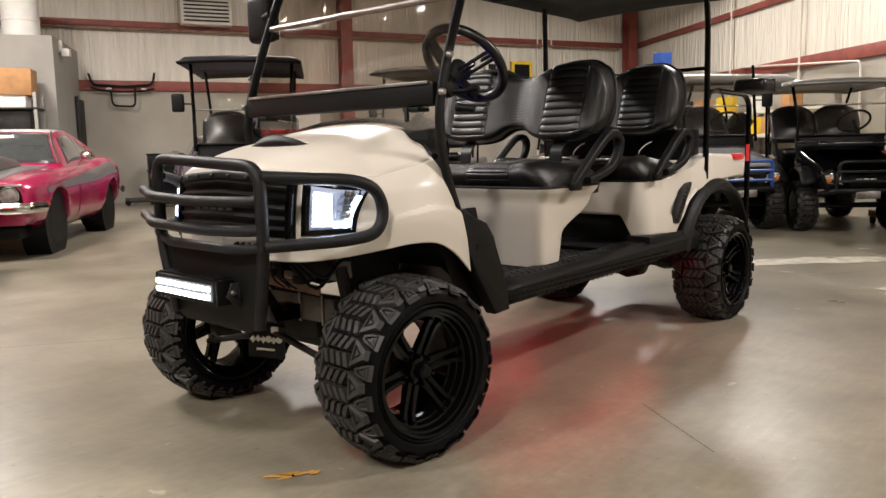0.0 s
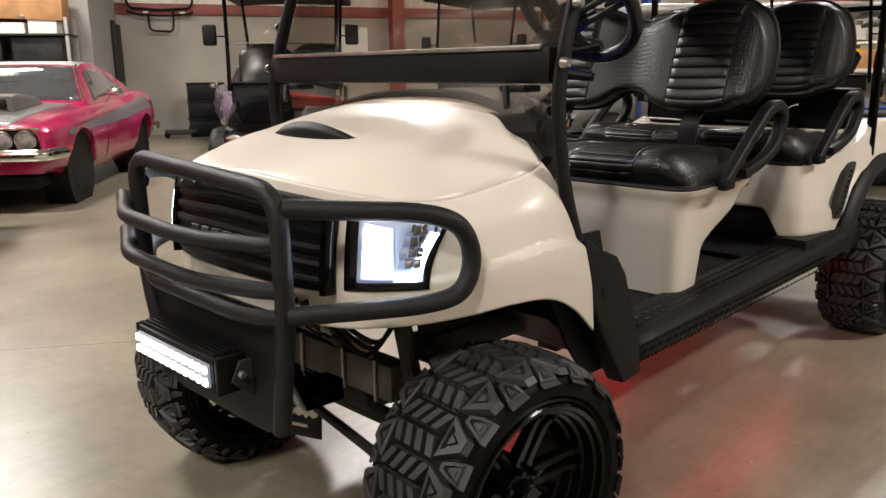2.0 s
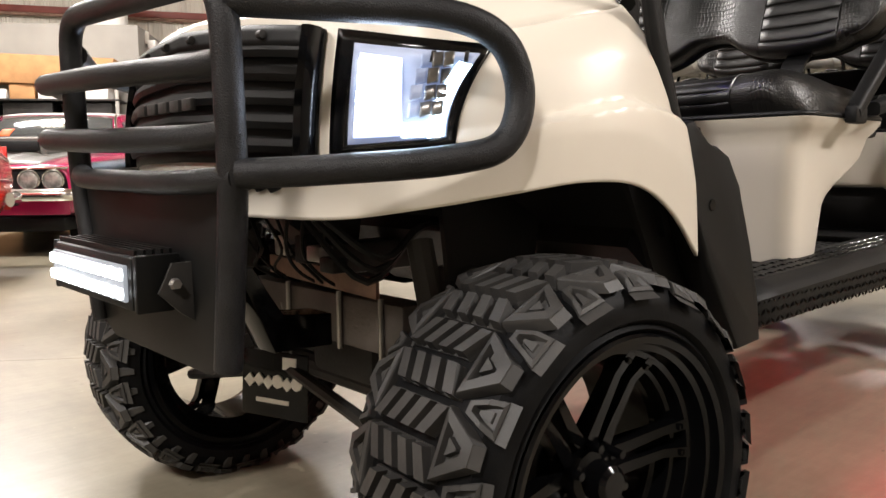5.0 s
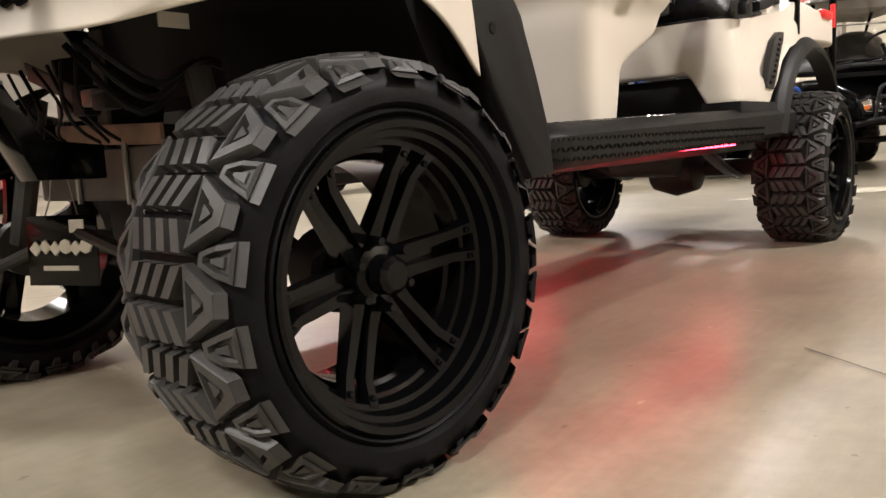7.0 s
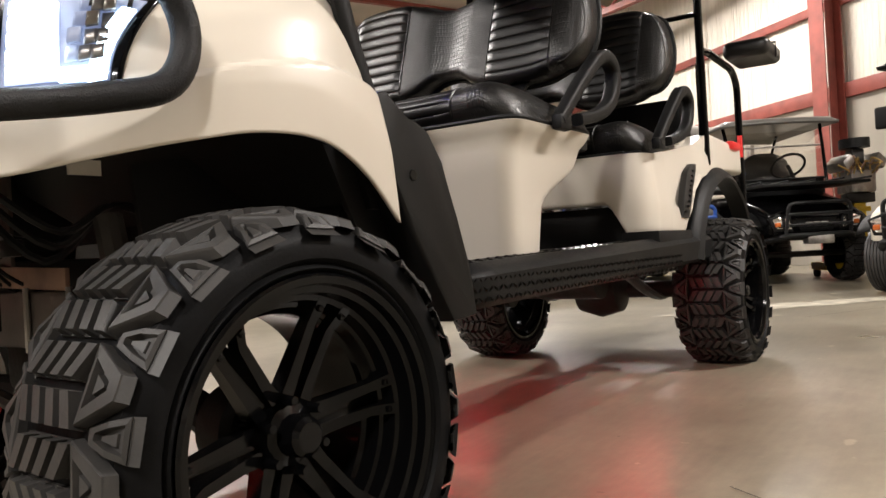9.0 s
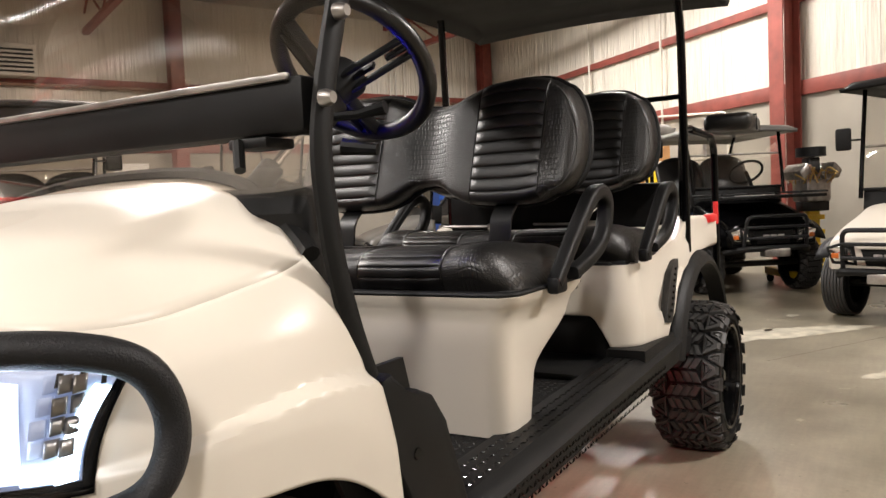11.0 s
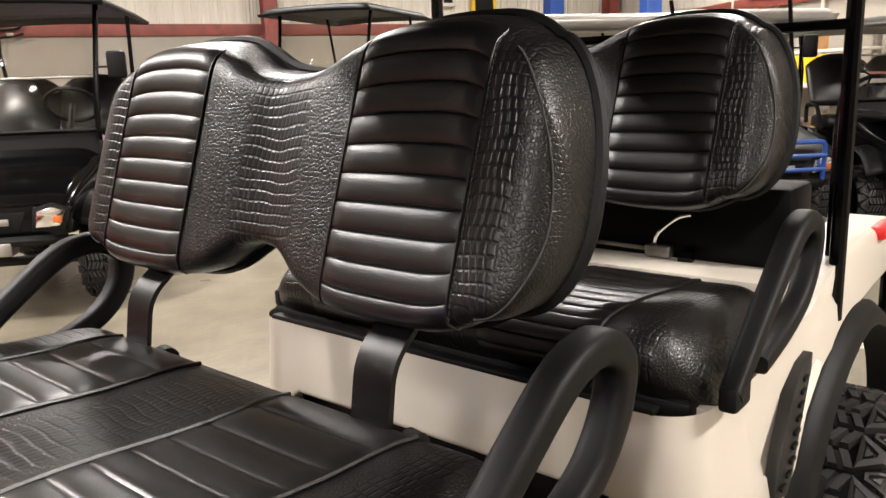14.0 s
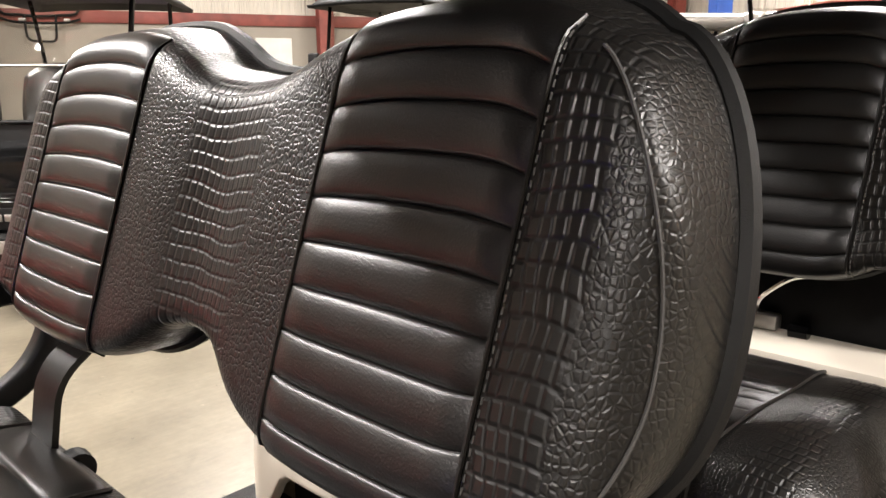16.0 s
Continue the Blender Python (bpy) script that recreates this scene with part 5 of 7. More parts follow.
for s in (0, 1):
    f = (lambda y: FARB - y) if s else (lambda y: y)
    bm = sheet(B(), lambda u, v: (box_front(u, v)[0], f(box_front(u, v)[1]), box_front(u, v)[2]), 50, 30)
    cp("box_front", bm, "white", body, "pearl white rounded box front below the rear bench", sharp=50)
    bm = slab(B(), SIDE, "y", f(0.12), f(0.22), 0.0)
    near = [v for v in bm.verts if abs(v.co.y - f(0.12)) < 1e-4]
    for v in near:
        v.co.y = f(0.128 - 0.058 * min(1, max(0, (v.co.x - 1.72) / 0.3)) + 0.03 * min(1, max(0, (v.co.z - 0.62) / 0.25)))
    bmesh.ops.bevel(bm, geom=list({e for v in bm.verts if abs(v.co.y - f(0.22)) > 0.02 for e in v.link_edges if all(abs(w.co.y - f(0.22)) > 0.02 for w in e.verts)}), offset=0.022, segments=4, affect="EDGES", profile=0.5)
    cp("side_panel", bm, "white", body, sharp=40)
    face = side_face
    vent = [(1.972, 0.575), (2.014, 0.57), (2.032, 0.6), (2.1, 0.68), (2.18, 0.745), (2.195, 0.772), (2.135, 0.768), (2.066, 0.735), (1.998, 0.655)]
    bm = slab(B(), vent, "y", -0.003, 0.02, 0.002)
    for v in bm.verts:
        v.co.y = f(v.co.y + face(v.co.x, v.co.z))
    cp("side_vent", bm, "frame", body, "black slotted side vent")
    for k in range(9):
        x, z = 1.98 + 0.0178 * k, 0.59 + 0.0185 * k
        y = f(face(x + 0.02, z) - 0.004)
        cp("vent_slat", box(B(), x, x + 0.026, y - 0.003, y + 0.003, z, z + 0.008, 0.002), "matt", body)
    bm = B()

    def flare(u, v):
        a = radians(168 - 158 * u)
        r0 = 0.378 + 0.01 * math.sin(math.pi * u)
        ring = [(r0 + 0.05, 0.12), (r0 + 0.05, 0.086), (r0 + 0.032, 0.064), (r0 + 0.006, 0.05), (r0 - 0.004, 0.056), (r0 - 0.008, 0.12)]
        k = v * (len(ring) - 1)
        i = min(len(ring) - 2, int(k))
        w = k - i
        r, y = ring[i][0] * (1 - w) + ring[i + 1][0] * w, ring[i][1] * (1 - w) + ring[i + 1][1] * w
        return (WB - 0.01 + r * math.cos(a) * 1.12, f(y), 0.34 + r * math.sin(a))

    sheet(bm, flare, 36, 15)
    cp("fender_flare", bm, "matt", body, "black plastic fender flare", sharp=50)
    cp("taillight", box(B(), 2.78, 2.92, f(0.1) - 0.02, f(0.1) + 0.02, 0.875, 0.91, 0.012), "redlit", body, "lit red taillight")
    # lower skirt joining rocker and body
    bm = slab(B(), [(1.7, 0.49), (1.7, 0.53), (2.06, 0.53), (2.1, 0.44), (2.2, 0.42), (2.05, 0.42)], "y", f(0.075), f(0.2), 0.006)
    cp("side_skirt", bm, "matt", body)
cp("inner_step", box(B(), 1.5, 1.8, 0.21, FARB - 0.21, 0.472, 0.49, 0.004), "matt", body)
cp("toe_recess", box(B(), 1.79, 1.83, 0.2, FARB - 0.21, 0.47, 0.62, 0.004), "matt", body, "black toe recess below the rear bench")
cp("seat_deck", box(B(), 1.78, 3.0, 0.2, FARB - 0.2, 0.74, 0.79, 0.01), "white", body)
cp("deck_edge", box(B(), 1.736, 1.76, 0.19, FARB - 0.19, 0.785, 0.797, 0.004), "matt", body)
cp("rear_seat_box", box(B(), 2.45, 2.98, 0.24, FARB - 0.24, 0.79, 0.9, 0.03), "vinyl", body, "black rear-facing cushion")
cp("deck_step", box(B(), 2.225, 2.5, 0.15, FARB - 0.15, 0.78, 0.882, 0.012), "white", body, "pearl white ledge behind the rear cushion")
cp("seat_riser", box(B(), 2.345, 2.5, 0.18, FARB - 0.18, 0.88, 1.05, 0.01), "rubber", body, "black riser panel behind the rear cushion")
cp("rear_step", box(B(), 3.0, 3.35, 0.22, FARB - 0.22, 0.4, 0.43, 0.008), "matt", body)


# benches
CS, HS = 0.64, 0.485     # their middle and half width
def cushion(x0, x1, z, name):
    """Bench cushion with two pleated panels and grained ends."""
    q = new(name)
    q.parent = cart
    tagged(q, "black bench cushion of pleated and crocodile-embossed vinyl")
    y0, y1 = 0.13, 2 * CS - 0.13
    half = (y1 - y0) / 2

    def section(s):
        # from the front lower edge over the top to the rear edge
        rows = [(0, x0 + 0.015, -0.085), (0.1, x0 - 0.005, -0.05), (0.2, x0 - 0.002, -0.018), (0.32, x0 + 0.035, 0.008), (0.5, x0 + 0.14, 0.012), (0.75, x0 + 0.3, 0.0), (0.93, x1 - 0.02, -0.01), (1.0, x1, -0.05)]
        return curve(rows, s)

    def f(u, v, up=0.0):
        d = (2 * u - 1) * half
        x, dz = section(v)
        e = abs(d) / half
        k = max(0.0, (e - 0.8) / 0.2)
        roll = 1 - math.sqrt(max(0.0, 1 - k * k))
        bol = 0.014 * math.exp(-((abs(d) - 0.4) / 0.07) ** 2) * math.sin(math.pi * v)
        # the ends roll down to the base, with rounded corners in plan
        dz += roll * (-0.1 - dz)
        x += roll * (x0 + 0.07 + (x1 - x0 - 0.12) * v - x)
        return Vector((x, CS + d, z + dz + bol * (1 - roll) + up))

    spread = lambda u: (math.sin(math.pi * (u - 0.5)) * 0.6 + (2 * u - 1) * 0.4 + 1) / 2
    bm = B()
    sheet(bm, lambda u, v: f(spread(u), v), 80, 34)
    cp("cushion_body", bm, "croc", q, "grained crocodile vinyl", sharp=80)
    cp("cushion_base", box(B(), x0 + 0.012, x1 - 0.01, y0 + 0.02, y1 - 0.02, z - 0.125, z - 0.085, 0.01), "matt", q)
    for s in (-1, 1):
        a, b = 0.105, 0.335
        pl = 12

        def g(u, v):
            d = s * (a + (b - a) * u)
            vv = 0.03 + 0.9 * v
            p = f((d / half + 1) / 2, vv)
            q1, q0 = f((d / half + 1) / 2, min(1, vv + 0.01)), f((d / half + 1) / 2, max(0, vv - 0.01))
            t = q1 - q0
            n = Vector((-t.z, 0, t.x)).normalized()
            e = abs(2 * ((pl * v) % 1.0) - 1)
            puff = 0.0026 * (1 - e**2.4) + 0.002 * (1 - e**10)
            return p + n * (0.0008 + puff * min(1, 10 * u, 10 * (1 - u)) ** 0.5)

        bm = B()
        sheet(bm, g, 14, pl * 22)
        cp("pleated_panel", bm, "vinyl", q, "smooth black pleated vinyl panel", sharp=80)
        for d in (a, b):
            line = [f(((s * d) / half + 1) / 2, 0.03 + 0.9 * k / 20) + Vector((0, 0, 0.002)) for k in range(21)]
            cp("seam", tube(B(), line, 0.0035, 6), "vinyl", q)
    return q


cushion(0.885, 1.36, 0.885, "front_cushion")
cushion(1.765, 2.22, 0.885, "rear_cushion")

TOP = [(0, 1.302), (0.07, 1.312), (0.13, 1.338), (0.19, 1.358), (0.28, 1.364), (0.36, 1.354), (0.42, 1.31), (0.46, 1.235), (0.482, 1.15)]
BOT = [(0, 1.06), (0.05, 1.052), (0.11, 1.015), (0.17, 0.997), (0.28, 0.992), (0.36, 1.0), (0.42, 1.035), (0.46, 1.085), (0.482, 1.145)]


def backrest(dx, dz, name, straps=True):
    q = new(name)
    q.parent = cart
    tagged(q, "black two-lobed backrest of pleated and crocodile vinyl")

    def lean(z):
        return 1.372 + (z - 1.0) * 0.34

    def outline(a):
        """Top and bottom edge at the distance a from the middle."""
        top, bot = curve(TOP, min(a, 0.4)), curve(BOT, min(a, 0.4))
        if a > 0.4:
            x = min(1.0, (a - 0.4) / 0.082)
            top, bot = 1.136 + (top - 1.136) * math.sqrt(1 - x**1.65), 1.132 + (bot - 1.132) * math.sqrt(1 - x**2.3)
        return top, bot

    def f(u, v, back=False):
        d = (2 * u - 1) * HS
        a = abs(d) * 0.482 / HS
        top, bot = outline(a)
        z = bot + (top - bot) * v
        edge = (1 - abs(2 * v - 1) ** 15) ** 0.5 * (1 - min(1.0, a / 0.482) ** 26) ** 0.5
        body = 0.068 + 0.012 * math.exp(-((a - 0.42) / 0.06) ** 2) - 0.016 * math.exp(-(a / 0.07) ** 2)
        x = lean(z) + 0.04 - (body * edge if not back else -0.02 * edge)
        return Vector((x + dx, CS + d, z + dz))

    bm = B()
    wide = lambda u: (math.sin(math.pi * (u - 0.5)) + 1) / 2
    sheet(bm, lambda u, v: f(wide(u), wide(v)), 120, 44)
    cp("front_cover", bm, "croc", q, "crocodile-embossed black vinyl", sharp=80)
    bm = B()
    sheet(bm, lambda u, v: f(wide(u), v, True) + Vector((0.03, 0, 0)), 80, 16)
    cp("back_shell", bm, "matt", q, "smooth black plastic back shell", sharp=80)
    ring = [f(wide(k / 80), 1.0) for k in range(81)] + [f(wide(1 - k / 80), 0.0) for k in range(81)]
    bm = B()
    va = [bm.verts.new(p) for p in ring]
    vb = [bm.verts.new(p + Vector((0.03, 0, 0))) for p in ring]
    for j in range(len(ring)):
        bm.faces.new((va[j], va[(j + 1) % len(ring)], vb[(j + 1) % len(ring)], vb[j]))
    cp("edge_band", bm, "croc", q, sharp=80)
    cp("edge_piping", tube(B(), [p + Vector((0.03, 0, 0)) for p in ring], 0.01, 8, closed=True), "matt", q, "smooth black shell edge")
    for s in (-1, 1):
        pl = 10

        def place(u, v):
            mid = 0.27 + 0.004 * v
            d = s * (mid + (u - 0.5) * 0.213)
            return f((d / HS + 1) / 2, 0.015 + 0.965 * v)

        def g(u, v):
            e = abs(2 * ((pl * v) % 1.0) - 1)
            puff = 0.0034 * (1 - e**2.4) + 0.0026 * (1 - e**22)
            return place(u, v) + Vector((-0.94, 0, 0.34)) * (0.0008 + puff * min(1, 14 * u, 14 * (1 - u)) ** 0.6)

        bm = B()
        sheet(bm, g, 14, pl * 24)
        cp("pleated_panel", bm, "vinyl", q, "smooth black pleated vinyl panel", sharp=80)
        for u in (0, 1):
            cp("seam", tube(B(), [place(u, k / 30) + Vector((-0.002, 0, 0)) for k in range(31)], 0.0018, 6), "vinyl", q)
        if s < 0:
            bm = B()
            off = Vector((-0.004, -0.006, 0))
            for k in range(44):
                tube(bm, [place(1, k / 44) + off, place(1, (k + 0.6) / 44) + off], 0.0008, 4)
            cp("stitching", bm, "thread", q, "grey stitching")
        # the stitched seam runs round the lobe's end, just inside its edge
        side = [0.385 + 0.097 * math.sin(math.pi / 2 * k / 20) for k in range(21)]
        rim_line = [Vector((d, outline(d)[0])) for d in side] + [Vector((d, outline(d)[1])) for d in side[::-1]]
        seam = []
        for k in range(3, len(rim_line) - 3):
            t = (rim_line[k + 1] - rim_line[k - 1]).normalized()
            d, z = rim_line[k] + 0.01 * Vector((t.y, -t.x))
            top, bot = outline(d)
            seam.append(f((s * d / 0.482 + 1) / 2, min(1, max(0, (z - bot) / (top - bot)))) - Vector((0.001, 0, 0)))
        cp("edge_seam", tube(B(), seam, 0.0014, 6), "thread", q, "stitched edge seam")
        if not straps:
            continue
        yb = CS + s * 0.268
        line = [(1.3 + dx, yb, 0.78 + dz * 0.3), (1.325 + dx, yb, 0.84 + dz * 0.5), (1.345 + dx, yb, 0.96 + dz), (1.40 + dx, yb, 1.0 + dz), (1.45 + dx, yb, 1.12 + dz)]
        bm = B()
        pts = bent(line, 0.03)
        rows = []
        for i, p in enumerate(pts):
            t = (pts[min(i + 1, len(pts) - 1)] - pts[max(i - 1, 0)]).normalized()
            n = Vector((-t.z, 0, t.x)) * 0.004
            rows.append([bm.verts.new(p + n + Vector((0, 0.032, 0))), bm.verts.new(p - n + Vector((0, 0.032, 0))), bm.verts.new(p - n - Vector((0, 0.032, 0))), bm.verts.new(p + n - Vector((0, 0.032, 0)))])
        for a_, b_ in zip(rows, rows[1:]):
            for j in range(4):
                bm.faces.new((a_[j], a_[(j + 1) % 4], b_[(j + 1) % 4], b_[j]))
        bm.faces.new(rows[0])
        bm.faces.new(rows[-1])
        cp("support_strap", bm, "satin", q, "bent satin black steel support strap", sharp=50)
        cp("strap_knob", lathe(B(), [(-0.01, 0.0001), (-0.01, 0.02), (0.01, 0.022), (0.014, 0.0001)], (1.345 + dx, yb - 0.055, 0.86 + dz * 0.5), 16), "matt", q)


backrest(0, 0, "front_backrest")
backrest(0.745, 0.035, "rear_backrest", False)
for y in (0.4, FARB - 0.45):
    cp("seat_latch", tube(B(), rounded([(2.332, y - 0.02, 0.985), (2.328, y + 0.01, 0.975), (2.326, y + 0.05, 0.94), (2.33, y + 0.06, 0.915)], 4), 0.004, 6), "chrome", None, "small chrome latch lever")
    cp("latch_block", box(B(), 2.315, 2.345, y + 0.02, y + 0.08, 0.885, 0.912, 0.006), "steel", None, "small steel latch block")
    cp("latch_pin", tube(B(), [(2.33, y + 0.05, 0.9), (2.33, y + 0.3, 0.905)], 0.005, 8), "steel")
    cp("latch_knob", lathe(B(), [(-0.02, 0.0001), (-0.02, 0.012), (0.01, 0.014), (0.014, 0.0001)], (2.325, y - 0.01, 0.892), 12), "gloss")

# arm rests
for s in (0, 1):
    f = (lambda y: FAR - y) if s else (lambda y: y)
    for dx, dz in ((0, 0), (0.75, 0.01)):
        arm = new("armrest")
        arm.parent = cart
        tagged(arm, "black moulded loop armrest beside the bench")
        line = [(1.05, 0.808), (1.15, 0.888), (1.245, 0.96), (1.32, 1.008), (1.385, 1.018), (1.428, 0.99), (1.42, 0.935), (1.372, 0.882), (1.28, 0.846), (1.165, 0.822)]
        pts = rounded([(x + dx, f(0.1 - 0.012 * (z - 0.8)), z + dz) for x, z in line], 5)
        cp("loop", tube(B(), pts, [0.0165 + 0.004 * math.sin(math.pi * k / (len(pts) - 1)) for k in range(len(pts))], 20, flat=0.95, up=(0, 1, 0), square=4.5), "matt", arm, sharp=60)
        cp("foot", box(B(), 1.035 + dx, 1.1 + dx, f(0.1) - 0.015, f(0.1) + 0.015, 0.785 + dz, 0.825 + dz, 0.008), "matt", arm)

# roof, struts and rear grab bar
bm = B()


def roof(u, v):
    x, d = 0.2 + 2.72 * u, (2 * v - 1) * 0.6
    e = max(abs(2 * u - 1), abs(2 * v - 1))
    return (x, C + d, 1.87 - 0.06 * max(0, (e - 0.86) / 0.14) ** 2 + 0.02 * math.cos(d * 2.4))


sheet(bm, roof, 48, 24)
cp("roof", bm, "matt", label="black moulded roof canopy", thick=0.025)
for s in (0, 1):
    f = (lambda y: FAR - y) if s else (lambda y: y)
    cp("rear_strut", tube(B(), rounded([(2.4, f(0.1), 0.78), (2.395, f(0.1), 1.2), (2.385, f(0.1), 1.6), (2.36, f(0.11), 1.8)], 5), 0.016, 10), "gloss", label="gloss black roof strut")
    line = [(2.44, f(0.12), 0.78), (2.44, f(0.12), 1.18), (2.48, f(0.12), 1.25), (2.6, f(0.12), 1.26)]
    cp("rear_hoop", tube(B(), bent(line, 0.05), 0.014, 10), "gloss")
    cp("rear_grab_post", tube(B(), bent([(3.08, f(0.12), 0.42), (3.08, f(0.12), 1.2), (3.0, f(0.12), 1.255), (2.6, f(0.12), 1.26)], 0.05), 0.016, 10), "gloss", label="gloss black rear grab post")
    cp("post_reflector", tube(B(), [(3.066, f(0.116), 0.86), (3.066, f(0.116), 0.96)], 0.011, 8), "redlit", label="red reflector lamp on the grab post")
cp("cross_rail", tube(B(), [(2.37, 0.1, 1.365), (2.37, FAR - 0.1, 1.365)], 0.01, 8), "gloss")
for s in (-1, 1):
    pad = box(B(), 2.74, 3.02, -0.09, 0.1, 1.25, 1.325, 0.028, seg=4)
    if s > 0:
        for v in pad.verts:
            v.co.y = FARB - v.co.y
    cp("rear_pad", pad, "vinyl", label="padded black rear rest")
    seam = [(2.88, -0.092, 1.256), (2.88, -0.092, 1.32), (2.88, 0.08, 1.327)]
    cp("pad_seam", tube(B(), [(x, y if s < 0 else FARB - y, z) for x, y, z in seam], 0.004, 6), "vinyl")


# ---- other carts ----
S_TYRE = {}


def make_ribs(r, half):
    """A road tread: smooth rings with narrow grooves between them."""
    prof = []
    for k in range(7):
        y0, y1 = half * (-0.84 + 0.24 * k + 0.015), half * (-0.84 + 0.24 * k + 0.21)
        e0, e1 = 0.012 * abs(y0 / half) ** 3, 0.012 * abs(y1 / half) ** 3
        prof += [(y0, r - 0.012 - e0), (y0 + 0.001, r - e0), (y1, r - e1), (y1 + 0.001, r - 0.012 - e1)]
    return lathe(B(), prof, (0, 0, 0), 48, caps=False)


def plain_wheel(parent, x, y, r, half, flip=False, rim="gloss", rib=False):
    key = (r, half, rim, rib)
    if key not in S_TYRE:
        k = r / 0.292
        S_TYRE[key] = (mesh_of(make_carcass(r, half, r * 0.62), "rubber"), mesh_of(make_ribs(r, half) if rib else make_tread(r, half, 15), "tread", 25),
                       mesh_of(lathe(B(), [(-half * 0.9, r * 0.64), (-half * 0.85, r * 0.58), (-half * 0.3, r * 0.54), (-half * 0.25, r * 0.2), (-half * 0.6, r * 0.14), (-half * 0.65, 0.0001)], (0, 0, 0), 24), rim),
                       mesh_of(make_spoke(r * 0.66, -half * 0.55), "gloss", 30))
    w = new("wheel")
    w.parent = parent
    w.matrix_local = pose(x, y, r, 0, 17 * (x + y), 180 if flip else 0)
    for name, data in zip(("tyre", "tread", "rim"), S_TYRE[key]):
        new(name, data).parent = w
    for j in range(5):
        o = new("spoke", S_TYRE[key][3])
        o.parent = w
        o.matrix_local = pose(0, 0, 0, 0, 72 * j, 0)
    return w


def small_cart(label, where, paint, roof_mat, r=0.27, lift=0.1, rows=1, roof=True, light=False, screen=True, guard=False, length=1.68, tall=1.37, bars="crinkle", rack=False, rib=False):
    """A parked cart: front toward -x, near side toward -y, origin on the ground under the front axle's middle."""
    c = thing("golf_cart", label, "golf cart", "parked golf carts", where)
    hw, wb = 0.56, length + 0.75 * (rows - 1)
    for x in (0, wb):
        for s in (-1, 1):
            plain_wheel(c, x, s * (hw - 0.08), r, 0.1, s > 0, rib=rib)
    h = 0.42 + lift
    # nose: near-square section with a flat sloping hood
    N = [(0, -0.44, 0.40, h + 0.14), (1, -0.4, 0.43, h + 0.19), (2, -0.2, 0.45, h + 0.27), (3, 0.1, 0.47, h + 0.35), (4, 0.32, 0.48, h + 0.42)]

    def nose(u, v):
        x, w, z = curve(N, 4 * u)
        a = math.pi * v
        return (x, -w * math.copysign(abs(math.cos(a)) ** 0.35, math.cos(a)), h - 0.04 + (z - h + 0.04) * abs(math.sin(a)) ** 0.22)

    part("nose", sheet(B(), nose, 20, 32), paint, c, thick=0.006, sharp=40)
    part("nose_face", slab(B(), [(-0.4, h - 0.05), (0.4, h - 0.05), (0.4, h + 0.1), (0.36, h + 0.135), (-0.36, h + 0.135), (-0.4, h + 0.1)], "x", -0.455, -0.425, 0.01), paint, c)
    part("grille", slab(B(), [(-0.15, h - 0.02), (0.15, h - 0.02), (0.19, h + 0.1), (-0.19, h + 0.1)], "x", -0.462, -0.44, 0.006), "matt", c, "black front grille")
    for k in range(3):
        part("grille_lamp", box(B(), -0.47, -0.455, -0.1 + 0.07 * k, -0.04 + 0.07 * k, h + 0.025, h + 0.065, 0.006), "steel", c)
    for s in (-1, 1):
        part("headlight", slab(B(), [(s * 0.23, h + 0.0), (s * 0.37, h + 0.01), (s * 0.41, h + 0.1), (s * 0.33, h + 0.125), (s * 0.25, h + 0.1)], "x", -0.47, -0.4, 0.012), "chrome", c, "clear headlight cluster")
        part("lamp_shade", slab(B(), [(s * 0.21, h - 0.02), (s * 0.39, h - 0.01), (s * 0.43, h + 0.11), (s * 0.33, h + 0.145), (s * 0.23, h + 0.12)], "x", -0.458, -0.39, 0.006), "matt", c)
        part("turn_lamp", box(B(), -0.476, -0.46, s * 0.36 - 0.025, s * 0.36 + 0.025, h + 0.03, h + 0.07, 0.006), "amber", c, "amber turn lamp")
        part("fender", sheet(B(), lambda u, v: (-0.36 * math.cos(math.pi * (0.16 + 0.68 * u)), s * (hw - 0.2 + 0.22 * v), r + (r + 0.1 + lift * 0.6) * math.sin(math.pi * (0.16 + 0.68 * u)) ** 0.7 - 0.03 * v * v), 16, 4), "matt", c, "black wheel arch flare", thick=0.01)
        part("rear_fender", sheet(B(), lambda u, v: (wb - 0.36 * math.cos(math.pi * (0.16 + 0.68 * u)), s * (hw - 0.2 + 0.22 * v), r + (r + 0.1 + lift * 0.6) * math.sin(math.pi * (0.16 + 0.68 * u)) ** 0.7 - 0.03 * v * v), 16, 4), "matt", c, thick=0.01)
        part("rocker", box(B(), 0.3, wb - 0.3, s * (hw - 0.06) - 0.03, s * (hw - 0.06) + 0.03, h - 0.12, h - 0.02, 0.01), "matt", c)
    part("bumper", tube(B(), bent([(-0.3, -0.4, h - 0.1), (-0.5, -0.3, h - 0.06), (-0.52, 0.3, h - 0.06), (-0.3, 0.4, h - 0.1)], 0.08), 0.03, 10), "matt", c)
    if guard:
        part("brush_guard", tube(B(), bent([(-0.48, -0.3, h - 0.08), (-0.54, -0.28, h + 0.24), (-0.54, 0.28, h + 0.24), (-0.48, 0.3, h - 0.08)], 0.06), 0.018, 8), bars, c)
        for z in (0.04, 0.14):
            part("guard_bar", tube(B(), [(-0.54, -0.29, h + z), (-0.54, 0.29, h + z)], 0.014, 8), bars, c)
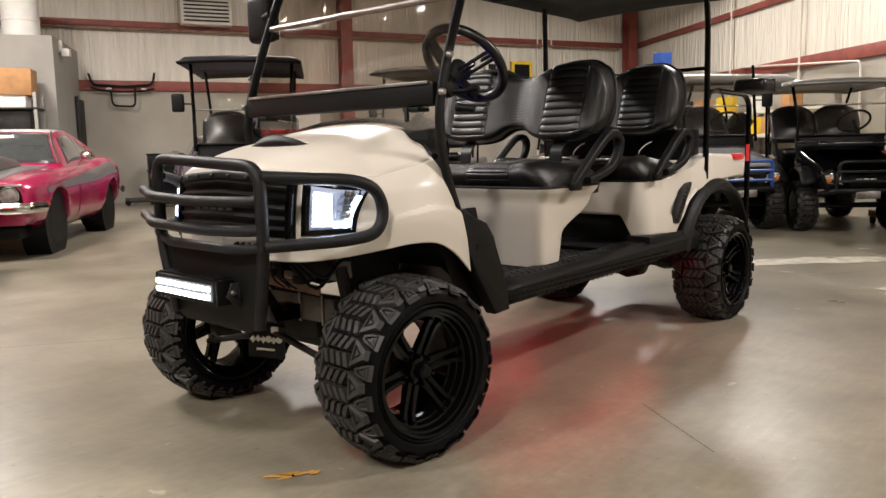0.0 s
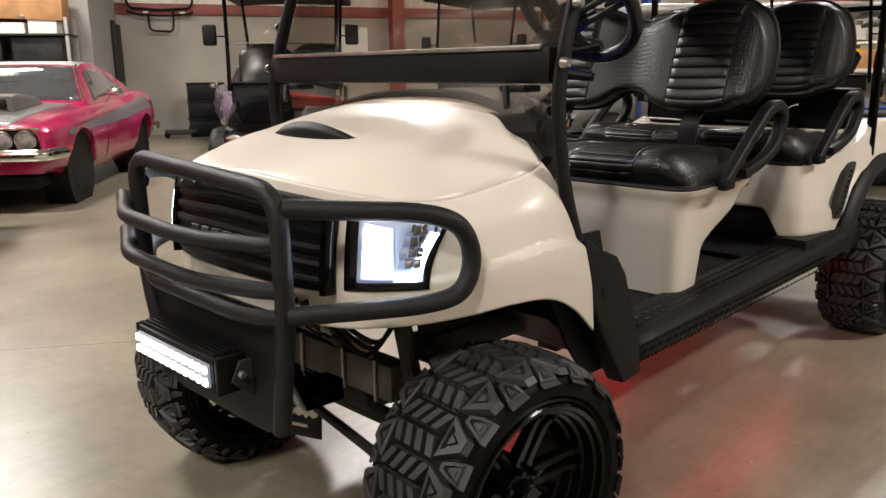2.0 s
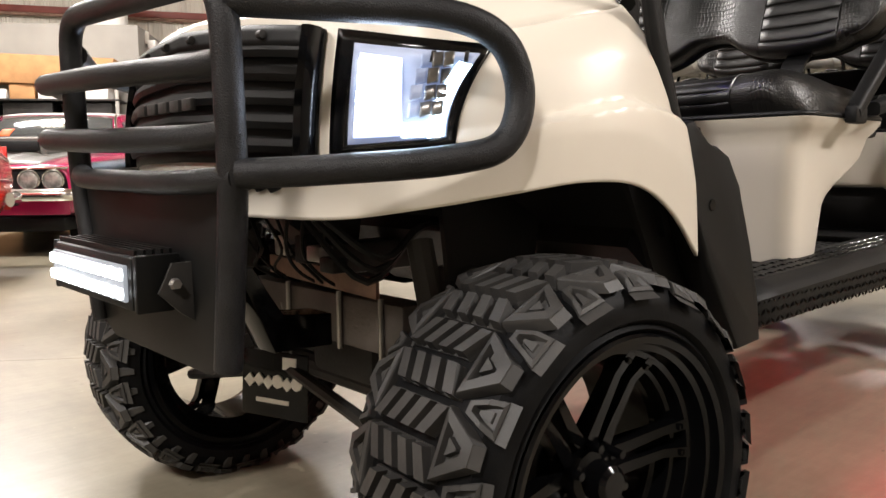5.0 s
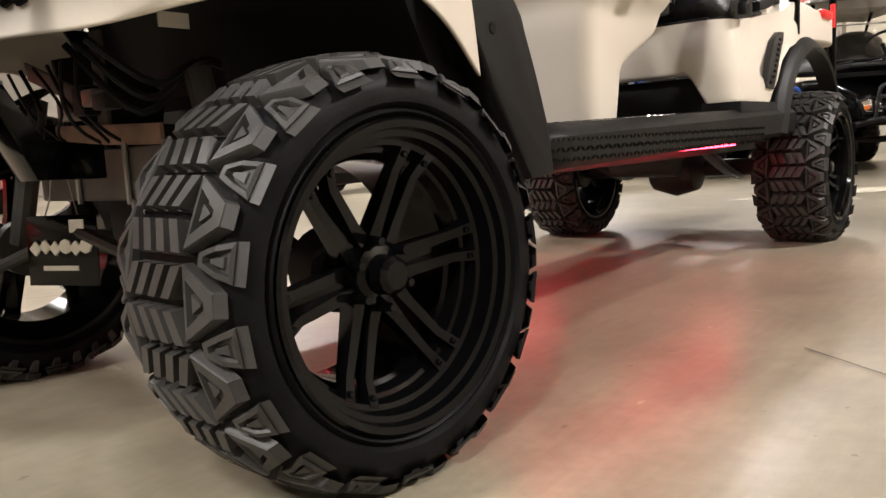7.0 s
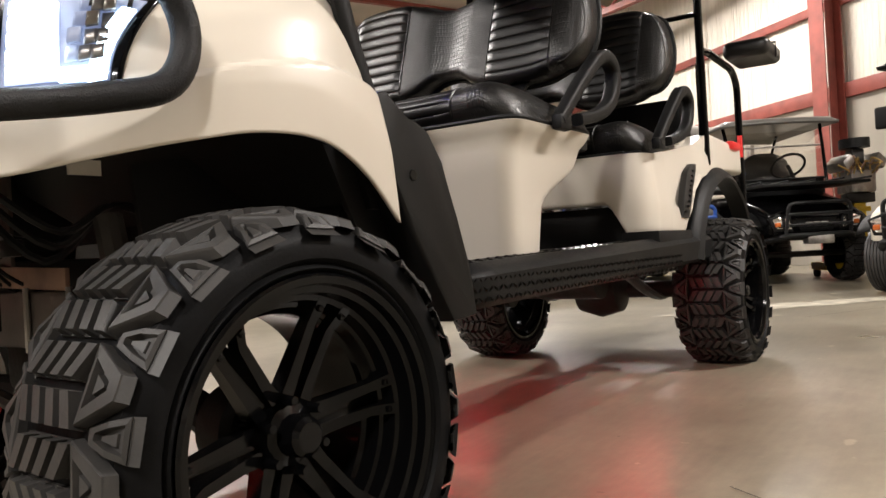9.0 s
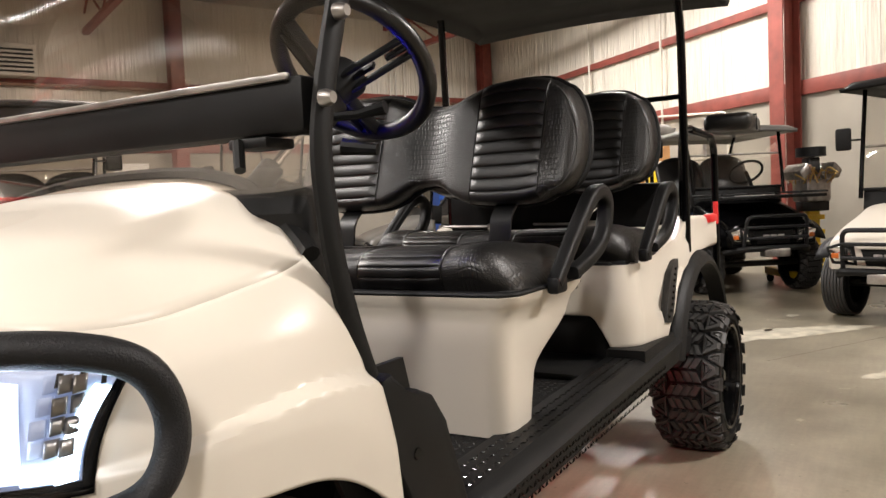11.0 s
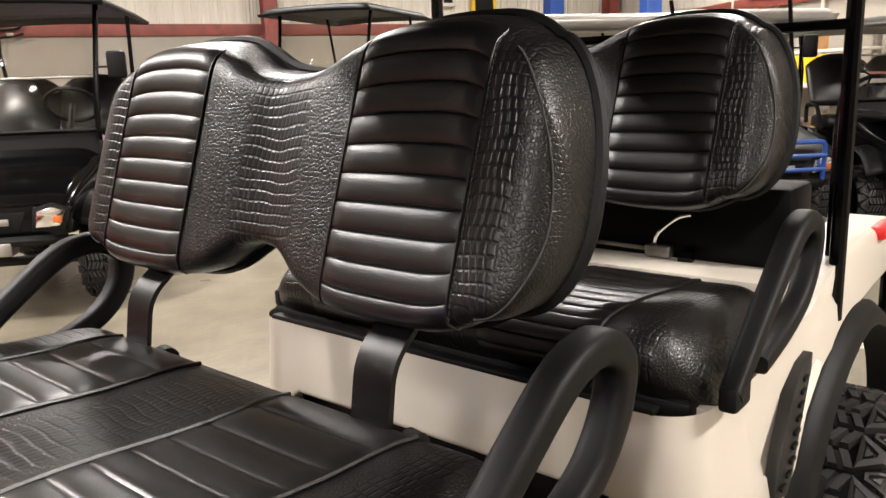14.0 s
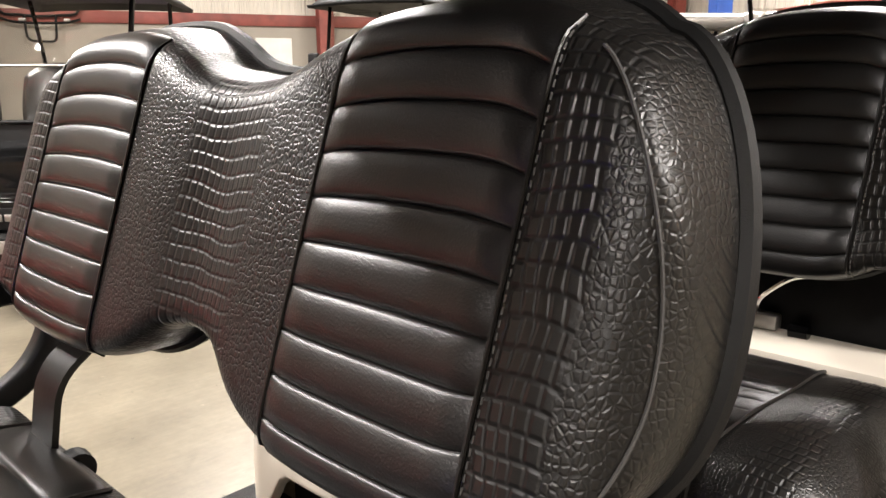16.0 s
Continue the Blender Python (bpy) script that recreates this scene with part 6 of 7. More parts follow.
    if rack:
        part("front_rack", box(B(), -0.5, 0.2, -0.5, 0.5, h + 0.4, h + 0.43, 0.008), "matt", c, "flat black front rack")
        part("rack_paper", box(B(), -0.3, -0.1, -0.1, 0.2, h + 0.432, h + 0.437), "paper", c)
        for k in range(5):
            part("rack_bar", tube(B(), [(-0.5, -0.5 + 0.25 * k, h + 0.45), (0.2, -0.5 + 0.25 * k, h + 0.45)], 0.01, 6), "matt", c)
    part("winch", box(B(), -0.54, -0.42, -0.12, 0.12, h - 0.14, h - 0.06, 0.01), "steel", c)
    part("floor_pan", box(B(), 0.2, wb - 0.25, -hw + 0.06, hw - 0.06, h - 0.08, h - 0.04, 0.005), "matt", c)
    part("axle", tube(B(), [(0, -hw + 0.1, r), (0, hw - 0.1, r)], 0.03, 8), "frame", c)
    part("axle", tube(B(), [(wb, -hw + 0.1, r), (wb, hw - 0.1, r)], 0.03, 8), "frame", c)
    part("dashboard", slab(B(), [(0.28, h + 0.36), (0.3, h + 0.52), (0.42, h + 0.5), (0.4, h + 0.3)], "y", -0.46, 0.46, 0.012), "matt", c)
    for k in range(rows):
        x = 0.72 + 0.78 * k
        part("seat_box", slab(B(), [(x, h - 0.05), (x - 0.02, h + 0.26), (x + 0.5, h + 0.26), (x + 0.45, h - 0.05)], "y", -0.5, 0.5, 0.02), paint, c)
        part("cushion", box(B(), x - 0.02, x + 0.46, -0.5, 0.5, h + 0.26, h + 0.38, 0.05, seg=3), "vinyl", c)
        for s in (-1, 1):
            bm = B()
            sheet(bm, lambda u, v: (x + 0.46 + 0.16 * v - 0.05 * math.sin(math.pi * u) * math.sin(math.pi * v), s * (0.26 + 0.24 * (2 * u - 1)), h + 0.44 + (0.42 - 0.09 * abs(2 * u - 1) ** 3) * v), 12, 8)
            part("backrest", bm, "vinyl", c, "black padded backrest", thick=0.06, sharp=60)
            part("armrest", tube(B(), bent([(x + 0.05, s * 0.53, h + 0.26), (x + 0.2, s * 0.53, h + 0.46), (x + 0.45, s * 0.53, h + 0.46), (x + 0.45, s * 0.53, h + 0.3)], 0.05), 0.018, 8), "matt", c)
    part("rear_body", slab(B(), [(wb - 0.4, h - 0.05), (wb - 0.42, h + 0.24), (wb + 0.38, h + 0.3), (wb + 0.44, h + 0.1), (wb + 0.4, h - 0.02)], "y", -0.46, 0.46, 0.03), paint, c)
    for s in (-1, 1):
        part("taillight", box(B(), wb + 0.38, wb + 0.44, s * 0.36 - 0.06, s * 0.36 + 0.06, h + 0.1, h + 0.16, 0.01), "redlens", c, "red taillight")
    part("rear_bumper", tube(B(), bent([(wb + 0.2, -0.42, h - 0.12), (wb + 0.5, -0.4, h - 0.08), (wb + 0.5, 0.4, h - 0.08), (wb + 0.2, 0.42, h - 0.12)], 0.06), 0.022, 8), "matt", c)
    part("steering_wheel", tube(B(), [Vector((0.62, -0.24, h + 0.68)) + 0.17 * (math.cos(a) * Vector((0, 1, 0)) + math.sin(a) * Vector((-0.75, 0, 0.66))) for a in [k * math.pi / 12 for k in range(24)]], 0.014, 8, closed=True), "matt", c)
    part("steering_column", tube(B(), [(0.4, -0.24, h + 0.42), (0.62, -0.24, h + 0.68)], 0.02, 8), "matt", c)
    if screen or roof:
        for s in (-1, 1):
            part("pillar", tube(B(), [(0.27, s * 0.47, h + 0.45), (0.3, s * 0.47, h + 0.7), (0.46 if tall > 1.3 else 0.42, s * 0.5, h + tall - 0.05)], 0.018, 8), "gloss", c)
        part("screen_frame", tube(B(), [(0.28, -0.46, h + 0.52), (0.28, 0.46, h + 0.52)], 0.012, 8), "matt", c)
    if screen:
        bm = B()
        bm.faces.new([bm.verts.new(p) for p in ((0.27, -0.46, h + 0.5), (0.27, 0.46, h + 0.5), (0.44, 0.48, h + tall - 0.11), (0.44, -0.48, h + tall - 0.11))])
        o = part("screen", bm, "glass", c, "clear windshield", thick=0.004)
        o.visible_shadow = False
        part("screen_rail", tube(B(), [(0.36, -0.48, h + 0.86), (0.36, 0.48, h + 0.86)], 0.009, 8), "steel", c)
    for s in (() if rack else (-1, 1)):
        part("mirror", box(B(), 0.3, 0.35, s * 0.62 - 0.06, s * 0.62 + 0.06, h + 0.84, h + 1.02, 0.02, seg=3), "matt", c)
        part("mirror_arm", tube(B(), [(0.34, s * 0.48, h + 0.92), (0.33, s * 0.6, h + 0.92)], 0.008, 6), "matt", c)
    if roof:
        x1 = wb + 0.2

        def top(u, v):
            x, d = 0.2 + (x1 - 0.2) * u, (2 * v - 1) * 0.6
            e = max(abs(2 * u - 1), abs(2 * v - 1))
            return (x, d, h + tall - 0.05 * max(0, (e - 0.88) / 0.12) ** 2 + 0.02 * math.cos(d * 2.4))

        part("roof", sheet(B(), top, 24, 16), roof_mat, c, thick=0.12 if roof_mat == "silver" else 0.03)
        for s in (-1, 1):
            part("rear_strut", tube(B(), rounded([(wb - 0.1, s * 0.46, h + 0.2), (wb - 0.08, s * 0.47, h + 0.8), (wb - 0.2, s * 0.5, h + tall - 0.02)], 4), 0.016, 8), "gloss", c)
    return c


small_cart("dark two-seat golf cart with black roof, parked by the wall", pose(2.72, 4.85, 0, 0, 0, 50), "gloss", "matt", lift=0.12)
small_cart("dark golf cart with black canopy in the second line", pose(5.7, 5.5, 0, 0, 0, 20), "greyp", "matt", lift=0.12, tall=1.5)
small_cart("golf cart with silver roof behind the benches", pose(6.96, 4.43, 0, 0, 0, -40), "greyp", "silver", lift=0.06)
small_cart("golf cart with silver roof in the rear line", pose(7.9, 3.25, 0, 0, 0, -35), "ivory", "silver", lift=0.06)
small_cart("blue lifted golf cart with black seats", pose(6.95, 1.75, 0, 0, 0, 45), "frame", "matt", r=0.29, lift=0.12, guard=True, roof=False, bars="blue")
small_cart("black lifted golf cart with brush guard and thin grey roof", pose(7.55, 0.62, 0, 0, 0, 33), "gloss", "greyp", r=0.28, lift=0.1, guard=True, tall=1.13, rack=True)
small_cart("white golf cart with clear windshield and black roof", pose(6.0, -0.72, 0, 0, 0, -20), "white", "matt", r=0.26, lift=0.03, guard=True, rib=True)


# ---- cars ----
def muscle_car(label, where, paint, hood_mat, group="parked cars", stripe=None, scoop=False):
    """A classic coupe: front toward -x, near flank at y = 0, origin below the near front wheel."""
    c = thing("classic_car", label, "car", group, where)
    W, wb = 0.92, 2.4
    mid = W - 0.09
    ST = [(-0.78, 0.80, 0.36, 0.66, 0.72), (-0.7, 0.86, 0.34, 0.68, 0.745), (-0.4, 0.90, 0.29, 0.71, 0.79), (0.0, 0.92, 0.26, 0.74, 0.83), (0.6, 0.92, 0.24, 0.76, 0.86), (1.1, 0.92, 0.24, 0.77, 0.88), (1.7, 0.92, 0.24, 0.79, 0.90),
          (2.1, 0.94, 0.25, 0.84, 0.94), (2.5, 0.95, 0.27, 0.86, 0.965), (3.0, 0.91, 0.31, 0.83, 0.95), (3.34, 0.83, 0.4, 0.77, 0.89)]
    SEC = [(0, 0.88, 0, 0, 0), (0.12, 0.965, 0.22, 0, 0), (0.3, 1.0, 0.62, 0, 0), (0.45, 0.99, 0.84, 0, 0), (0.58, 0.975, 1.0, 0, 0), (0.7, 0.9, 1.0, 0.85, 0), (0.82, 0.62, 1.0, 1.0, 0.4), (1.0, 0.0, 1.0, 1.0, 1.0)]

    def skin(x, q, s, out=0.0):
        w, low, belt, deck = curve(ST, x)
        for a, b in zip(SEC, SEC[1:]):
            if q <= b[0]:
                break
        k = (q - a[0]) / (b[0] - a[0])
        f = [a[j] + (b[j] - a[j]) * k for j in range(5)]
        z = low + (belt - low) * f[2] + (deck - belt) * f[3] + 0.012 * f[4]
        y = w * f[1] + (out if q < 0.7 else 0)
        for wx in (0, wb):
            dx = abs(x - wx)
            if dx < 0.38 and q < 0.7:
                z = max(z, 0.3 + math.sqrt(0.38**2 - dx * dx))
        return Vector((x, mid + s * y, z + (out if q >= 0.7 else 0)))

    def shell(u, v):
        return skin(-0.78 + 4.12 * u, 1 - abs(2 * v - 1), -1 if v < 0.5 else 1)

    part("body", sheet(B(), shell, 104, 56), paint, c, thick=0.012, sharp=38)
    for x0, x1, z0, z1 in ((-0.79, -0.77, 0.34, 0.54), (3.33, 3.35, 0.42, 0.86)):
        part("end_panel", box(B(), x0, x1, mid - 0.8, mid + 0.8, z0, z1, 0.006), paint, c)
    part("grille", box(B(), -0.76, -0.72, mid - 0.78, mid + 0.78, 0.53, 0.7, 0.01), "matt", c, "black recessed grille")
    part("grille_trim", box(B(), -0.795, -0.765, mid - 0.8, mid + 0.8, 0.7, 0.722, 0.006), "chrome", c)
    for x, e in ((-0.84, 1), (3.4, -1)):
        bm = tube(B(), bent([(x + e * 0.3, mid - 0.92, 0.5), (x, mid - 0.84, 0.5), (x, mid + 0.84, 0.5), (x + e * 0.3, mid + 0.92, 0.5)], 0.1), 0.05, 10, flat=0.6, up=(0, 0, 1))
        part("bumper", bm, "chrome", c, "chrome bumper")
    for s in (-1, 1):
        for j in range(2):
            h = part("headlight", lathe(B(), [(-0.03, 0.0001), (-0.034, 0.05), (-0.025, 0.068), (-0.03, 0.076), (0.04, 0.08)], (0, 0, 0), 24), "lampglass", c, "round clear headlight in a chrome ring")
            h.matrix_local = Matrix.Translation((-0.775, mid + s * (0.5 + 0.185 * j), 0.615)) @ Matrix.Rotation(radians(-90), 4, "Z")
            g = part("headlight_ring", tube(B(), [(0.08 * math.cos(a), -0.02, 0.08 * math.sin(a)) for a in [k * math.pi / 12 for k in range(24)]], 0.008, 6, closed=True), "chrome", c)
            g.matrix_local = Matrix.Translation((-0.775, mid + s * (0.5 + 0.185 * j), 0.615)) @ Matrix.Rotation(radians(-90), 4, "Z")
        part("taillight", box(B(), 3.345, 3.36, mid + s * 0.5 - 0.22, mid + s * 0.5 + 0.22, 0.66, 0.78, 0.006), "redlens", c)
        part("marker_light", box(B(), -0.46, -0.34, mid + s * 0.9 - 0.012, mid + s * 0.9 + 0.012, 0.5, 0.545, 0.006), "redlens", c)
        if stripe:
            part("stripe", sheet(B(), lambda u, v: skin(-0.35 + 3.1 * u, 0.42 + 0.2 * v * min(1, 0.35 + u) * (1 if u < 0.9 else 10 * (1 - u)), s, 0.006), 60, 4), stripe, c, "satin grey side stripe")
        else:
            for q in (0.3, 0.52):
                part("trim_line", tube(B(), [skin(-0.6 + 3.9 * k / 30, q, s, 0.005) for k in range(31)], 0.008, 6), "chrome", c, "thin chrome trim line")
        part("door_line", tube(B(), [skin(0.78 + 0.004 * k, 0.08 + 0.058 * k, s, 0.001) for k in range(10)], 0.004, 5), "matt", c)
        part("door_handle", tube(B(), [skin(1.62, 0.5, s, 0.012), skin(1.78, 0.5, s, 0.012)], 0.01, 6), "chrome", c)
        for wx, r, half in ((0, 0.31, 0.11), (wb, 0.34, 0.15)):
            plain_wheel(c, wx, mid + s * (0.86 - half), r, half, s > 0, "greyp", True)
            part("arch_lining", lathe(B(), [(-0.12, 0.36), (-0.12, 0.385), (0.12, 0.385), (0.12, 0.36)], (wx, mid + s * 0.74, 0.31), 28), "matt", c)

    def lid(u, v):
        x = -0.74 + 1.42 * u
        w = 0.56 + 0.1 * u
        y = (2 * v - 1) * w
        return (x, mid + y, curve(ST, x)[3] + 0.006 + 0.022 * (1 - (y / w) ** 2) + (0.014 if 0.2 < abs(y) < 0.34 else 0))

    part("hood", sheet(B(), lid, 20, 36), hood_mat, c, "satin grey hood" if hood_mat == "greyp" else "", thick=0.012, sharp=60)
    if scoop:
        part("hood_scoop", slab(B(), [(-0.2, 0.83), (-0.24, 0.965), (-0.1, 0.985), (0.4, 0.94), (0.55, 0.87)], "y", mid - 0.42, mid + 0.42, 0.025), hood_mat, c, "wide grey hood scoop")
        part("scoop_mouth", box(B(), -0.245, -0.21, mid - 0.36, mid + 0.36, 0.855, 0.945, 0.015), "matt", c, "black scoop opening")
    RF = [(0.62, 0.86), (0.9, 1.1), (1.14, 1.245), (1.4, 1.285), (1.75, 1.265), (2.2, 1.13), (2.6, 1.0), (2.85, 0.94)]

    def house(x, q, out=0.0):
        """Greenhouse: q from -1 to 1 across the roof."""
        z = curve(RF, x)
        base = curve(ST, x)[3] - 0.02
        wl, wt = 0.8 - 0.1 * max(0, (x - 2.0) / 0.85), 0.58
        k = min(1, max(0, (z - base) / 0.38))
        top_w = wl + (wt - wl) * k
        a = abs(q)
        s = math.copysign(1, q)
        if a > 0.6:
            w = (a - 0.6) / 0.4
            return Vector((x, mid + s * (top_w + (wl - top_w) * w + out), z - 0.02 + (base - z + 0.02) * w))
        return Vector((x, mid + s * top_w * a / 0.6, z - 0.02 * (a / 0.6) ** 4 + out))

    part("cabin", sheet(B(), lambda u, v: house(0.62 + 2.23 * u, 2 * v - 1), 44, 40), paint, c, "painted cabin shell", sharp=45)
    part("roof", sheet(B(), lambda u, v: house(1.16 + 0.75 * u, (2 * v - 1) * 0.6, 0.006), 12, 16), "silver", c, "grey roof", thick=0.006, sharp=60)
    part("windshield", sheet(B(), lambda u, v: house(0.67 + 0.45 * u, (2 * v - 1) * 0.56, 0.006), 10, 16), "carglass", c, "dark windshield glass", thick=0.004, sharp=60)
    if scoop:
        part("windshield_card", sheet(B(), lambda u, v: house(0.8 + 0.09 * u, 0.3 + 0.1 * v, 0.012), 3, 3), "orange", c, "orange card behind the windshield", thick=0.002)
    part("rear_window", sheet(B(), lambda u, v: house(1.98 + 0.55 * u, (2 * v - 1) * 0.5, 0.006), 10, 12), "carglass", c, "dark rear glass", thick=0.004, sharp=60)
    for s in (-1, 1):
        part("side_window", sheet(B(), lambda u, v: house(0.86 + 0.3 * (1 - v) + (1.22 + 0.1 * v - 0.3 * (1 - v) - 0.25 * (1 - v)) * u, s * (0.66 + 0.28 * v), 0.006), 12, 8), "carglass", c, "dark side glass", thick=0.004, sharp=60)
        part("screen_trim", tube(B(), [house(0.66 + 0.05 * k, s * 0.585, 0.012) for k in range(11)], 0.013, 6), "chrome", c, "bright windshield trim")
        part("door_mirror", box(B(), 0.98, 1.1, mid + s * 0.96 - 0.07, mid + s * 0.96 + 0.07, 0.93, 1.02, 0.035, seg=3), "chrome", c)
        part("mirror_stem", tube(B(), [(1.04, mid + s * 0.86, 0.86), (1.04, mid + s * 0.93, 0.95)], 0.012, 6), "chrome", c)
    part("underbody", box(B(), -0.7, 3.2, mid - 0.72, mid + 0.72, 0.2, 0.32, 0.02), "matt", c)
    return c


muscle_car("magenta classic muscle car with satin grey hood and roof", pose(1.62, 6.59, 0, 0, 0, 52.6), "pink", "greyp", stripe="greyp", scoop=True)
muscle_car("bright red classic car with chrome trim", pose(-1.52, 2.87, 0, 0, 0, 50.6), "redp", "redp")
muscle_car("plum classic car parked by the back wall", pose(6.3, 8.6, 0, 0, 0, 62), "plum", "plum")


# ---- walls' furniture, shelves and loose things ----
def on_wall(ob, m, x, y=0.0, z=0.0):
    ob.matrix_world = m @ Matrix.Translation((x, y, z))
    return ob


# inner office block
K1, K2 = Vector((4.12, 12.2)), Vector((5.75, 14.6))
m_room, len_room = wall_frame(K1, K2)
o = part("partition_side", box(B(), 0, len_room, 0, 0.12, 0, 3.0), "wall_dark")
o.matrix_world = m_room
tagged(o, "grey painted partition of the inner office", "wall", kind="structure")
left = Vector((-0.846, 0.533))
m_face, _ = wall_frame(K1 + left * 7, K1)
o = part("partition_face", box(B(), 0, 7.0, -0.0, 0.12, 0, 3.0), "wall_dark")
o.matrix_world = m_face
tagged(o, "grey painted partition of the inner office", "wall", kind="structure")
o = part("partition_roof", box(B(), 0.0, 6.9, 0.12, 2.4, 2.93, 2.99), "wall_dark")
o.matrix_world = m_face
tagged(o, "flat grey roof deck of the inner office", "roof deck", kind="structure")
wt = thing("storage_drum", "white plastic drum standing on the office roof", "drum")
wt.matrix_world = pose(3.95, 13.0, 2.99)
bm = lathe(B(), [(0, 0.28), (0.02, 0.3), (0.3, 0.3), (0.31, 0.308), (0.34, 0.308), (0.35, 0.3), (0.8, 0.3), (0.84, 0.29), (0.84, 0.0001)], (0, 0, 0), 32)
bmesh.ops.rotate(bm, verts=bm.verts, matrix=Matrix.Rotation(radians(90), 3, "X"))
part("barrel", bm, "paper", wt)
bm = lathe(B(), [(0.84, 0.305), (0.87, 0.305), (0.88, 0.28), (0.88, 0.0001)], (0, 0, 0), 32)
bmesh.ops.rotate(bm, verts=bm.verts, matrix=Matrix.Rotation(radians(90), 3, "X"))
part("lid", bm, "ivory", wt)
fl = thing("flood_lamp", "small white flood lamp on the office corner", "flood lamp")
fl.matrix_world = m_room @ Matrix.Translation((0.5, -0.02, 2.82))
part("bracket", box(B(), -0.03, 0.03, -0.04, 0.02, -0.04, 0.16, 0.005), "ivory", fl)
part("lamp_head", box(B(), -0.09, 0.09, -0.16, -0.03, -0.12, 0.02, 0.02), "paper", fl)
dr = thing("door", "dark steel door in the grey partition", "door")
dr.matrix_world = m_room @ Matrix.Translation((1.6, -0.02, 0))
part("leaf", box(B(), 0, 0.95, -0.04, 0.01, 0, 2.05, 0.006), "frame", dr)
part("door_handle", tube(B(), bent([(0.08, -0.04, 1.0), (0.08, -0.09, 1.0), (0.18, -0.09, 1.0)], 0.02), 0.01, 8), "steel", dr)
for x in (-0.05, 0.95):
    part("door_frame", box(B(), x, x + 0.05, -0.05, 0.01, 0, 2.1, 0.004), "frame", dr)

# steel shelf with boxes before the partition
sh = thing("shelf_rack", "steel storage rack holding cartons and parts", "shelf")
sh.matrix_world = m_face @ Matrix.Translation((4.2, -0.75, 0))
for x in (0, 2.6):
    for y in (0, 0.6):
        part("upright", box(B(), x - 0.025, x + 0.025, y - 0.025, y + 0.025, 0, 2.0, 0.003), "wall_dark", sh)
for z in (0.3, 1.3, 1.76):
    part("shelf_board", box(B(), -0.03, 2.63, -0.03, 0.63, z - 0.03, z, 0.004), "frame" if z > 1.2 else "wood", sh)


def carton(where, size, mat, label, tilt=0.0, category="box"):
    c = thing("carton", label, category, "", where @ pose(0, 0, 0, tilt, 0, 0))
    w, d, h = size
    part("body", box(B(), 0, w, 0, d, 0, h, 0.006), mat, c)
    for s in (0, 1):
        part("flap", box(B(), 0.004, w - 0.004, 0.004 + s * d / 2, d / 2 - 0.006 + s * d / 2, h, h + 0.006), mat, c)
    part("tape", box(B(), -0.002, w + 0.002, d / 2 - 0.03, d / 2 + 0.03, h + 0.004, h + 0.009), "ivory", c)
    return c


T0 = sh.matrix_world
carton(T0 @ pose(0.35, 0.05, 2.03, 0, 2.0), (2.2, 0.5, 0.42), "card", "large brown cardboard carton on the rack")
for k, (x, w, h, mt) in enumerate(((0.05, 0.4, 0.34, "paper"), (0.5, 0.5, 0.26, "paper"), (1.05, 0.35, 0.4, "card"), (1.45, 0.55, 0.28, "paper"), (2.05, 0.4, 0.42, "paper"))):
    carton(T0 @ pose(x, 0.08, 1.762, 0, 0, 3 * (k % 3 - 1)), (w, 0.4, h * 0.55), mt, "white parts carton on the rack" if mt == "paper" else "brown parts carton on the rack")
for k in range(3):
    carton(T0 @ pose(0.1 + 0.85 * k, 0.06, 1.302), (0.7, 0.45, 0.4), "frame", "dark parts bin on the rack")
for k in range(2):
    carton(T0 @ pose(0.1 + 1.25 * k, 0.06, 0.302), (1.0, 0.45, 0.5), "card", "brown carton on the lower shelf")
# ladder rack rails holding the big carton up
for x in (0.5, 2.0):
    part("carton_support", box(B(), x - 0.03, x + 0.03, 0, 0.6, 1.98, 2.03, 0.004), "steel", sh)

# handlebars hung on the back wall
hb = thing("handlebar_rack", "black tubular bull bar hung on the wall", "bull bar")
on_wall(hb, m_back, 5.33, -0.12, 2.35)
part("cross_tube", tube(B(), rounded([(-0.6, 0, 0.22), (-0.52, 0, 0.02), (-0.3, 0, 0.0), (0, 0, -0.02), (0.3, 0, 0.0), (0.55, 0, 0.04), (0.62, 0, 0.26)], 5), 0.022, 8), "matt", hb)
part("cross_tube", tube(B(), rounded([(-0.58, -0.03, -0.05), (-0.3, -0.03, -0.12), (0.3, -0.03, -0.12), (0.6, -0.03, -0.06)], 5), 0.02, 8), "matt", hb)
part("lower_loop", tube(B(), bent([(-0.22, -0.02, 0.0), (-0.2, -0.02, -0.4), (0.22, -0.02, -0.42), (0.24, -0.02, 0.0)], 0.1), 0.02, 8), "matt", hb)
for x in (-0.25, 0.4):
    part("clamp", box(B(), x - 0.05, x + 0.05, -0.06, 0.1, -0.1, -0.05, 0.01), "steel", hb)

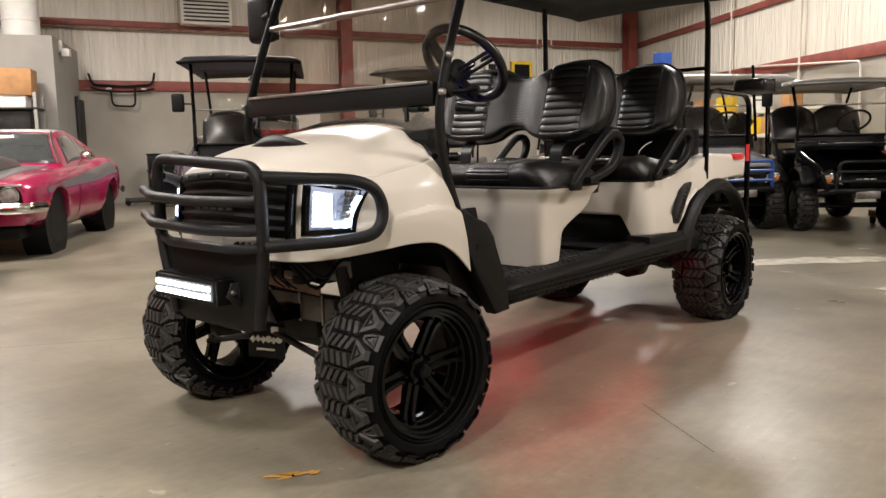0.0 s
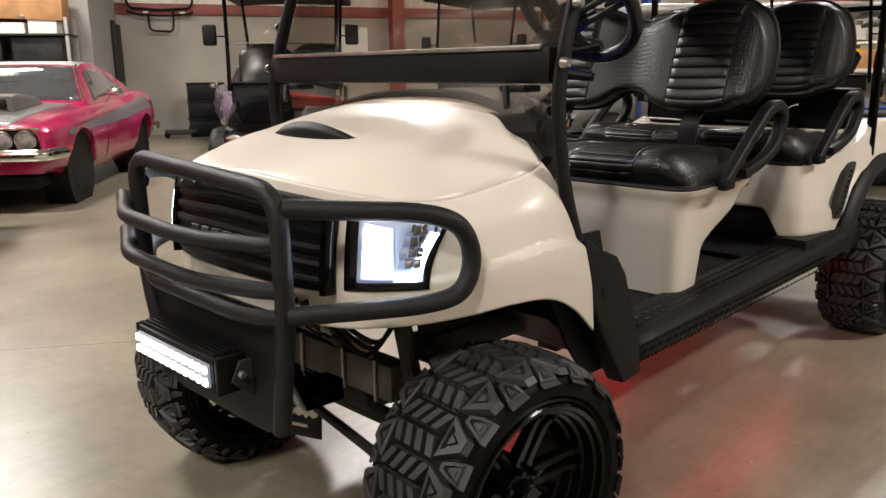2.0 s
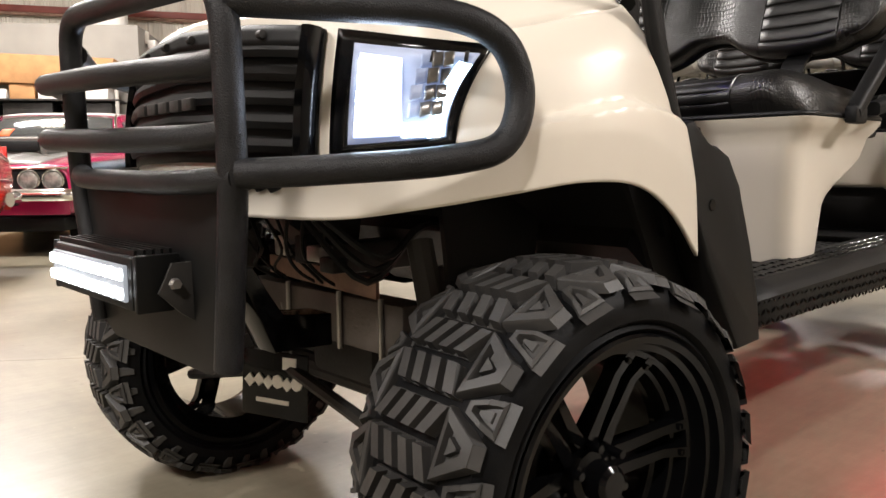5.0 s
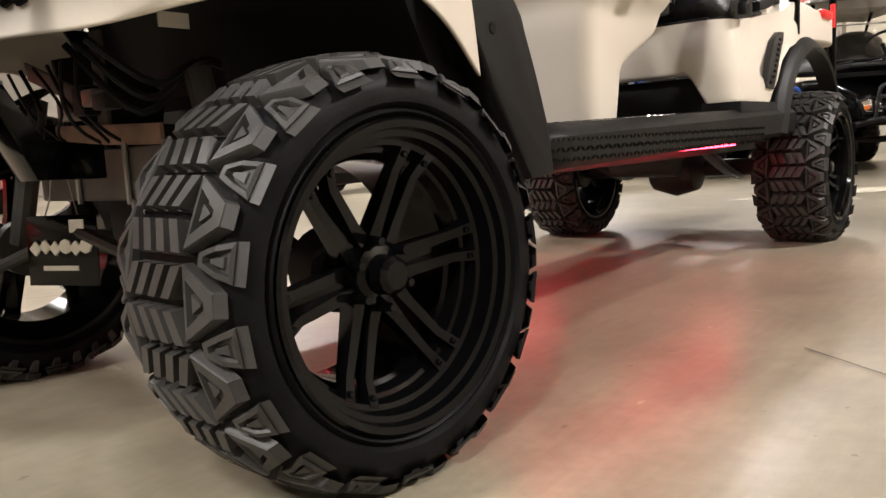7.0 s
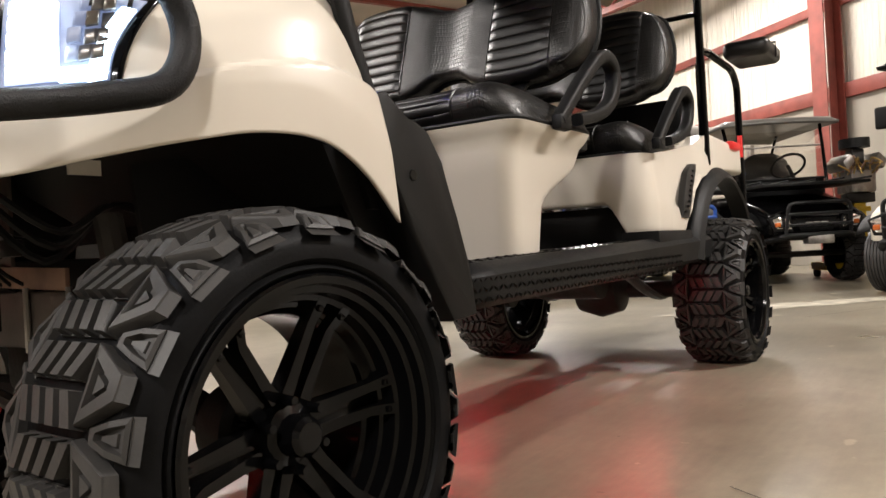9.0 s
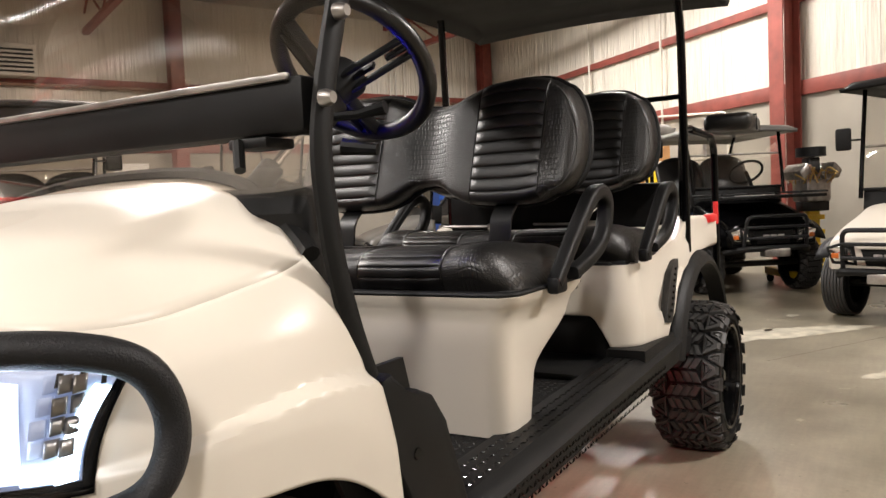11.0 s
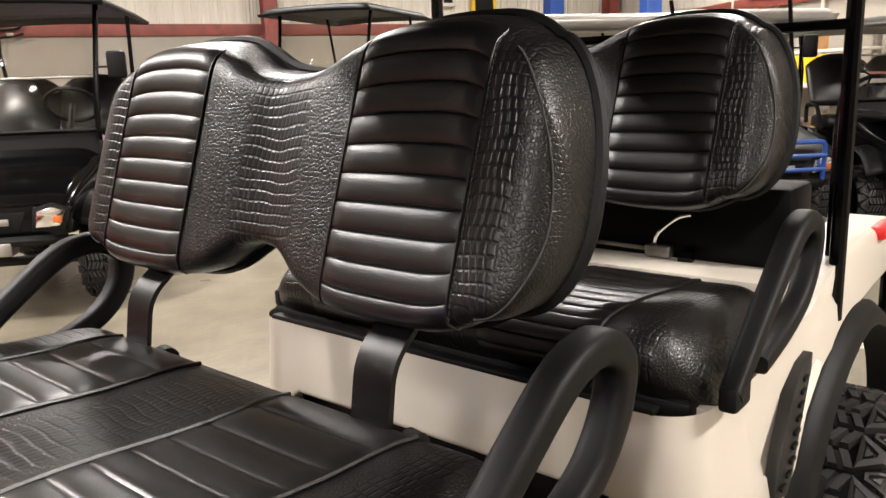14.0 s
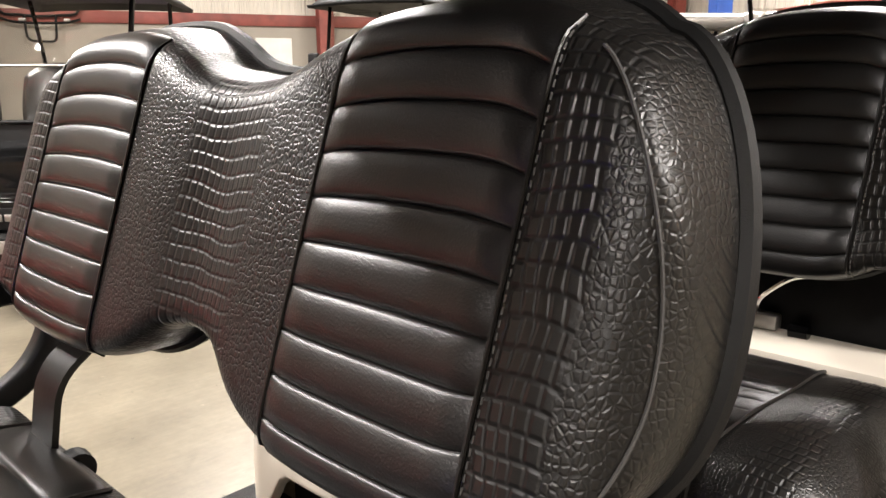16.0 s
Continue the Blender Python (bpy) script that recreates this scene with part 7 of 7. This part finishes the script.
# wall heater box, frames, sheet, conduits
ac = thing("wall_unit", "grey louvred heater unit high on the wall", "heater")
on_wall(ac, m_back, 7.0, -0.4, 3.72)
part("case", box(B(), -0.5, 0.5, 0, 0.4, -0.16, 0.4, 0.015), "ivory", ac)
for k in range(6):
    part("louvre", box(B(), -0.44, 0.44, -0.03, 0.0, -0.1 + 0.075 * k, -0.07 + 0.075 * k, 0.004), "frame", ac)
for x, z, w, h, mt, lab in ((13.65, 2.92, 0.28, 0.2, "ivory", "small white-framed black panel on the wall"), (14.48, 2.77, 0.5, 0.52, "yellow", "yellow-framed black panel on the wall")):
    f = thing("wall_panel", lab, "panel")
    on_wall(f, m_back, x, -0.08, z)
    part("face", box(B(), -w / 2 + 0.03, w / 2 - 0.03, -0.02, 0.05, -h / 2 + 0.03, h / 2 - 0.03), "matt", f)
    for s in (-1, 1):
        part("frame_side", box(B(), s * w / 2 - 0.035, s * w / 2 + 0.035, -0.04, 0.06, -h / 2, h / 2, 0.004), mt, f)
        part("frame_side", box(B(), -w / 2 - 0.035, w / 2 + 0.035, -0.041, 0.059, s * h / 2 - 0.035, s * h / 2 + 0.035, 0.004), mt, f)
bd = thing("wall_sheet", "large white sheet of paper fixed to the wall", "poster")
on_wall(bd, m_back, 9.05, -0.03, 1.55)
part("sheet", box(B(), -0.32, 0.32, -0.006, 0.0, -0.5, 0.5), "paper", bd)
for x in (14.95, 15.1, 15.35, 3.4):
    o = solo("conduit", tube(B(), [(x, -0.05, 0.2), (x, -0.05, CEIL)], 0.022, 8), "ivory", "pale electrical conduit running up the wall", "conduit", "structure", "wall conduits")
    o.matrix_world = m_back
for x, z1 in ((7.2, CEIL), (4.9, CEIL)):
    o = solo("conduit", tube(B(), [(x, -0.06, 0.2), (x, -0.06, z1)], 0.022, 8), "ivory", "pale electrical conduit running up the wall", "conduit", "structure", "wall conduits")
    o.matrix_world = m_right
o = solo("air_pipe", tube(B(), bent([(5.4, -0.12, 2.46), (8.85, -0.12, 2.2), (8.9, -0.12, 0.4)], 0.1), 0.018, 8), "ivory", "bent white pipe along the right-hand wall", "pipe", "structure")
o.matrix_world = m_right
o = solo("conduit", tube(B(), [(0.5, -0.09, 3.46), (len_back - 0.6, -0.09, 3.46)], 0.03, 8), "rust", "copper-toned pipe run along the back wall", "pipe", "structure")
o.matrix_world = m_back

# blue two-post lift
for mm, x in ((m_back, 15.4), (m_right, 4.4)):
    lf = thing("lift_post", "blue steel vehicle lift post", "vehicle lift", "vehicle lift posts")
    on_wall(lf, mm, x, -1.3, 0)
    part("mast", slab(B(), [(-0.16, -0.13), (0.16, -0.13), (0.16, 0.13), (0.1, 0.13), (0.1, -0.07), (-0.1, -0.07), (-0.1, 0.13), (-0.16, 0.13)], "z", 0.0, 2.85), "blue", lf)
    part("base_plate", box(B(), -0.35, 0.35, -0.3, 0.3, 0, 0.03, 0.004), "blue", lf)
    part("carriage", box(B(), -0.14, 0.14, -0.2, 0.1, 0.5, 1.1, 0.01), "frame", lf)
    part("arm", box(B(), -0.9, 0.0, -0.32, -0.2, 0.2, 0.32, 0.01), "blue", lf)

# bench with cartons along the right-hand wall
bench = thing("work_bench", "long work bench by the wall with cartons on it", "workbench")
on_wall(bench, m_right, 4.2, -1.0, 0)
part("bench_top", box(B(), 0, 4.4, 0, 0.8, 1.06, 1.12, 0.006), "ivory", bench)
part("back_shelf", box(B(), 0, 4.4, 0.45, 0.8, 1.5, 1.54, 0.004), "ivory", bench)
for x in (0.05, 2.2, 4.35):
    for y in (0.06, 0.74):
        part("leg", box(B(), x - 0.04, x + 0.04, y - 0.04, y + 0.04, 0, 1.06 if y < 0.4 else 1.9, 0.004), "steel", bench)
TB = bench.matrix_world
rng = random.Random(12)
x = 0.1
k = 0
while x < 4.0:
    w, h = 0.22 + 0.3 * rng.random(), 0.16 + 0.26 * rng.random()
    mt = ("card", "yellow", "paper", "card", "ivory", "yellow")[k % 6]
    carton(TB @ pose(x, 0.1 + 0.1 * rng.random(), 1.122, 0, 0, 8 * rng.random() - 4), (w, 0.3, h), mt, {"card": "brown carton on the bench", "yellow": "yellow parts box on the bench", "paper": "white carton on the bench", "ivory": "cream parts box on the bench"}[mt])
    if k % 2 == 0:
        carton(TB @ pose(x, 0.48, 1.542), (w * 0.9, 0.26, h), ("card", "paper", "yellow")[k % 3], "carton on the upper bench shelf")
    x += w + 0.06 + 0.15 * rng.random()
    k += 1

# yellow engine hoist with an engine beside the column
ho = thing("engine_stand", "yellow steel engine stand carrying a dark engine", "engine stand")
ho.matrix_world = pose(8.35, 0.14, 0, 0, 0, 30)
for y in (-0.3, 0.3):
    part("leg", box(B(), -0.5, 0.4, y - 0.04, y + 0.04, 0.08, 0.16, 0.006), "yellow", ho)
    for x in (-0.45, 0.35):
        part("caster", lathe(B(), [(-0.02, 0.0001), (-0.02, 0.05), (0.02, 0.05), (0.02, 0.0001)], (x, y, 0.05), 14), "rubber", ho)
part("upright", box(B(), -0.06, 0.06, -0.06, 0.06, 0.1, 0.8, 0.008), "yellow", ho)
for k in range(4):
    part("cross_plate", box(B(), -0.08, 0.1, -0.1, 0.1, 0.22 + 0.15 * k, 0.27 + 0.15 * k, 0.006), "yellow", ho)
part("head_plate", box(B(), -0.1, 0.06, -0.14, 0.14, 0.76, 0.86, 0.01), "frame", ho)
en = thing("engine", "dark engine with brass lines on the yellow stand", "engine")
en.matrix_world = pose(8.35, 0.14, 0.86, 0, 0, 30) @ Matrix.Diagonal((0.8, 0.62, 0.95, 1))
part("block", box(B(), -0.22, 0.22, -0.2, 0.2, 0.0, 0.24, 0.03), "steel", en)
for s in (-1, 1):
    part("cylinder_head", box(B(), -0.28, 0.28, -0.08, 0.08, 0, 0.12, 0.02, Matrix.Translation((0, s * 0.22, 0.28)) @ Matrix.Rotation(radians(-s * 35), 4, "X")), "steel", en)
part("air_cleaner", lathe(B(), [(-0.05, 0.0001), (-0.05, 0.16), (0.05, 0.16), (0.05, 0.0001)], (0, 0, 0), 24), "matt", en).matrix_local = pose(0, 0, 0.54, 90) @ Matrix.Diagonal((1.4, 1.0, 1.4, 1))
part("intake", box(B(), -0.1, 0.1, -0.1, 0.1, 0.3, 0.48, 0.02), "frame", en)
rng = random.Random(8)
for k in range(40):
    x0, y0 = rng.uniform(-0.28, 0.28), rng.uniform(-0.24, 0.24)
    part("hose", tube(B(), rounded([(x0, y0, 0.2), (x0 + rng.uniform(-0.15, 0.15), y0 + rng.uniform(-0.1, 0.1), rng.uniform(0.22, 0.4)), (x0 + rng.uniform(-0.2, 0.2), y0 + rng.uniform(-0.2, 0.2), 0.3)], 4), 0.011, 6), ("brass", "rust", "brass", "steel")[k % 4], en)

# black crates and a small trolley by the back wall
for k, (x, z) in enumerate(((6.0, 0), (6.0, 0.33), (6.0, 0.66))):
    cr = thing("storage_crate", "black plastic storage crate stacked by the wall", "crate", "stacked crates")
    on_wall(cr, m_back, x, -0.75, z)
    part("tub", slab(B(), [(-0.32, -0.22), (0.32, -0.22), (0.32, 0.22), (-0.32, 0.22)], "z", 0, 0.3, 0.01), "matt", cr)
    part("lid", box(B(), -0.34, 0.34, -0.24, 0.24, 0.3, 0.33, 0.006), "matt", cr)
tr = thing("floor_jack", "low dark trolley jack on the floor by the wall", "jack")
on_wall(tr, m_back, 5.5, -0.9, 0)
part("frame", box(B(), -0.28, 0.28, -0.13, 0.13, 0.05, 0.14, 0.01), "frame", tr)
part("saddle", lathe(B(), [(-0.03, 0.0001), (-0.03, 0.05), (0.03, 0.05), (0.03, 0.0001)], (0, 0, 0), 14), "frame", tr).matrix_local = pose(0.2, 0, 0.17, 90)
for x in (-0.24, 0.24):
    for y in (-0.15, 0.15):
        part("roller", lathe(B(), [(-0.02, 0.0001), (-0.02, 0.05), (0.02, 0.05), (0.02, 0.0001)], (x, y, 0.05), 12), "rubber", tr)
carton(pose(7.3, -1.5, 0.78, 0, 0, -20), (0.5, 0.45, 0.34), "card", "open brown carton on the white cart's seat")
